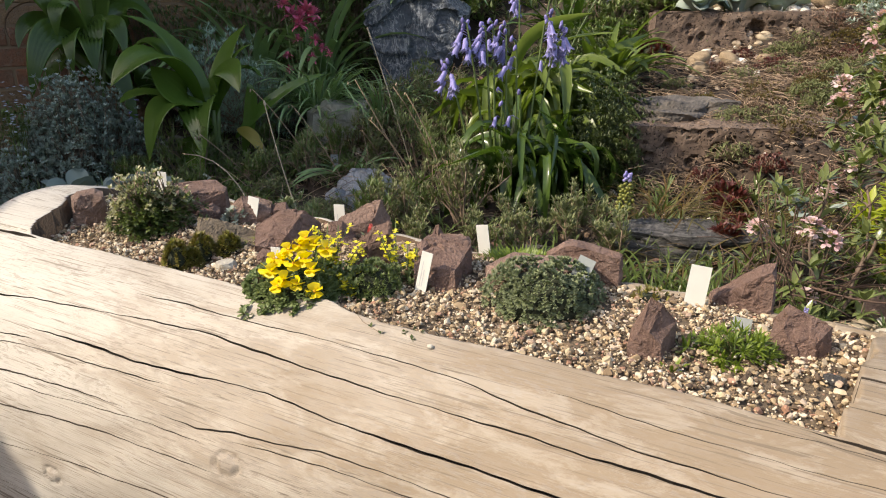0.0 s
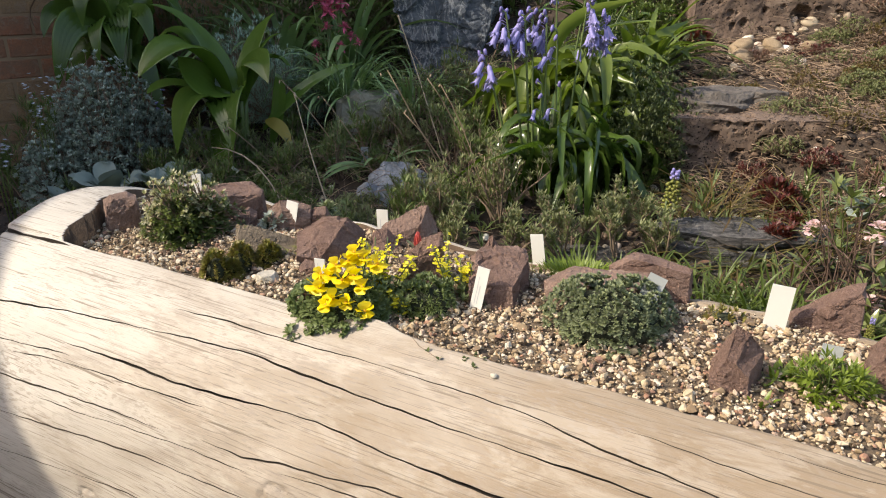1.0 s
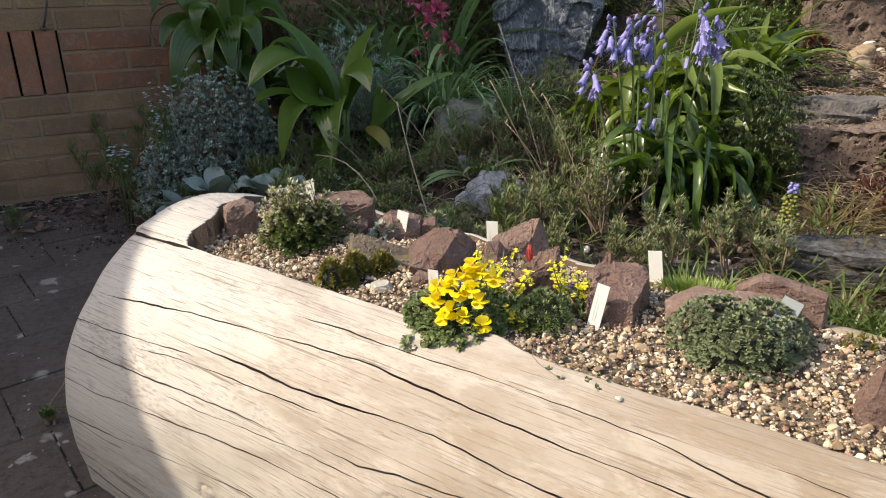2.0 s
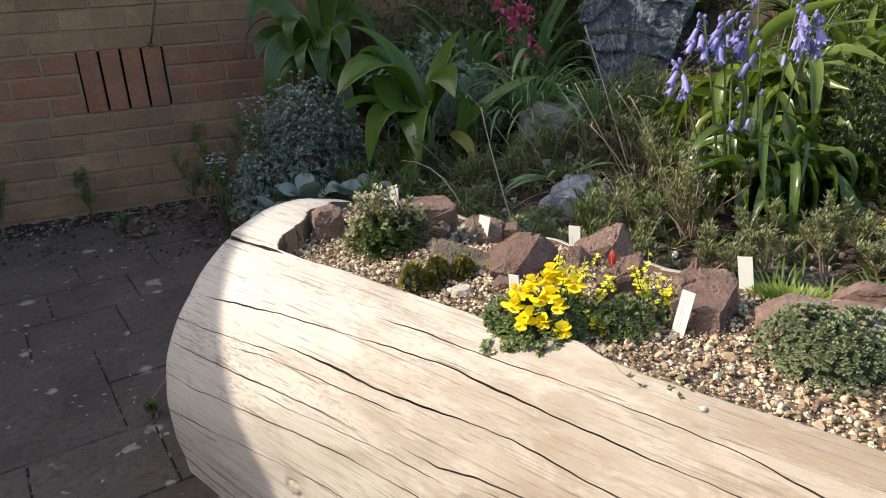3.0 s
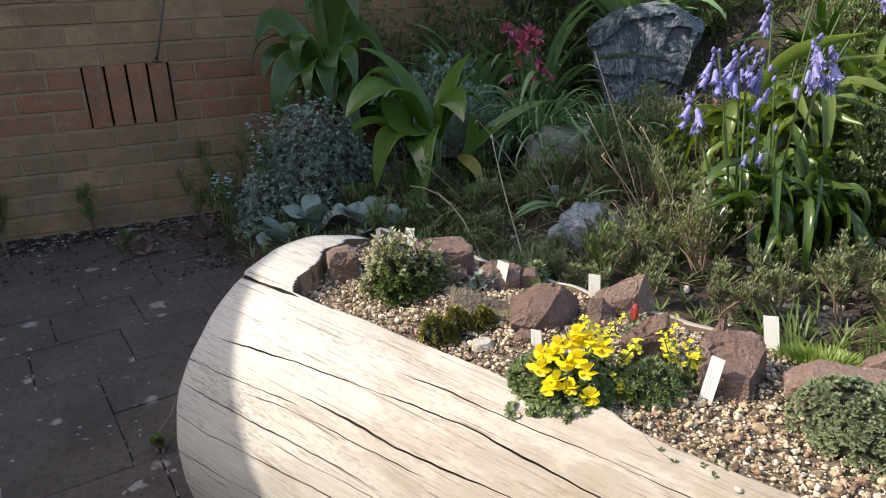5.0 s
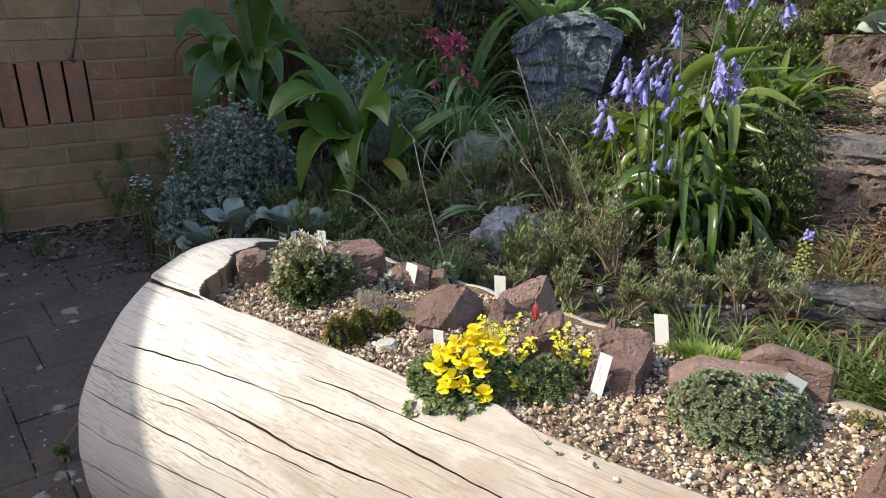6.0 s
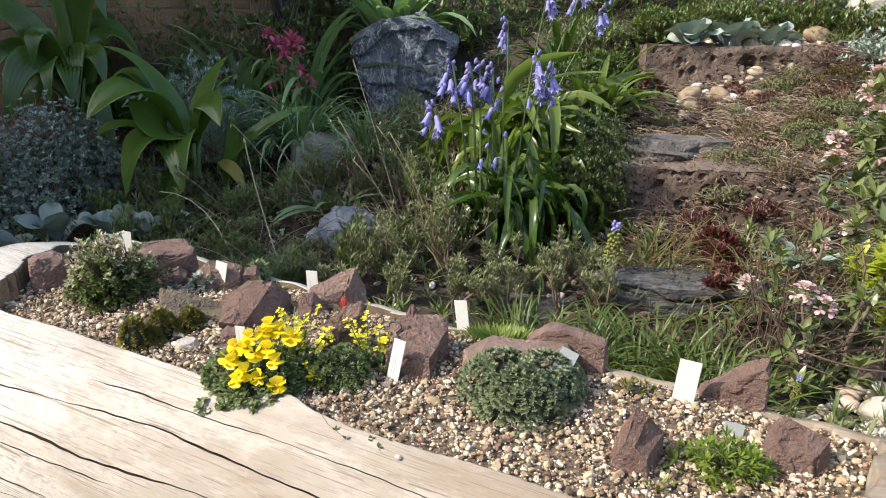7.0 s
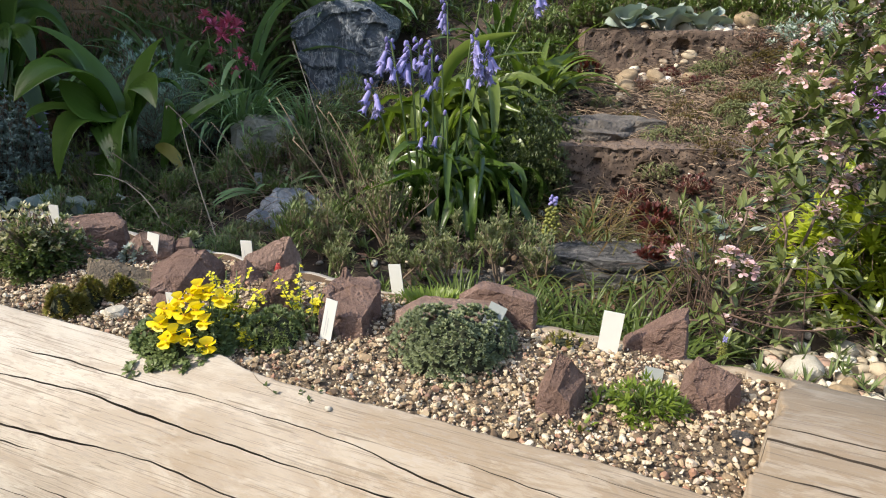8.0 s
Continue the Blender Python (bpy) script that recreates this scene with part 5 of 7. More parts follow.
def lava_block(x, y, z, l, w, h, seed, label, rz=-39, holes=()):
    """Porous lava stone: a rough-hewn block with many round holes."""
    r = random.Random(seed)
    bm = bmesh.new()
    bmesh.ops.create_cube(bm, size=1)
    for v in bm.verts:
        v.co = Vector((v.co.x * l * r.uniform(.92, 1.05), v.co.y * w * r.uniform(.9, 1.05), (v.co.z + .5) * h * r.uniform(.92, 1.05)))
    bmesh.ops.subdivide_edges(bm, edges=[e for e in bm.edges if e.calc_length() > l * .6], cuts=110, use_grid_fill=True)
    bmesh.ops.subdivide_edges(bm, edges=[e for e in bm.edges if e.calc_length() > .04], cuts=30, use_grid_fill=True)
    bmesh.ops.triangulate(bm, faces=bm.faces)
    bm.normal_update()
    pos = np.array([v.co[:] for v in bm.verts])
    nor = np.array([v.normal[:] for v in bm.verts])
    off = Vector((seed * 1.3, 2, 5))
    bumpy = np.array([.013 * noise.noise(Vector(p) * 6 + off) + .006 * noise.noise(Vector(p) * 22 + off) + .003 * noise.noise(Vector(p) * 60 + off) for p in pos])
    move = np.zeros(len(pos))
    for u, z_, rad in holes:  # the large ones on its face
        d = np.hypot(pos[:, 0] - u, pos[:, 2] - z_) / rad + np.where(pos[:, 1] > -w * .3, 9, 0)
        move = np.maximum(move, np.clip(1.15 - d, 0, 1) ** .35 * rad * 1.7)
    for k in range(190):
        c = pos[r.randrange(len(pos))]
        rad = r.choice((.004, .005, .006, .007, .009)) if k > 5 else r.uniform(.010, .016)
        d = np.linalg.norm(pos - c, axis=1) / rad
        move = np.maximum(move, np.clip(1.2 - d, 0, 1) ** .5 * rad * 2.0)
    for v, q in zip(bm.verts, pos + nor * (bumpy - move)[:, None]):
        v.co = q
    me = bpy.data.meshes.new("lava_stone")
    bm.to_mesh(me)
    bm.free()
    me.materials.append(M_LAVA)
    ob = new("lava_stone", me)
    ob.matrix_basis = pose(x, y, z, 0, 0, rz)
    return tagged(ob, label, "lava stone", "lava stone steps")


lava_block(2.14, .665, .20, .46, .17, .185, 87, "porous brown lava stone block edging a rockery step", -47, ((.03, .118, .019), (-.045, .075, .012), (.065, .145, .012), (.13, .10, .013), (-.12, .12, .009), (.005, .06, .008), (.09, .07, .009)))
lava_block(2.92, 1.06, .50, .66, .20, .18, 88, "large porous brown lava stone block at the rockery's top", -48, ((.045, .115, .030), (-.15, .085, .014), (-.20, .12, .011), (.0, .06, .010), (.11, .09, .012), (-.08, .13, .010), (.17, .12, .014), (-.02, .145, .008)))
lava_block(2.44, .42, .30, .22, .14, .10, 89, "small porous brown lava stone beside dry grass")


M_SLATEBROWN = stone_material("brown-grey slate", ((0.05, 0.042, 0.036), (0.105, 0.09, 0.077), (0.19, 0.165, 0.14)), 14, 0.8, 0.8)


def slate(x, y, z, l, w, h, seed, label, rz=-43, layers=7, mat=M_SLATE):
    r = random.Random(seed)
    ob = thing("slate_slab", (x, y, z), label, "slate", "slate slabs", rz=rz)
    for i in range(layers):
        t = h / layers
        me = rock_mesh("layer", mat, l * r.uniform(.85, 1.05), w * r.uniform(.85, 1.05), t * 1.5, seed * 10 + i, top=.95, rough=.06, cuts=5, sink=.004, chips=3)
        p = part("layer", me, None, ob)
        p.matrix_basis = pose(r.uniform(-.03, .03) * l, r.uniform(-.05, .03), t * i, r.uniform(-2, 2), r.uniform(-3, 3), r.uniform(-6, 6))


slate(1.70, .37, .09, .44, .16, .12, 91, "dark layered slate slab behind green grass")
slate(1.42, .60, .06, .20, .12, .08, 95, "dark layered slate half hidden by shrubs", layers=4)
slate(2.16, .80, .37, .28, .16, .05, 92, "brown-grey slate slab lying on a rockery step", layers=2, mat=M_SLATEBROWN)
slate(2.30, .72, .38, .16, .1, .04, 93, "thin slate pieces on a rockery step", layers=2, mat=M_SLATEBROWN)


def scattered_pebbles():
    r = random.Random(97)
    spots = []
    for cx, cy, sx, sy, n, lo, hi in ((2.72, 1.0, .16, .10, 22, .008, .024), (2.45, .86, .25, .15, 34, .005, .013), (3.10, 1.03, .26, .16, 150, .010, .030),
                                      (1.60, -.17, .26, .16, 380, .005, .019), (1.95, .45, .25, .15, 40, .005, .012), (1.2, 1.0, .5, .5, 120, .004, .012), (1.50, -.45, .25, .2, 90, .01, .03), (1.55, 1.62, .15, .1, 30, .006, .018)):
        for k in range(n):
            x, y = r.gauss(cx, sx * .6), r.gauss(cy, sy * .6)
            rad = lo + (hi - lo) * r.random() ** 2
            spots.append((x, y, bed(x, y) + rad * .35, rad))
    pebbles("pebbles", spots, M_PEBBLE, 9, "cream and grey pebbles scattered over the rockery", "pebbles", flat=.8)
    for x, y, q, sd in ((1.60, -.105, .033, 3), (1.575, -.19, .026, 4), (1.73, -.135, .022, 5), (1.70, -.03, .030, 6), (1.50, -.07, .018, 7), (1.66, -.25, .024, 8), (1.53, -.20, .020, 9), (1.63, -.18, .016, 18), (1.56, -.27, .018, 19)):
        m = Mesh()
        blob(m, (0, 0, 0), (q * 1.15, q, q * .8), random.Random(sd), 3, .22)
        solid("cobble", m, {6: M_SANDPALE, 4: M_BROWNCOBBLE, 7: M_BROWNCOBBLE, 9: M_PALESTONE, 18: M_BROWNCOBBLE}.get(sd, M_WHITESTONE), (x, y, bed(x, y) + q * .6), "rounded cream cobble lying behind the log", "cobble", "cobbles", rz=sd * 40)
    for x, y, q, sd in ((2.64, 1.04, .040, 11), (2.72, .96, .034, 13), (2.58, .99, .034, 20), (2.80, .87, .026, 21), (3.06, 1.08, .036, 14), (3.14, .97, .042, 15), (2.98, 1.20, .032, 16), (3.22, .88, .045, 17)):
        m = Mesh()
        blob(m, (0, 0, 0), (q * 1.2, q, q * .75), random.Random(sd), 3, .22)
        solid("cobble", m, M_BROWNCOBBLE, (x, y, bed(x, y) + q * .5), "rounded cream cobble on the rockery", "cobble", "cobbles", rz=sd * 40)


scattered_pebbles()


def soil_crumbs():
    r = random.Random(98)
    spots = []
    for k in range(17000):
        x, y = r.uniform(.45, 3.5), r.uniform(-.7, 2.5)
        if k % 3:
            x, y = r.gauss(2.35, .45), r.gauss(.65, .33)
        if .911 * x + .413 * y < 1.0:
            continue
        rad = .0018 + .010 * r.random() ** 4
        spots.append((x, y, bed(x, y) + rad * .4, rad))
    pebbles("soil_crumbs", spots, M_CRUMB, 19, "dark crumbs of soil and bark over the bed", "soil", level=1, smooth=False)


def soil_drift():
    """Earth and grit washed over the pavers at the wall's foot."""
    r = random.Random(99)
    spots = []
    while len(spots) < 1700:
        x, y = r.uniform(-.55, .42), r.uniform(1.9, 2.58)
        if r.random() < min(1, max(0, (y - 2.0) * 1.3) + max(0, (x - .05) * 1.6)) * (.6 + noise.noise(Vector((x * 9, y * 9, 1)))):
            spots.append((x, y, r.uniform(.001, .003), .0015 + .007 * r.random() ** 3))
    pebbles("soil_drift", spots, M_CRUMB, 29, "dark earth and grit washed over the pavers", "soil", level=1, smooth=False)


M_CRUMB = pebble_material("soil crumbs", [(0.0, (0.015, 0.010, 0.007)), (0.5, (0.05, 0.032, 0.021)), (0.80, (0.13, 0.085, 0.058)), (0.95, (0.24, 0.17, 0.12)), (1.0, (0.42, 0.34, 0.26))])
soil_crumbs()
soil_drift()

# ---- rockery plants ----
M_BLUELEAF = leaf_material("bluebell leaves", (0.024, 0.058, 0.016), (0.082, 0.135, 0.040), 0.22, 0.3, 40)
M_BLUELEAF2 = leaf_material("light bluebell leaves", (0.075, 0.12, 0.03), (0.16, 0.215, 0.06), 0.32, 0.35, 40)
M_BELL = leaf_material("lilac-blue petals", (0.20, 0.18, 0.50), (0.42, 0.385, 0.76), 0.6, 0.3, 90)
M_BELLBUD = leaf_material("violet buds", (0.14, 0.115, 0.36), (0.26, 0.23, 0.52), 0.5, 0.2, 90)
M_BROAD = leaf_material("broad green leaves", (0.042, 0.100, 0.022), (0.115, 0.195, 0.048), 0.20, 0.28, 26)
M_PLEAT = leaf_material("pleated dark leaves", (0.036, 0.088, 0.020), (0.108, 0.178, 0.046), 0.22, 0.25, 26, None, .2)
M_STRAPDARK = leaf_material("blue-green strap leaves", (0.10, 0.19, 0.11), (0.24, 0.36, 0.22), 0.35, 0.25, 40)
M_SILVERY = leaf_material("silver-grey foliage", (0.19, 0.245, 0.21), (0.41, 0.47, 0.405), 0.75, 0.12, 120)
M_WOOLLY = leaf_material("woolly grey leaves", (0.16, 0.20, 0.17), (0.31, 0.36, 0.31), 0.9, 0.1, 60)
M_FEATHER = leaf_material("feathery foliage", (0.19, 0.30, 0.26), (0.40, 0.53, 0.46), 0.6, 0.25, 120)
M_FINE = leaf_material("fine green foliage", (0.058, 0.096, 0.032), (0.145, 0.195, 0.07), 0.5, 0.25, 120)
M_FINEDARK = leaf_material("dark fine foliage", (0.065, 0.105, 0.042), (0.165, 0.215, 0.10), 0.5, 0.2, 120)
M_NEEDLE = leaf_material("grey-green needles", (0.085, 0.108, 0.055), (0.225, 0.25, 0.155), 0.55, 0.2, 120)
M_PINK = leaf_material("deep pink petals", (0.46, 0.035, 0.13), (0.70, 0.20, 0.36), 0.45, 0.3, 120)
M_PALEPINK = leaf_material("pale pink petals", (0.62, 0.40, 0.43), (0.84, 0.74, 0.72), 0.5, 0.3, 120, (0.48, 0.15, 0.24))
M_PALEBLUE = leaf_material("pale blue-grey petals", (0.36, 0.38, 0.50), (0.55, 0.57, 0.68), 0.6, 0.25, 120)
M_PURPLE = leaf_material("purple petals", (0.38, 0.16, 0.55), (0.60, 0.36, 0.72), 0.5, 0.3, 120)
M_GRASS = leaf_material("garden grass", (0.036, 0.070, 0.016), (0.118, 0.160, 0.042), 0.38, 0.3, 60)
M_SEDGE = leaf_material("red and yellow sedge", (0.06, 0.06, 0.015), (0.19, 0.165, 0.045), 0.5, 0.3, 60, (0.16, 0.055, 0.022))
M_THYME = leaf_material("grey-green thyme leaves", (0.085, 0.10, 0.055), (0.24, 0.265, 0.165), 0.7, 0.12, 120)
M_REDROS = leaf_material("dark red rosettes", (0.06, 0.013, 0.012), (0.135, 0.034, 0.025), 0.45, 0.2, 120)
M_LIME = leaf_material("lime green leaves", (0.25, 0.31, 0.03), (0.48, 0.54, 0.08), 0.4, 0.45, 60)
M_OLIVE = leaf_material("olive pods", (0.11, 0.13, 0.03), (0.25, 0.26, 0.08), 0.5, 0.2, 60)
M_SHRUBLEAF = leaf_material("evergreen shrub leaves", (0.068, 0.100, 0.042), (0.215, 0.255, 0.135), 0.24, 0.25, 60)
M_YELLOWED = leaf_material("yellowed leaf", (0.25, 0.20, 0.03), (0.36, 0.28, 0.05), 0.5, 0.3, 40)
M_DEADLEAF = leaf_material("dead leaves", (0.10, 0.05, 0.035), (0.26, 0.15, 0.11), 0.8, 0.15, 60)


def one_leaf(parent, mat, p, az, el, length, width, droop, shape="strap", n=9, fold=.3, twist=0.0, swing=0.0, wave=0.0, label="", roll=0.0, bend=None):
    m = Mesh()
    leaf(m, p, az, el, length, width, droop, n, fold, shape, twist, swing, wave, roll, bend)
    return part("leaf", m, mat, parent, label)


def bell_mesh():
    """A hanging bell: a tube of six petals with turned-up tips, opening downwards."""
    m = Mesh()
    rings = ((0.0, .0014), (-.003, .0040), (-.011, .0046), (-.020, .0056), (-.026, .0082), (-.0262, .0108))
    k = 12
    verts = []
    for i, (z, q) in enumerate(rings):
        for j in range(k):
            t = 2 * math.pi * j / k
            tip = 1.0 if j % 2 == 0 else (1 - .09 * i)
            dz = 0.0 if j % 2 == 0 else .0012 * i
            verts.append((q * tip * math.cos(t), q * tip * math.sin(t), z + dz))
    m.add(verts, [(i * k + j, i * k + (j + 1) % k, i * k + k + (j + 1) % k, i * k + k + j) for i in range(len(rings) - 1) for j in range(k)] + [tuple(range(k))])
    return m.build("bell", M_BELL)


BELL = bell_mesh()


def bluebells(x, y, z, stalks, leaves, seed, label, leafmat, turn, near=1.0, size=1.42):
    """A clump of strap leaves; stalks: foot across, tip across, tip depth, tip height, bells."""
    r = random.Random(seed)
    ob = thing("bluebell", (x, y, z), label, "bluebell", "bluebell clumps")
    right, deep = way(radians(turn), 0), way(radians(turn + 90), 0)
    for k in range(leaves):
        az = r.uniform(0, 6.283)
        q = r.random()
        el = radians(r.uniform(52, 88))
        ln = r.uniform(.24, .46) * near
        one_leaf(ob, leafmat, right * (r.uniform(-.10, .12) * near) + deep * r.uniform(-.05, .05), az, el, ln, r.uniform(.020, .035) * near, r.choice((1.2, 2.0, 2.5, 2.8, 2.9, 3.0)) * r.uniform(.85, 1.1), "strap", 12, .6, r.uniform(-1.0, 1.0), r.uniform(-.8, .8), .15, "", r.uniform(-.6, .6), r.uniform(.25, .52))
    for foot, u, v, h, nb in stalks:
        a, c = right * foot, right * u + deep * v + Vector((0, 0, h))
        b = right * (foot * .6 + u * .4) + deep * v * .5 + Vector((0, 0, h * .55))
        nod = (right * (1 if u > foot else -1) * .5 + deep * r.uniform(-.6, .3)).normalized()
        pts = [a * (1 - q) ** 2 + b * 2 * q * (1 - q) + c * q * q for q in (0, .2, .4, .6, .8, 1)] + [c + nod * .012 + Vector((0, 0, .006))]
        st = Mesh()
        tube(st, pts, .0042, .0022, 6)
        part("flower_stalk", st, M_STEM, ob)
        nb = nb + 3 if nb > 4 else nb
        for i in range(nb):
            drop = .075 * (i / max(1, nb - 1)) ** 1.1 if nb > 1 else 0
            q = c - (c - b).normalized() * drop + Vector((0, 0, .004))
            face = math.atan2(nod.y, nod.x) + r.uniform(-1.5, 1.5)
            out = Vector((math.cos(face), math.sin(face), .30)) * r.uniform(.012, .030)
            bent = Mesh()
            tube(bent, [q, q + out * .7 + Vector((0, 0, .004)), q + out], .0009, .0008, 4)
            part("flower_stem", bent, M_BELLBUD, ob)
            if i < nb * .34:
                bud = Mesh()
                blob(bud, q + out * .8, (.0048, .0048, .009), r, 2, .2)
                part("bud", bud, M_BELLBUD, ob, "closed violet bud")
                continue
            s = size * r.uniform(.82, 1.12)
            cup = part("bell", BELL, None, ob)
            cup.matrix_basis = Matrix.Translation(q + out) @ pose(0, 0, 0, r.uniform(-14, 14), r.uniform(-34, -6), math.degrees(face)) @ Matrix.Scale(s, 4)
    return ob


T7 = -39.0
bluebells(1.615, .885, .20, ((-.14, -.24, .0, .365, 8), (-.11, -.185, .0, .465, 9), (-.10, -.134, .0, .455, 9), (-.09, -.094, .05, .462, 7), (-.06, -.075, .0, .455, 6), (-.01, .037, .0, .485, 8), (.0, .08, .0, .455, 9), (-.08, -.099, -.05, .292, 3), (-.02, -.047, -.05, .286, 2), (-.03, -.057, -.03, .42, 4)), 96, 101,
          "bluebell clump with lilac-blue bells and arching glossy leaves", M_BLUELEAF, -21.3)
bluebells(1.90, 1.17, .31, ((.0, .07, 0, .55, 7), (.02, .18, 0, .57, 7), (.03, .25, .05, .50, 6), (-.03, -.05, 0, .45, 6)), 84, 102,
          "second bluebell clump with paler upright leaves", M_BLUELEAF2, T7, 1.2)
bluebells(1.80, 1.06, .27, ((.0, .05, 0, .34, 5),), 34, 103, "bluebell clump with few flowers between larger clumps", M_BLUELEAF2, T7)


def view_blade(parent, mat, base_way, row, width, label="", cols=10, pleat=.05, face=(-.35, -.6, .75)):
    """A broad leaf by base, crown and tip, each given across, deep and up."""
    right, deep = way(base_way, 0), way(base_way + math.pi / 2, 0)
    m = Mesh()
    blade(m, [right * row[i] + deep * row[i + 1] + Vector((0, 0, row[i + 2])) for i in (0, 3, 6)], width, face, cols, pleat)
    return part("leaf", m, mat, parent, label)


def broad_plant():
    ob = thing("lily", (1.05, 1.80, .19), "lily-like plant with broad arching green leaves", "plant")
    right = radians(-21.3)
    rows = ((-.08, .05, .38, -.226, .05, .471, .062), (-.12, -.08, .375, -.263, -.16, .279, .125), (-.12, -.10, .235, -.181, -.18, .055, .10),
            (.064, -.03, .323, .101, -.14, .248, .085), (.067, .05, .345, .15, .06, .444, .055), (.078, .02, .323, .159, .02, .382, .036),
            (-.061, -.06, .218, -.157, -.05, .326, .12), (-.056, -.10, .095, -.031, -.16, -.006, .11), (-.136, .10, .389, -.227, .10, .331, .085),
            (-.165, .05, .235, -.266, .0, .208, .07), (.09, .12, .30, .19, .16, .26, .08), (-.03, -.10, .22, -.02, -.2, .06, .10))
    for k, row in enumerate(rows):
        foot = (.012 * math.cos(k * 2.4), .012 * math.sin(k * 2.4), (.06 if row[5] < .1 else .13) + .012 * (k % 4))
        view_blade(ob, M_BROAD, right, foot + row[:6], row[6] * 1.3, cols=16, pleat=.09, face=(-.2 + .5 * math.sin(k * 1.7), -.15, 1.0 if row[5] > .2 else .35))
    view_blade(ob, M_BROAD, right, (.08, 0, .08, .231, 0, .227, .395, .02, .282), .045)
    view_blade(ob, M_BROAD, right, (.10, 0, .02, .141, 0, .197, .128, 0, .26), .045)
    view_blade(ob, M_YELLOWED, right, (.086, 0, .11, .134, -.05, .092, .157, -.08, .033), .045, "withered yellow leaf")
    m = Mesh()
    for k in range(4):
        tube(m, arc((.014 * math.cos(k * 1.6), .014 * math.sin(k * 1.6), -.02), k * 1.6, 1.5, .20, .05, 4), .013, .008, 8)
    part("stalk", m, M_STEM, ob)


broad_plant()


def pleated_plant():
    r = random.Random(113)
    ob = thing("hellebore", (.77, 2.38, .14), "large plant with drooping pleated dark green leaves by the wall", "plant")
    right = radians(-21.3)
    rows = ((-.048, -.06, .619, -.148, -.10, .524, .10), (-.024, -.10, .479, -.103, -.16, .242, .11), (.041, -.12, .463, .042, -.18, .323, .075), (.097, -.12, .447, .11, -.18, .323, .085),
            (.173, -.08, .50, .208, -.14, .368, .08), (.021, -.10, .557, .002, -.14, .44, .09), (.078, 0, .697, .036, -.05, .607, .09), (.165, 0, .719, .227, -.05, .583, .09), (-.075, 0, .503, -.144, -.05, .399, .09))
    for k, row in enumerate(rows):
        view_blade(ob, M_PLEAT, right, (.09 + .012 * math.cos(k), .012 * math.sin(k), .30 + .02 * (k % 4)) + row[:6], row[6], cols=12, pleat=.22, face=(-.3 + .6 * math.sin(k * 2.3), -.75, .6))
    for k in range(12):
        t = r.uniform(0, 6.283)
        u, v = .10 * math.cos(t) + .10, .10 * math.sin(t) + .06
        h = r.uniform(.30, .64)
        view_blade(ob, M_PLEAT, right, (.09, .01, .25, u, v, h, .1 + (u - .1) * 2.3, .06 + (v - .06) * 2.0, h - r.uniform(.10, .26)), r.uniform(.08, .11), cols=12, pleat=.22, face=(r.uniform(-.8, .5), -.5, .8))
    m = Mesh()
    for k in range(5):
        tube(m, arc((.08 + .03 * math.cos(k), .03 * math.sin(k), -.02), k * 1.3, 1.4, .42, .1, 5), .010, .006, 6)
    part("stalk", m, M_STEM, ob)
    one_leaf(ob, M_DEADLEAF, (-.02, -.03, .54), radians(160), .3, .26, .014, 2.9, "strap", 10, .5, label="withered brown leaf")


pleated_plant()


def strap_clump(x, y, z, count, lo, hi, wide, mat, seed, name, label, el=(40, 85), droop=(1.0, 2.6), rz=0, spread=.06, cat="plant", az=(0, 6.283)):
    r = random.Random(seed)
    ob = thing(name, (x, y, z), label, cat, rz=rz)
    for k in range(count):
        t = r.uniform(*az)
        q = r.random() * spread
        one_leaf(ob, mat, (q * math.cos(t), q * math.sin(t), 0), t, radians(r.uniform(*el)), r.uniform(lo, hi), wide * r.uniform(.7, 1.2), r.uniform(*droop), "strap", 9, .35, r.uniform(-.5, .5), r.uniform(-.6, .6))
    return ob


strap_clump(1.97, 1.98, .62, 54, .28, .50, .036, M_STRAPDARK, 121, "daffodil_clump", "clump of blue-green strap leaves above a boulder")
strap_clump(1.62, 2.06, .40, 36, .30, .50, .030, M_STRAPDARK, 127, "daffodil_clump", "clump of blue-green strap leaves beside a boulder")
strap_clump(1.40, 2.20, .36, 34, .30, .50, .034, M_STRAPDARK, 122, "tulip_clump", "clump of blue-green strap leaves behind a lily")
strap_clump(1.16, 2.40, .26, 18, .26, .44, .03, M_STRAPDARK, 123, "tulip_clump", "upright blue-green leaves before the brick wall")
strap_clump(2.45, 1.50, .48, 50, .22, .40, .026, M_BLUELEAF, 124, "bulb_clump", "clump of dark green bulb leaves on the rockery")
strap_clump(2.30, 1.18, .40, 46, .24, .40, .030, M_BLUELEAF2, 125, "bulb_clump", "clump of pale green bulb leaves on the rockery")
strap_clump(1.36, 1.42, .18, 14, .16, .26, .014, M_STRAPDARK, 126, "bulb_clump", "thin green leaves spreading over a stone", (15, 50), (.6, 1.4))


def grass_clump(x, y, z, count, lo, hi, wide, mat, seed, name, label, category="grass", el=(35, 85), droop=(.8, 2.4), spread=.05):
    """Thin arching blades in one mesh."""
    r = random.Random(seed)
    ob = thing(name, (x, y, z), label, category)
    m = Mesh()
    for k in range(count):
        t = r.uniform(0, 6.283)
        q = math.sqrt(r.random()) * spread
        leaf(m, (q * math.cos(t), q * math.sin(t), 0), t + r.uniform(-.6, .6), radians(r.uniform(*el)), r.uniform(lo, hi), wide * r.uniform(.7, 1.2), r.uniform(*droop), 7, .3, "strap", r.uniform(-.5, .5), r.uniform(-.8, .8))
    tagged(part("blade_mass", m, mat, ob), kind="stuff")
    return ob


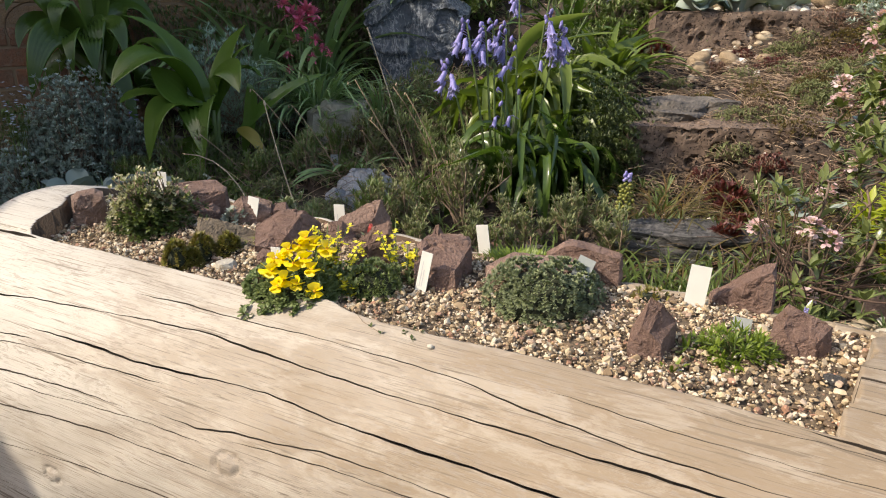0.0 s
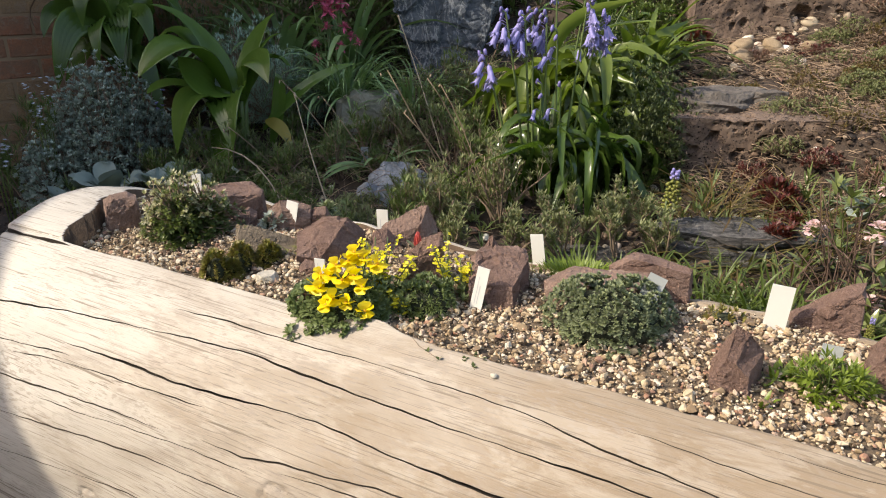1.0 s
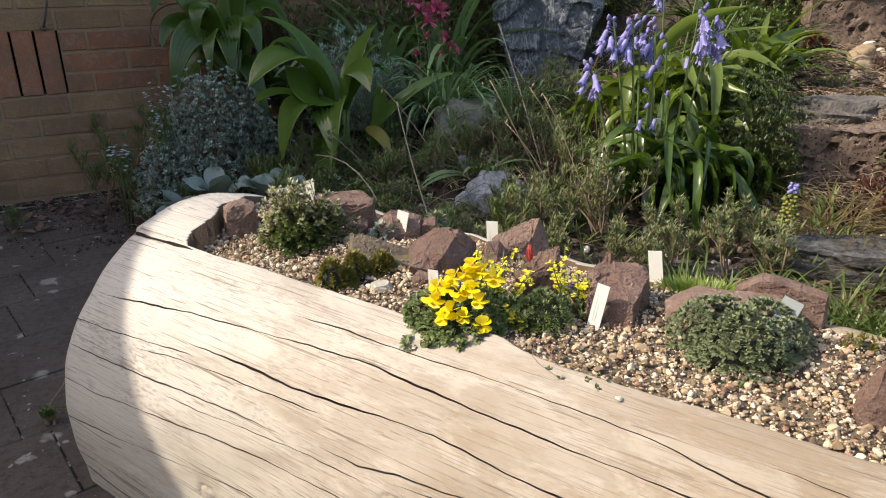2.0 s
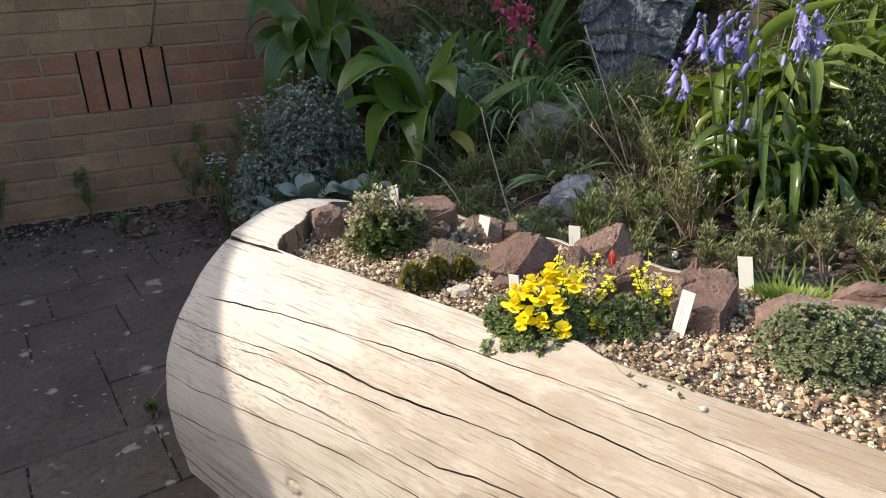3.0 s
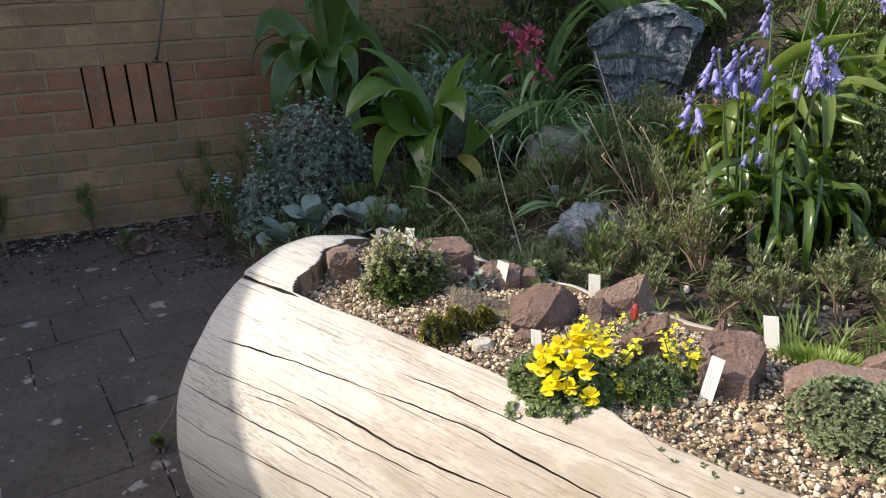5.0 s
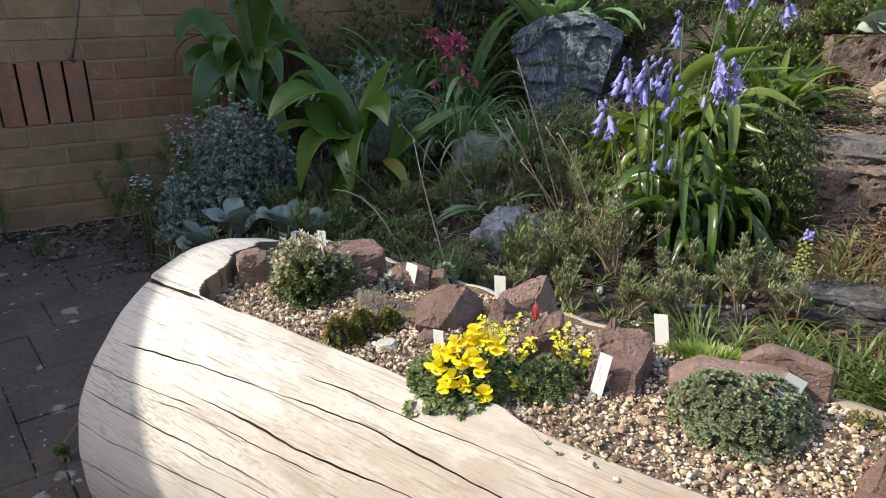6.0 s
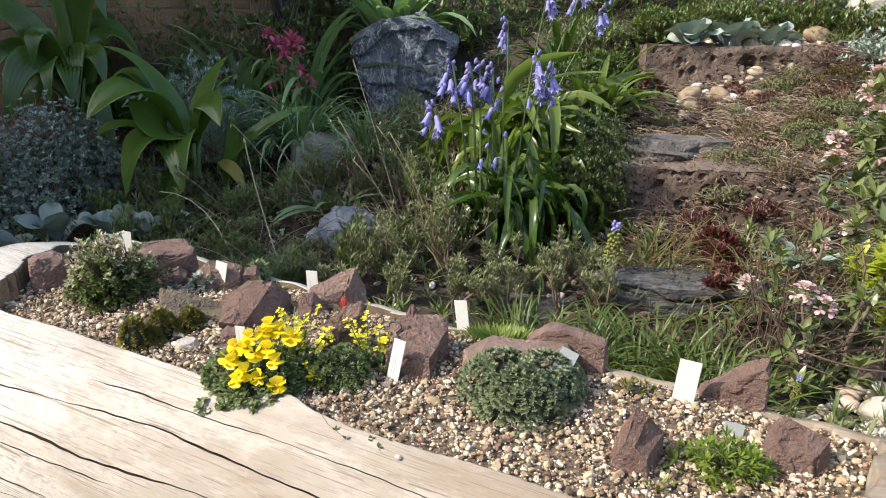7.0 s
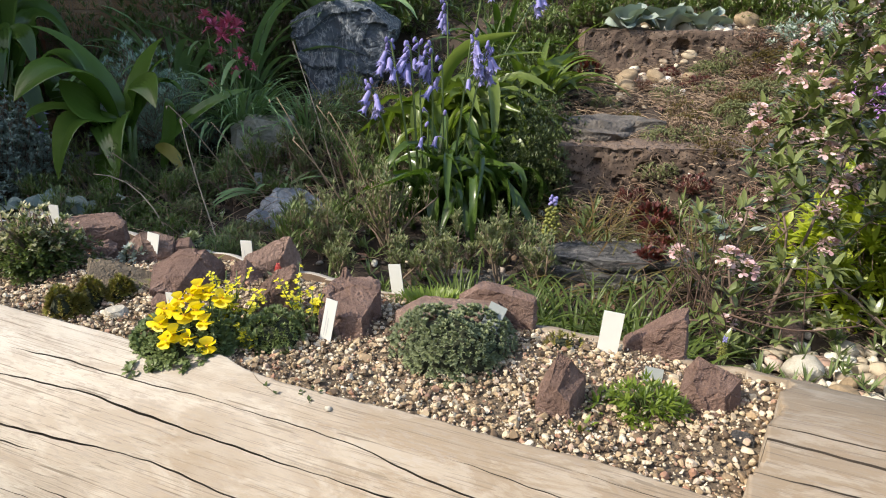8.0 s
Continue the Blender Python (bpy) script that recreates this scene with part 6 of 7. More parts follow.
grass_clump(1.46, 1.80, .30, 170, .18, .36, .009, M_STRAPDARK, 131, "grass_clump", "hanging dark green grassy clump over a pale stone", droop=(1.4, 3.0))
grass_clump(1.62, 1.62, .28, 110, .16, .30, .007, M_STRAPDARK, 132, "grass_clump", "fine dark grassy clump beside a boulder", droop=(1.0, 2.4))
for k, (x, y, n) in enumerate(((1.30, .36, 70), (1.38, .26, 80), (1.44, .16, 80), (1.38, .08, 60), (1.26, .48, 50))):
    grass_clump(x, y, bed(x, y), int(n * 1.9), .08, .18, .0044, M_GRASS, 140 + k, "grass_clump", "fresh green grass growing behind the log", spread=.08, el=(40, 86), droop=(1.0, 2.8))
for k, (x, y, n) in enumerate(((1.80, .50, 70), (1.90, .38, 80), (1.86, .24, 70), (1.72, .52, 60), (1.66, .27, 50), (1.60, .34, 36))):
    grass_clump(x, y, bed(x, y) + .01, n, .12, .24, .0036, M_SEDGE, 150 + k, "sedge", "wiry sedge with yellow-green and red blades", "sedge", (5, 52), (.4, 2.4), .08)


def pink_flowers():
    r = random.Random(161)
    ob = thing("nerine", (1.44, 1.86, .27), "pink-red flower heads on thin stems above grassy leaves", "flowering plant")
    right = radians(-21.3)
    stems = Mesh()
    heads = ((.00, .06, .37, 1.3), (-.06, .04, .42, 1.0), (.03, .05, .36, 1.1), (-.015, .02, .30, .7), (.045, .03, .30, .8), (.07, .02, .27, .7), (-.055, .0, .20, .6), (.03, .0, .235, .8), (.09, .0, .25, .6), (-.06, -.01, .25, .6), (.02, .05, .40, 1.2), (-.03, .05, .385, 1.2), (.045, .04, .385, 1.1), (-.01, .03, .35, 1.1))
    for k, (u, v, z, s) in enumerate(heads):
        p = Vector((u * math.cos(right) - v * math.sin(right), u * math.sin(right) + v * math.cos(right), z))
        tube(stems, [(p.x * .3, p.y * .3, 0), (p.x * .7, p.y * .7, z * .6), p], .0022, .0016, 5)
        m = Mesh()
        for i in range(30):
            d = way(r.uniform(0, 6.3), r.uniform(-.6, 1.5))
            leaf(m, p + d * .010 * s * r.random(), math.atan2(d.y, d.x), math.asin(d.z), .028 * s * r.uniform(.7, 1.2), .011 * s, .7, 3, .5, "ovate")
        part("flower_head", m, M_PINK, ob, "deep pink flower head")
    tagged(part("stem_work", stems, M_STEM, ob), kind="stuff")


pink_flowers()


def bush(x, y, z, rx, ry, h, count, leaves, length, width, mat, seed, name, label, category="shrub", inner=.5, shape="lance", spread=1.2, twig=M_TWIG, stems=True, rz=-39, low=.02):
    """A loose mound of leafy shoots on thin stems, with gaps."""
    r = random.Random(seed)
    ob = thing(name, (x, y, z), label, category, rz=rz)
    wood, m = Mesh(), Mesh()
    for p, d in dome_points(r, count, rx, ry, h, low, inner):
        jig = Vector((r.gauss(0, rx * .06), r.gauss(0, ry * .06), r.gauss(0, h * .06)))
        p = p + jig
        p.z = max(p.z, .004)
        if stems and r.random() < .5:
            tube(wood, [(p.x * .15, p.y * .15, 0), (p.x * .6 + jig.x, p.y * .6 + jig.y, p.z * .5), p], .0018, .0009, 4)
        d = (d + Vector((0, 0, .5))).normalized()
        tuft(m, p, math.atan2(d.y, d.x), math.asin(min(1, d.z)), leaves, length, width, r, spread, shape, 2)
    if stems:
        tagged(part("stem_work", wood, twig, ob), kind="stuff")
    tagged(part("foliage", m, mat, ob), kind="stuff")
    return ob


# silver mound by the wall and its neighbours
bush(.70, 2.06, .09, .20, .17, .37, 2600, 9, .017, .0080, M_SILVERY, 171, "silver_groundcover", "dense mound of silver-grey small-leaved foliage", "groundcover", .35, "ovate")
bush(.56, 2.04, .03, .15, .14, .27, 1300, 9, .017, .0080, M_SILVERY, 170, "silver_groundcover", "low silver-grey mound spreading towards the patio", "groundcover", .35, "ovate")
bush(.84, 2.06, .13, .16, .14, .20, 513, 9, .016, .0075, M_SILVERY, 172, "silver_groundcover", "silver-grey small-leaved mound by broad leaves", "groundcover", .35, "ovate")
bush(1.30, 1.99, .24, .20, .14, .24, 1000, 9, .026, .0024, M_FEATHER, 173, "feathery_plant", "feathery green foliage around pink flowers", "plant", .5)
bush(1.22, 2.12, .25, .22, .14, .34, 800, 9, .026, .0024, M_FEATHER, 188, "feathery_plant", "feathery green foliage behind a lily", "plant", .5)
bush(1.50, 2.30, .34, .5, .22, .5, 900, 8, .035, .010, M_FINEDARK, 174, "dark_shrub", "dark evergreen shrub in the wall's shade", "shrub", .6)
bush(1.10, 2.48, .28, .3, .10, .6, 420, 7, .03, .006, M_FINEDARK, 175, "dark_shrub", "dark twiggy shrub against the wall", "shrub", .6)
bush(1.95, 2.48, .42, .38, .20, .65, 800, 8, .04, .011, M_FINEDARK, 189, "dark_shrub", "dark evergreen shrub beyond the house corner", "shrub", .5)
bush(2.45, 2.3, .55, .5, .4, .55, 700, 8, .05, .012, M_FINEDARK, 176, "dark_shrub", "dark evergreen shrub at the top of the rockery", "shrub", .5)
bush(3.2, 1.9, .75, .6, .4, .6, 700, 8, .05, .014, M_FINEDARK, 177, "dark_shrub", "dark evergreen shrub above the rockery", "shrub", .5)
bush(2.22, 1.28, .38, .20, .16, .26, 900, 10, .018, .0034, M_HEATHER, 178, "heather", "dark heather behind bluebells", "heather", .5, stems=False)
bush(1.84, .79, .17, .13, .10, .34, 900, 10, .018, .0036, M_HEATHER, 190, "heather", "feathery dark green plant between bluebells and steps", "shrub", .6, stems=False)
bush(2.00, .94, .26, .18, .14, .26, 1300, 10, .016, .0035, M_HEATHER, 179, "heather", "feathery green shrublet beside bluebells", "shrub", .5, stems=False)
bush(2.25, .62, .37, .09, .07, .05, 260, 8, .010, .0025, M_THYME, 180, "thyme", "grey-green creeping thyme on a lava step", "thyme", .3, stems=False)
bush(2.55, .55, .42, .10, .08, .07, 240, 8, .012, .003, M_THYME, 181, "thyme", "grey-green creeping thyme beside pebbles", "thyme", .3, stems=False)
bush(2.66, .34, .42, .12, .10, .10, 220, 8, .03, .009, M_FINE, 182, "leafy_plant", "low leafy green plant on the rockery", "plant", .4)
bush(3.7, .70, .75, .30, .25, .20, 420, 8, .03, .008, M_FINE, 183, "leafy_plant", "mossy green plant at the top of the rockery", "plant", .4)
bush(3.3, .25, .55, .30, .25, .25, 320, 8, .04, .014, M_FINE, 184, "leafy_plant", "green leafy plant beyond the pink shrub", "plant", .5)
bush(2.30, -.30, .2, .4, .3, .38, 520, 7, .05, .016, M_LIME, 185, "lime_shrub", "lime green leafy shrub behind the pink shrub", "shrub", .5)
bush(1.98, -.11, .12, .18, .16, .30, 260, 8, .050, .015, M_LIME, 187, "lime_shrub", "lime green whorled leaves below the pink shrub", "shrub", .5)
bush(2.12, -.07, .16, .22, .20, .28, 380, 7, .055, .018, M_LIME, 186, "lime_shrub", "lime green whorled leaves behind pink flowers", "shrub", .5)


for k, (x, y, q) in enumerate(((2.38, .95, .05), (2.50, .70, .06), (2.75, .80, .05), (2.62, .95, .04), (2.35, .55, .05), (2.85, .62, .06), (2.15, .45, .05), (2.20, .30, .06), (2.58, .82, .05), (2.42, .66, .05), (2.78, .95, .04), (2.70, .62, .06), (2.95, .80, .06), (2.33, .80, .04), (2.55, .42, .06), (2.90, .45, .08), (2.12, .55, .05), (2.28, .47, .06), (2.95, .62, .07), (3.05, .75, .07), (2.72, .74, .05), (2.40, .38, .06), (2.05, .58, .04))):
    bush(x, y, bed(x, y), q * 1.4, q, q, 110, 7, .014, .003, (M_THYME, M_SEDGE, M_REDROS, M_DEADLEAF)[k % 4], 400 + k, "creeping_plant", "small creeping plant on the dry rockery step", "groundcover", .5)


for k, (x, y, q) in enumerate(((2.93, .50, .10), (2.63, .58, .08), (2.89, .84, .07), (2.35, .62, .07), (2.78, .60, .08), (3.02, .66, .09), (2.52, .50, .07), (2.95, .72, .06))):
    bush(x, y, bed(x, y), q * 1.3, q, q * .75, 420, 8, .011, .0028, (M_THYME, M_SEDGE, M_THYME, M_STRAW)[k % 4], 540 + k, "thyme", "grey-green creeping thyme mat on the dry step", "thyme", .3, stems=False)
for k, (x, y, q) in enumerate(((2.75, .05, .10), (3.15, .55, .14), (3.35, .80, .14), (3.45, .45, .16), (3.1, .05, .16), (2.6, -.05, .14), (3.3, 1.3, .15), (3.6, 1.1, .16))):
    bush(x, y, bed(x, y), q * 1.4, q, q * .8, 260, 7, .026, .008, (M_FINE, M_SILVERY, M_GRASS)[k % 3], 420 + k, "mat_plant", "low leafy mat spreading over the rockery", "groundcover", .5)


for k, (x, y, q) in enumerate(((2.66, 1.50, .14), (2.86, 1.36, .12), (3.06, 1.24, .12), (2.52, 1.36, .11), (3.20, 1.10, .11), (3.30, .95, .12))):
    bush(x, y, bed(x, y), q * 1.3, q, q * 1.2, 300, 8, .028, .008, (M_FINEDARK, M_FINE)[k % 2], 560 + k, "leafy_plant", "low leafy green plant behind the upper step", "plant", .5)


def woolly(x, y, z, count, seed, size, label="grey woolly rounded leaves of lamb's ear"):
    r = random.Random(seed)
    ob = thing("lambs_ear", (x, y, z), label, "plant", "woolly plants")
    for k in range(count):
        t = r.uniform(0, 6.283)
        one_leaf(ob, M_WOOLLY, (.02 * math.cos(t), .02 * math.sin(t), 0), t, radians(r.uniform(25, 82)), size * r.uniform(.6, 1.15), size * r.uniform(.48, .66), r.uniform(.2, 1.3), "round", 8, .4, r.uniform(-.8, .8), r.uniform(-.5, .5), .25)


woolly(.63, 1.80, .11, 14, 191, .115)
woolly(.54, 1.84, .05, 15, 192, .11)
woolly(.77, 1.70, .11, 14, 193, .115)
woolly(.86, 1.64, .12, 12, 194, .11)
woolly(2.80, 1.17, .675, 18, 195, .11, "grey woolly rounded leaves on the rockery's top")
woolly(2.92, 1.07, .675, 16, 196, .11, "grey woolly rounded leaves on the rockery's top")
woolly(3.03, .97, .675, 16, 197, .10, "grey woolly leaves among pale cobbles")
woolly(1.98, .24, .22, 4, 199, .085, "pale grey woolly leaves under a shrub")
woolly(2.02, .78, .32, 8, 198, .06, "small grey rosette beside a slate slab")


def twig_shrub(x, y, z, h, w, seed, name, label, tips=70, needle=.020, up=True, leafmat=None, bare=.35):
    """A small shrub of bare woody stems that end in needle tufts."""
    r = random.Random(seed)
    ob = thing(name, (x, y, z), label, "shrub", "needle-leaved shrublets")
    wood, m = Mesh(), Mesh()
    mains = max(4, tips // 9)
    for k in range(mains):
        t = r.uniform(0, 6.283)
        pts = arc((r.uniform(-.012, .012), r.uniform(-.012, .012), 0), t, radians(r.uniform(55, 85)), h * r.uniform(.6, .85), r.uniform(-.2, .5), 5, 0, .22, r)
        tube(wood, pts, .0032, .0018, 5)
        for i in range(tips // mains):
            q = pts[r.randrange(2, 6)]
            br = arc(q, r.uniform(0, 6.283), radians(r.uniform(30, 80)), w * r.uniform(.2, .45), -.5, 3, 0, .2, r)
            tube(wood, br, .0014, .0008, 4)
            for j, u in enumerate(br[1:]):
                if j == 2 or r.random() > bare:
                    tuft(m, u, r.uniform(0, 6.3), 1.3, 9, needle, .0032, r, 1.1, "lance", 2)
    tagged(part("stem_work", wood, M_TWIG, ob), kind="stuff")
    tagged(part("foliage", m, leafmat or M_NEEDLE, ob), kind="stuff")
    return ob


twig_shrub(1.36, .86, .14, .25, .16, 201, "candytuft", "half-bare twiggy shrublet with grey-green needle tufts", 110)
twig_shrub(1.24, .96, .11, .19, .13, 202, "candytuft", "half-bare twiggy shrublet behind rocks", 70)
twig_shrub(1.22, 1.09, .11, .17, .12, 203, "candytuft", "grey-green needle-leaved shrublet beside a pale stone", 46, bare=.1)
for k, (x, y, q) in enumerate(((1.18, .80, .13), (1.26, .70, .14), (1.34, .62, .15), (1.42, .66, .16), (1.44, .54, .16), (1.52, .60, .16), (1.06, .88, .12), (1.02, 1.0, .12), (1.50, .46, .13))):
    twig_shrub(x, y, bed(x, y), q, .10, 210 + k, "lavender", "low grey-green lavender-like shrublet behind the log", 42, .019, bare=.25)
twig_shrub(.42, 2.36, .02, .36, .15, 220, "wallflower", "lanky green shoots before the brick wall", 26, .045, leafmat=M_FINE)
twig_shrub(.34, 2.22, .02, .29, .15, 226, "wallflower", "lanky green shoots at the patio's edge", 30, .040, leafmat=M_FINE)
twig_shrub(.44, 2.14, .03, .16, .12, 227, "wallflower", "lanky green shoots beside a silver mound", 16, .036, leafmat=M_FINE)
twig_shrub(.52, 2.45, .04, .36, .12, 221, "wallflower", "lanky green shoots before the brick wall", 16, .045, leafmat=M_FINE)
twig_shrub(-.06, 2.52, 0, .21, .13, 222, "wall_weed", "small green weed at the wall's foot", 28, .030, leafmat=M_FINE)
twig_shrub(-.36, 2.43, 0, .22, .18, 223, "wall_weed", "bushy green weed at the wall's foot", 64, .030, leafmat=M_FINE)
twig_shrub(.05, 2.20, 0, .06, .13, 224, "paving_weed", "small weed growing between pavers", 30, .018, leafmat=M_FINE)
twig_shrub(.10, .93, 0, .016, .06, 225, "paving_weed", "small weed growing between pavers", 14, .012, leafmat=M_FINE)


def undergrowth():
    """Litter over the bed: straws, twigs, bits of leaf and small sprigs."""
    r = random.Random(231)
    straw, sprig, dead = Mesh(), Mesh(), Mesh()
    for k in range(5200):
        x, y = r.uniform(.4, 3.4), r.uniform(-.6, 2.5)
        if .911 * x + .413 * y < 1.0:
            continue
        z = bed(x, y) + r.uniform(.004, .03)
        dry = math.hypot((x - 2.5) / .5, (y - .75) / .3) < 1.3
        if r.random() < (.9 if dry else .35):
            pts = arc((x, y, z), r.uniform(0, 6.283), r.uniform(-.1, .5), r.uniform(.03, .12), .6, 3, r.uniform(-1, 1))
            tube(straw, pts, .0009, .0005, 3)
        elif not dry:
            tuft(sprig, Vector((x, y, z)), r.uniform(0, 6.3), r.uniform(.8, 1.5), 7, r.uniform(.03, .07), .006, r, 1.1)
        if r.random() < .12:
            leaf(dead, (x, y, z), r.uniform(0, 6.3), r.uniform(-.2, .5), .04, .015, .6, 3, .3, "ovate")
    for k in range(12000):
        x, y = r.gauss(2.55, .40), r.gauss(.68, .27)
        if noise.noise(Vector((x * 11, y * 11, 2))) < -.02:
            continue
        tube(straw, arc((x, y, bed(x, y) + r.uniform(0, .03)), r.uniform(0, 6.283), r.uniform(-.1, .6), r.uniform(.025, .08), .8, 3, r.uniform(-1.5, 1.5)), .0014, .0007, 3)
    for k in range(800):
        x, y = r.uniform(.85, 2.0), r.uniform(.95, 1.75)
        if .911 * x + .413 * y > 1.15:
            tube(straw, arc((x, y, bed(x, y) + r.uniform(0, .05)), r.uniform(0, 6.283), r.uniform(.1, 1.2), r.uniform(.06, .17), r.uniform(.3, 1.6), 5, r.uniform(-1.5, 1.5)), .0010, .0006, 3)
    solid("dry_litter", straw, M_STRAW, (0, 0, 0), "dry brown straw and needles lying on the bed", "litter", kind="stuff")
    solid("low_growth", sprig, M_FINEDARK, (0, 0, 0), "small dark green sprigs covering the bed", "groundcover", kind="stuff")
    solid("leaf_litter", dead, M_DEADLEAF, (0, 0, 0), "dead brown leaves lying on the bed", "litter", kind="stuff")


undergrowth()
for k in range(24):
    x, y = .86 + .125 * (k % 6) + .03 * math.sin(k * 3.7), 1.22 + .17 * (k // 6) + .05 * math.sin(k * 1.9)
    if .911 * x + .413 * y > 1.2 and not (1.15 < x < 1.55 and 1.1 < y < 1.36):
        bush(x, y, bed(x, y), .075, .065, .085 + .03 * math.sin(k * 2.3), 120, 8, .020, .0045, (M_FINEDARK, M_FINE, M_NEEDLE)[k % 3], 500 + k, "low_herb", "low dark green leafy herb covering the bed", "groundcover", .5)
strap_clump(1.00, 1.58, .14, 16, .05, .085, .012, M_FINE, 530, "rosette_plant", "bright green rosette of narrow leaves in the bed", (20, 75), (.3, 1.0), spread=.015)
for k in range(26):
    x, y = .78 + .11 * (k % 7) + .03 * math.sin(k * 2.1), .98 + .26 * (k // 7) + .05 * math.sin(k * 1.3)
    if .911 * x + .413 * y > 1.12 and not (1.0 < x < 1.5 and 1.0 < y < 1.4) and k % 4:
        twig_shrub(x, y, bed(x, y), .13 + .05 * math.sin(k * 5.0), .16, 300 + k, "wiry_plant", "wiry dark green tangled plant in the bed", 30, .030, leafmat=M_FINE if k % 2 else M_FINEDARK, bare=.3)

for k in range(16):
    x, y = 1.50 + .09 * (k % 4) + .03 * math.sin(k * 2.1), 1.15 + .14 * (k // 4) + .04 * math.sin(k * 1.3)
    twig_shrub(x, y, bed(x, y), .15 + .05 * math.sin(k * 5.0), .18, 340 + k, "wiry_plant", "wiry grey-green tangled plant behind bluebells", 26, .028, leafmat=(M_FINE, M_FINEDARK, M_NEEDLE)[k % 3], bare=.4)

for k, (x, y, q) in enumerate(((1.98, .47, .045), (1.92, .42, .035), (1.78, .33, .04), (1.83, .35, .035), (2.62, 1.22, .06))):
    cushion(x, y, bed(x, y) + .012, q, q, q * .7, 40, 9, .03, .010, M_REDROS, 240 + k, "red_houseleek", "dark red houseleek rosettes on the rockery", "houseleek", 1.0)
cushion(1.72, .315, .202, .030, .027, .020, 30, 9, .022, .008, M_REDROS, 248, "red_houseleek", "dark red houseleek rosettes on a slate slab", "houseleek", 1.0)


def muscari():
    r = random.Random(251)
    ob = thing("grape_hyacinth", (1.575, .500, .13), "fading grape hyacinth with green seed pods and blue tip", "flower")
    m = Mesh()
    for k, (x, y) in enumerate(((0, 0), (.012, .006), (-.01, .008))):
        tube(m, arc((x, y, 0), k * 2, 1.5, .12, .05, 4), .0018, .0016, 5)
    tagged(part("stem_work", m, M_STEM, ob), kind="stuff")
    g, b = Mesh(), Mesh()
    for i in range(60):
        z, t = .10 + .055 * i / 60, i * 2.4
        q = .016 * (1 - .35 * i / 60)
        q *= r.uniform(.6, 1.1)
        blob(g, (q * math.cos(t), q * math.sin(t), z + r.uniform(-.003, .003)), (.0042 * r.uniform(.6, 1.1), .0042, .0036), r, 1)
    for i in range(12):
        t = i * 2.4
        blob(b, (.006 * math.cos(t), .006 * math.sin(t), .16 + .0015 * i), (.0035, .0035, .004), r, 1)
    part("seed_head", g, M_OLIVE, ob, "yellow-green seed pods")
    part("flower_tip", b, M_BELL, ob, "blue flower tip")
    ob.scale = (1.25, 1.25, 1.2)
    ob2 = copy_thing(ob, pose(1.47, -.005, .10))
    ob2.scale = (.5, .5, .6)
    ob2["label"] = "grape hyacinth behind a wedge-shaped rock"


muscari()


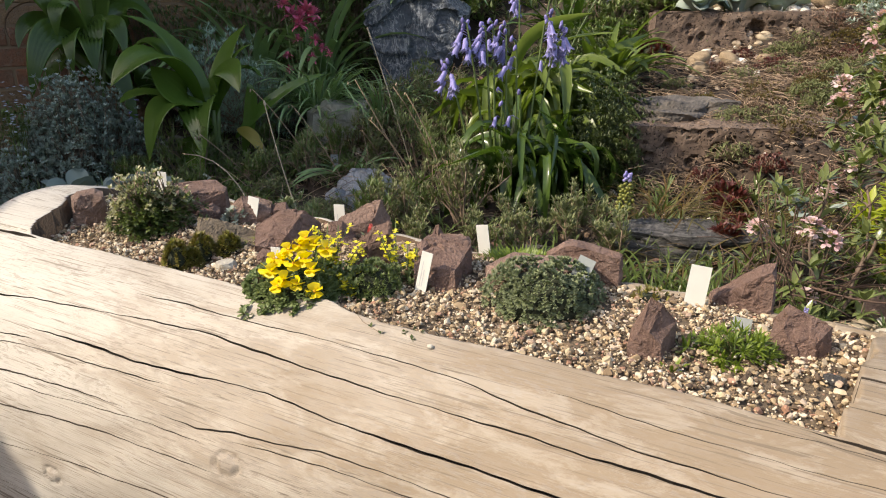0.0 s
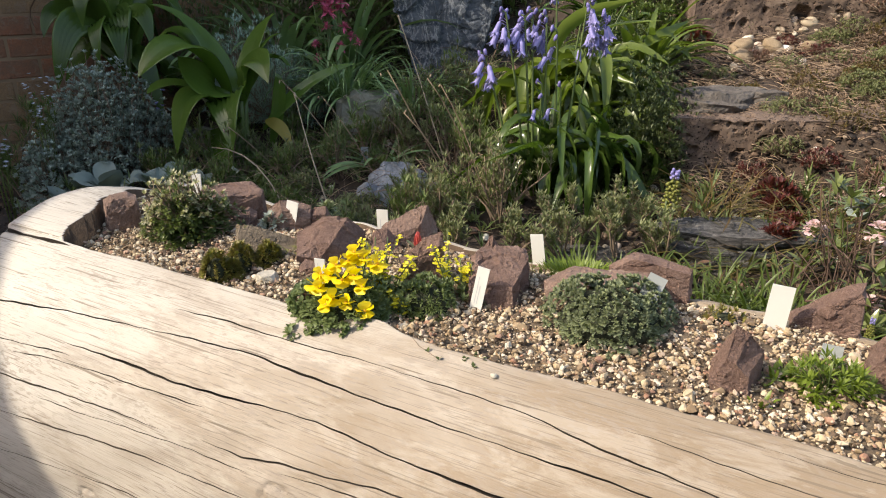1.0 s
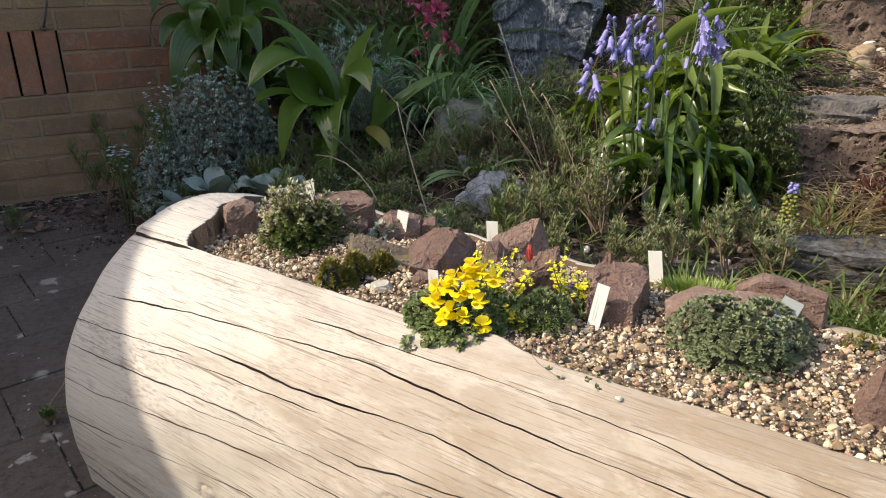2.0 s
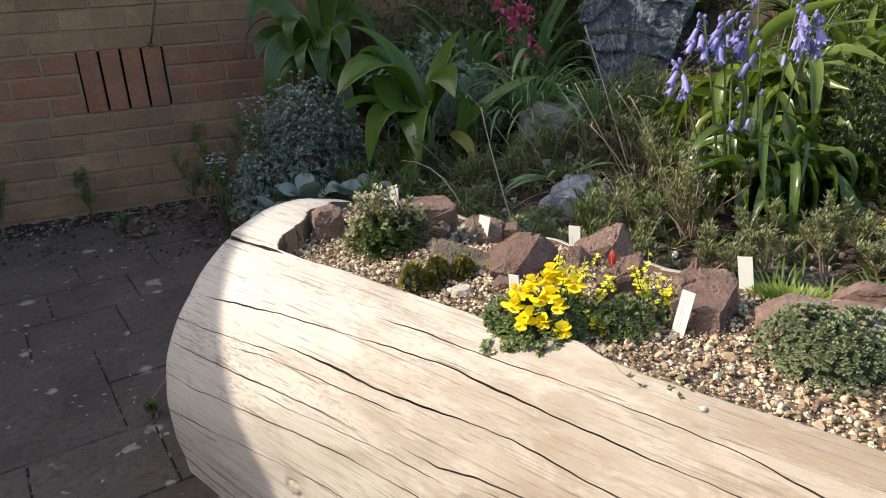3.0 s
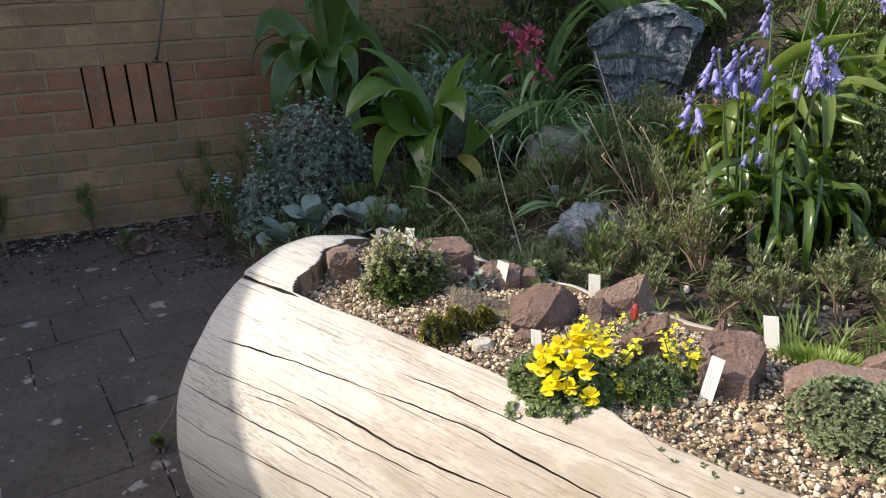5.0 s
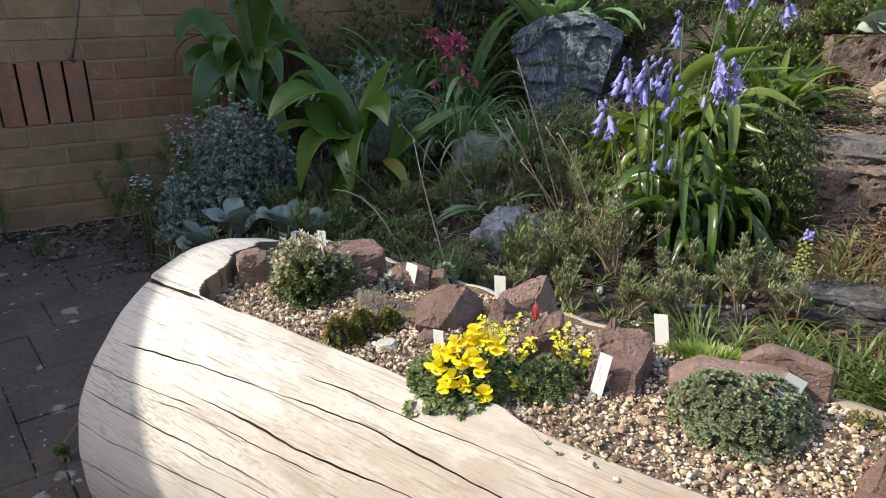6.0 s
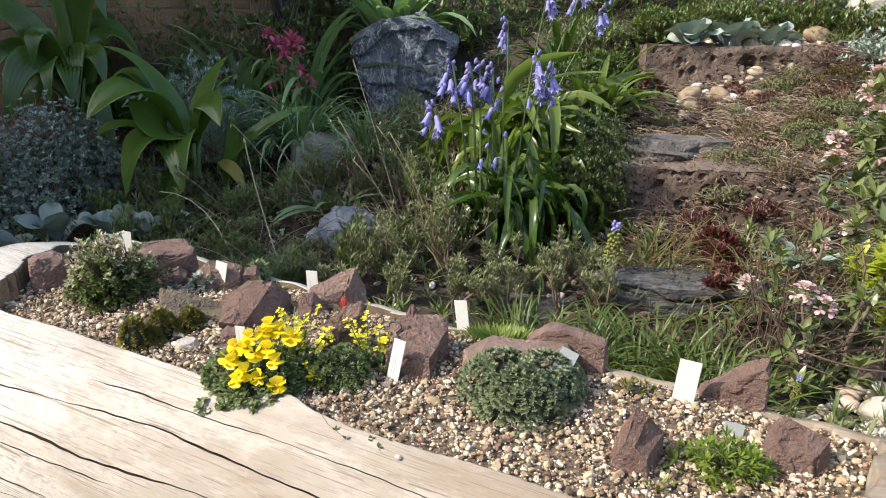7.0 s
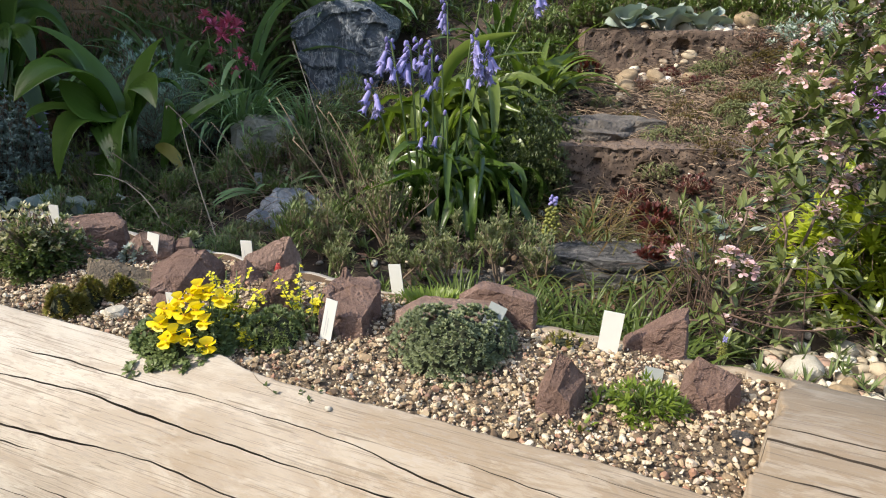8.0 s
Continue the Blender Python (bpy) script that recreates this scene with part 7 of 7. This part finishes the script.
def pink_shrub():
    """An open woody shrub with small evergreen leaves and pale pink flower clusters."""
    r = random.Random(261)
    base = Vector((1.66, .03, .10))
    ob = thing("pink_shrub", base, "open woody shrub with evergreen leaves and pale pink flowers", "shrub")
    right = radians(-43)
    wood, m = Mesh(), Mesh()
    across, deep, up = way(right, 0), way(right + math.pi / 2, 0), Vector((0, 0, 1))
    nodes = []

    def branch(a, b, sag, r0, r1, steps):
        """A wobbling branch from a to b; its joints can bear further branches."""
        mid = (a + b) * .5 + Vector((r.uniform(-1, 1), r.uniform(-1, 1), r.uniform(-1, .3))) * sag
        pts = [a * (1 - u) ** 2 + mid * 2 * u * (1 - u) + b * u * u for u in (i / steps for i in range(steps + 1))]
        pts = [pts[0]] + [p + Vector((r.uniform(-1, 1), r.uniform(-1, 1), r.uniform(-1, 1))) * .006 for p in pts[1:-1]] + [pts[-1]]
        tube(wood, pts, r0, r1, 6)
        nodes.extend((p, r0 + (r1 - r0) * i / steps) for i, p in enumerate(pts) if i)
        return pts

    # main limbs: one stool at the foot, one leaning in from the side
    for foot, tip in (((0, 0, 0), (-.04, .02, .30)), ((.02, .02, 0), (.10, -.03, .46)), ((.0, -.02, 0), (.06, .08, .28)),
                      ((.34, .02, -.04), (.24, .0, .50)), ((.36, -.02, -.04), (.10, -.04, .20)), ((.38, .04, -.04), (.32, .06, .34)), ((.36, .0, -.06), (.04, -.06, .04))):
        a, b = (across * q[0] + deep * q[1] + up * q[2] for q in (foot, tip))
        branch(a, b, .06, .0038, .0024, 8)
    tips = []
    while len(tips) < 350:
        tip = across * r.uniform(-.14, .40) + deep * r.uniform(-.14, .18) + up * (r.uniform(.02, .70) if len(tips) % 3 else r.uniform(.36, .72))
        if tip.z > .30 and tip.dot(across) < (tip.z - .30) * .40 - .08:
            continue
        if tip.z < .30 and r.random() < (.6 if tip.dot(across) > .19 else .35):
            continue
        if any((tip - q).length < .026 for q in tips):
            continue
        tips.append(tip)
    tips.sort(key=lambda q: min((q - n[0]).length for n in nodes))
    for tip in tips:
        start, thick = min(nodes, key=lambda n: (n[0] - tip).length + max(0, n[0].z - tip.z) * .8)
        pts = branch(start, tip, .03, min(.0030, thick), .0015, 4)
        d = (pts[-1] - pts[-2]).normalized()
        az = math.atan2(d.y, d.x)
        tuft(m, tip, az, math.asin(max(-.2, min(1, d.z + .35))), r.randrange(8, 12), .042, .0128, r, 1.35, "ovate", 4, .6)
        if r.random() < .75:
            tuft(m, pts[-2], r.uniform(0, 6.3), .8, 4, .034, .0112, r, 1.3, "ovate", 4, .6)
        if r.random() < (.32 if tip.z > .42 else .16):
            f = Mesh()
            for i in range(r.randrange(9, 16)):
                a = way(r.uniform(0, 6.3), r.uniform(-.2, 1.5))
                petals(f, tip + up * .008 + a * .015, a, 4, .0135, .0095, .85, r.uniform(0, 6))
            part("flower_head", f, M_PALEPINK, ob, "pale pink flower head")
    tagged(part("branch_work", wood, M_BARK, ob), kind="stuff")
    tagged(part("foliage", m, M_SHRUBLEAF, ob), kind="stuff")


pink_shrub()


def stem_tangle():
    """Old bare stems standing close together at the shrub's foot."""
    r = random.Random(265)
    ob = thing("bare_stems", (1.60, .09, bed(1.60, .09)), "tangle of thin red-brown bare stems below a shrub", "stems")
    m = Mesh()
    for k in range(44):
        p = (r.gauss(0, .055), r.gauss(0, .055), 0)
        tube(m, arc(p, r.uniform(0, 6.283), radians(r.uniform(55, 88)), r.uniform(.12, .30), r.uniform(-.6, 1.6), 6, r.uniform(-1, 1), .16, r), .0016, .0009, 4)
    for k in range(14):
        p = (r.gauss(0, .06), r.gauss(0, .06), r.uniform(.02, .14))
        tube(m, arc(p, r.uniform(-1.6, .3), radians(r.uniform(-5, 30)), r.uniform(.15, .28), r.uniform(-.4, .6), 6, 0, .15, r), .0022, .0012, 5)
    tagged(part("stem_work", m, plain_material("red-brown twig", (.045, .026, .019), (.15, .09, .062), 60, .8, .4), ob), kind="stuff")


stem_tangle()


def flower_patch(x, y, z, count, rx, h, mat, seed, name, label, size=.010, low=.02):
    r = random.Random(seed)
    ob = thing(name, (x, y, z), label, "flowering plant")
    f, g = Mesh(), Mesh()
    for p, d in dome_points(r, count, rx, rx, h, low):
        petals(f, p, (d + Vector((0, 0, .4))).normalized(), 5, size, size * .8, 1.1, r.uniform(0, 6))
        tuft(g, p * .85, r.uniform(0, 6.3), .8, 5, .02, .006, r, 1.2)
    if low > .5:
        for k in range(7):
            t = k * .9
            tube(g, [(.01 * math.cos(t), .01 * math.sin(t), 0), (rx * .2 * math.cos(t), rx * .2 * math.sin(t), h * .97)], .0016, .0012, 4)
    tagged(part("blossom", f, mat, ob), kind="stuff")
    tagged(part("foliage", g, M_FINE, ob), kind="stuff")


flower_patch(2.90, .25, .43, 420, .13, .17, M_PURPLE, 271, "aubrieta", "mound of purple-pink flowers beyond a shrub", .016)
flower_patch(.52, 2.00, .03, 60, .11, .38, M_PALEBLUE, 273, "forget_me_not", "cluster of pale blue-grey flowers in a silver mound", .007, .92)
flower_patch(.385, 2.03, .01, 46, .10, .24, M_PALEBLUE, 274, "forget_me_not", "cluster of pale blue-grey flowers at the patio's edge", .008, .92)
flower_patch(.92, 2.18, .18, 12, .03, .16, M_BELL, 272, "periwinkle", "a few small blue flowers in the shade", .010)


def tall_stems():
    """Dead flower stems and dry stalks standing among the plants."""
    r = random.Random(281)
    for k, (x, y, h, az, el) in enumerate(((1.28, 1.45, .36, 160, 60), (1.42, 1.15, .38, 150, 66), (1.50, 1.10, .36, 165, 70), (1.46, 1.02, .34, 140, 72), (1.40, 1.06, .30, 155, 64), (1.10, 1.55, .25, 170, 50), (1.75, .82, .22, -40, 35), (2.0, .55, .20, 10, 20), (2.4, .60, .3, -45, 5), (1.30, 1.35, .3, 140, 62))):
        m = Mesh()
        tube(m, arc((0, 0, 0), radians(az), radians(el), h, .25, 6, 0, .05, r), .0022, .0012, 5)
        pts = arc((0, 0, 0), radians(az), radians(el), h, .25, 6)
        blob(m, pts[-1], (.0022, .0022, .006), r, 1)
        solid("dry_stem", m, M_STRAW, (x, y, bed(x, y)), "thin dry flower stem standing in the bed", "stem", "dry stems")


tall_stems()


def lone_stem(a, b, bow, label, head=0.0):
    """One thin stem from a to b, with a beaded seed head where head is its length."""
    a, b = Vector(a), Vector(b)
    m = Mesh()
    mid = (a + b) * .5 + Vector(bow)
    pts = [(a * (1 - u) ** 2 + mid * 2 * u * (1 - u) + b * u * u) - a for u in (0, .17, .34, .5, .67, .84, 1)]
    tube(m, pts, .0022, .0014, 5)
    r = random.Random(int(a.x * 1000))
    if head:
        d = (pts[-1] - pts[-2]).normalized()
        for i in range(9):
            blob(m, pts[-1] - d * head * i / 9, (.0032, .0032, .005), r, 1)
    solid("dry_stem", m, M_PALESTRAW, a, label, "stem", "dry stems")


M_PALESTRAW = plain_material("pale dry stem", (0.24, 0.19, 0.13), (0.42, 0.35, 0.25), 60, 0.8, 0.3)
lone_stem((1.489, 1.257, .20), (1.56, 1.62, .62), (.0, .0, .02), "tall pale dry stem with a beaded seed head", .05)
lone_stem((1.031, 1.111, .12), (1.054, 1.366, .447), (-.01, .02, .02), "pale broken dry stem leaning over the bed", .012)
lone_stem((.945, 1.20, .13), (.851, 1.485, .303), (.05, .02, .10), "bent grey twig arching over the bed")


def patio_leaves():
    r = random.Random(291)
    for k in range(24):
        m = Mesh()
        leaf(m, (0, 0, .004), r.uniform(0, 6.3), r.uniform(0, .4), r.uniform(.03, .07), r.uniform(.015, .03), r.uniform(.2, 1.0), 5, .4, "ovate", r.uniform(-.5, .5))
        solid("dead_leaf", m, M_DEADLEAF, (r.uniform(.05, .36), r.uniform(2.1, 2.5), .006), "curled dead brown leaf lying by the wall", "leaf", "dead leaves")
    m = Mesh()
    tube(m, [(0, 0, .01), (.03, .05, .02), (.055, .10, .05)], .0012, .0008, 4)
    solid("dry_stem", m, M_STRAW, (.10, .98, 0), "thin straw lying against the log", "stem", "dry stems")


patio_leaves()
label_stick(1.33, 1.48, .024, .05, 3, rz=-28, z=.19, mat=M_LABELGREY, label="grey plant label standing before a pale stone")
label_stick(.71, 1.45, .03, .07, 4, rz=-20, z=.09, mat=M_LABELGREY, label="grey plant label standing behind the log")
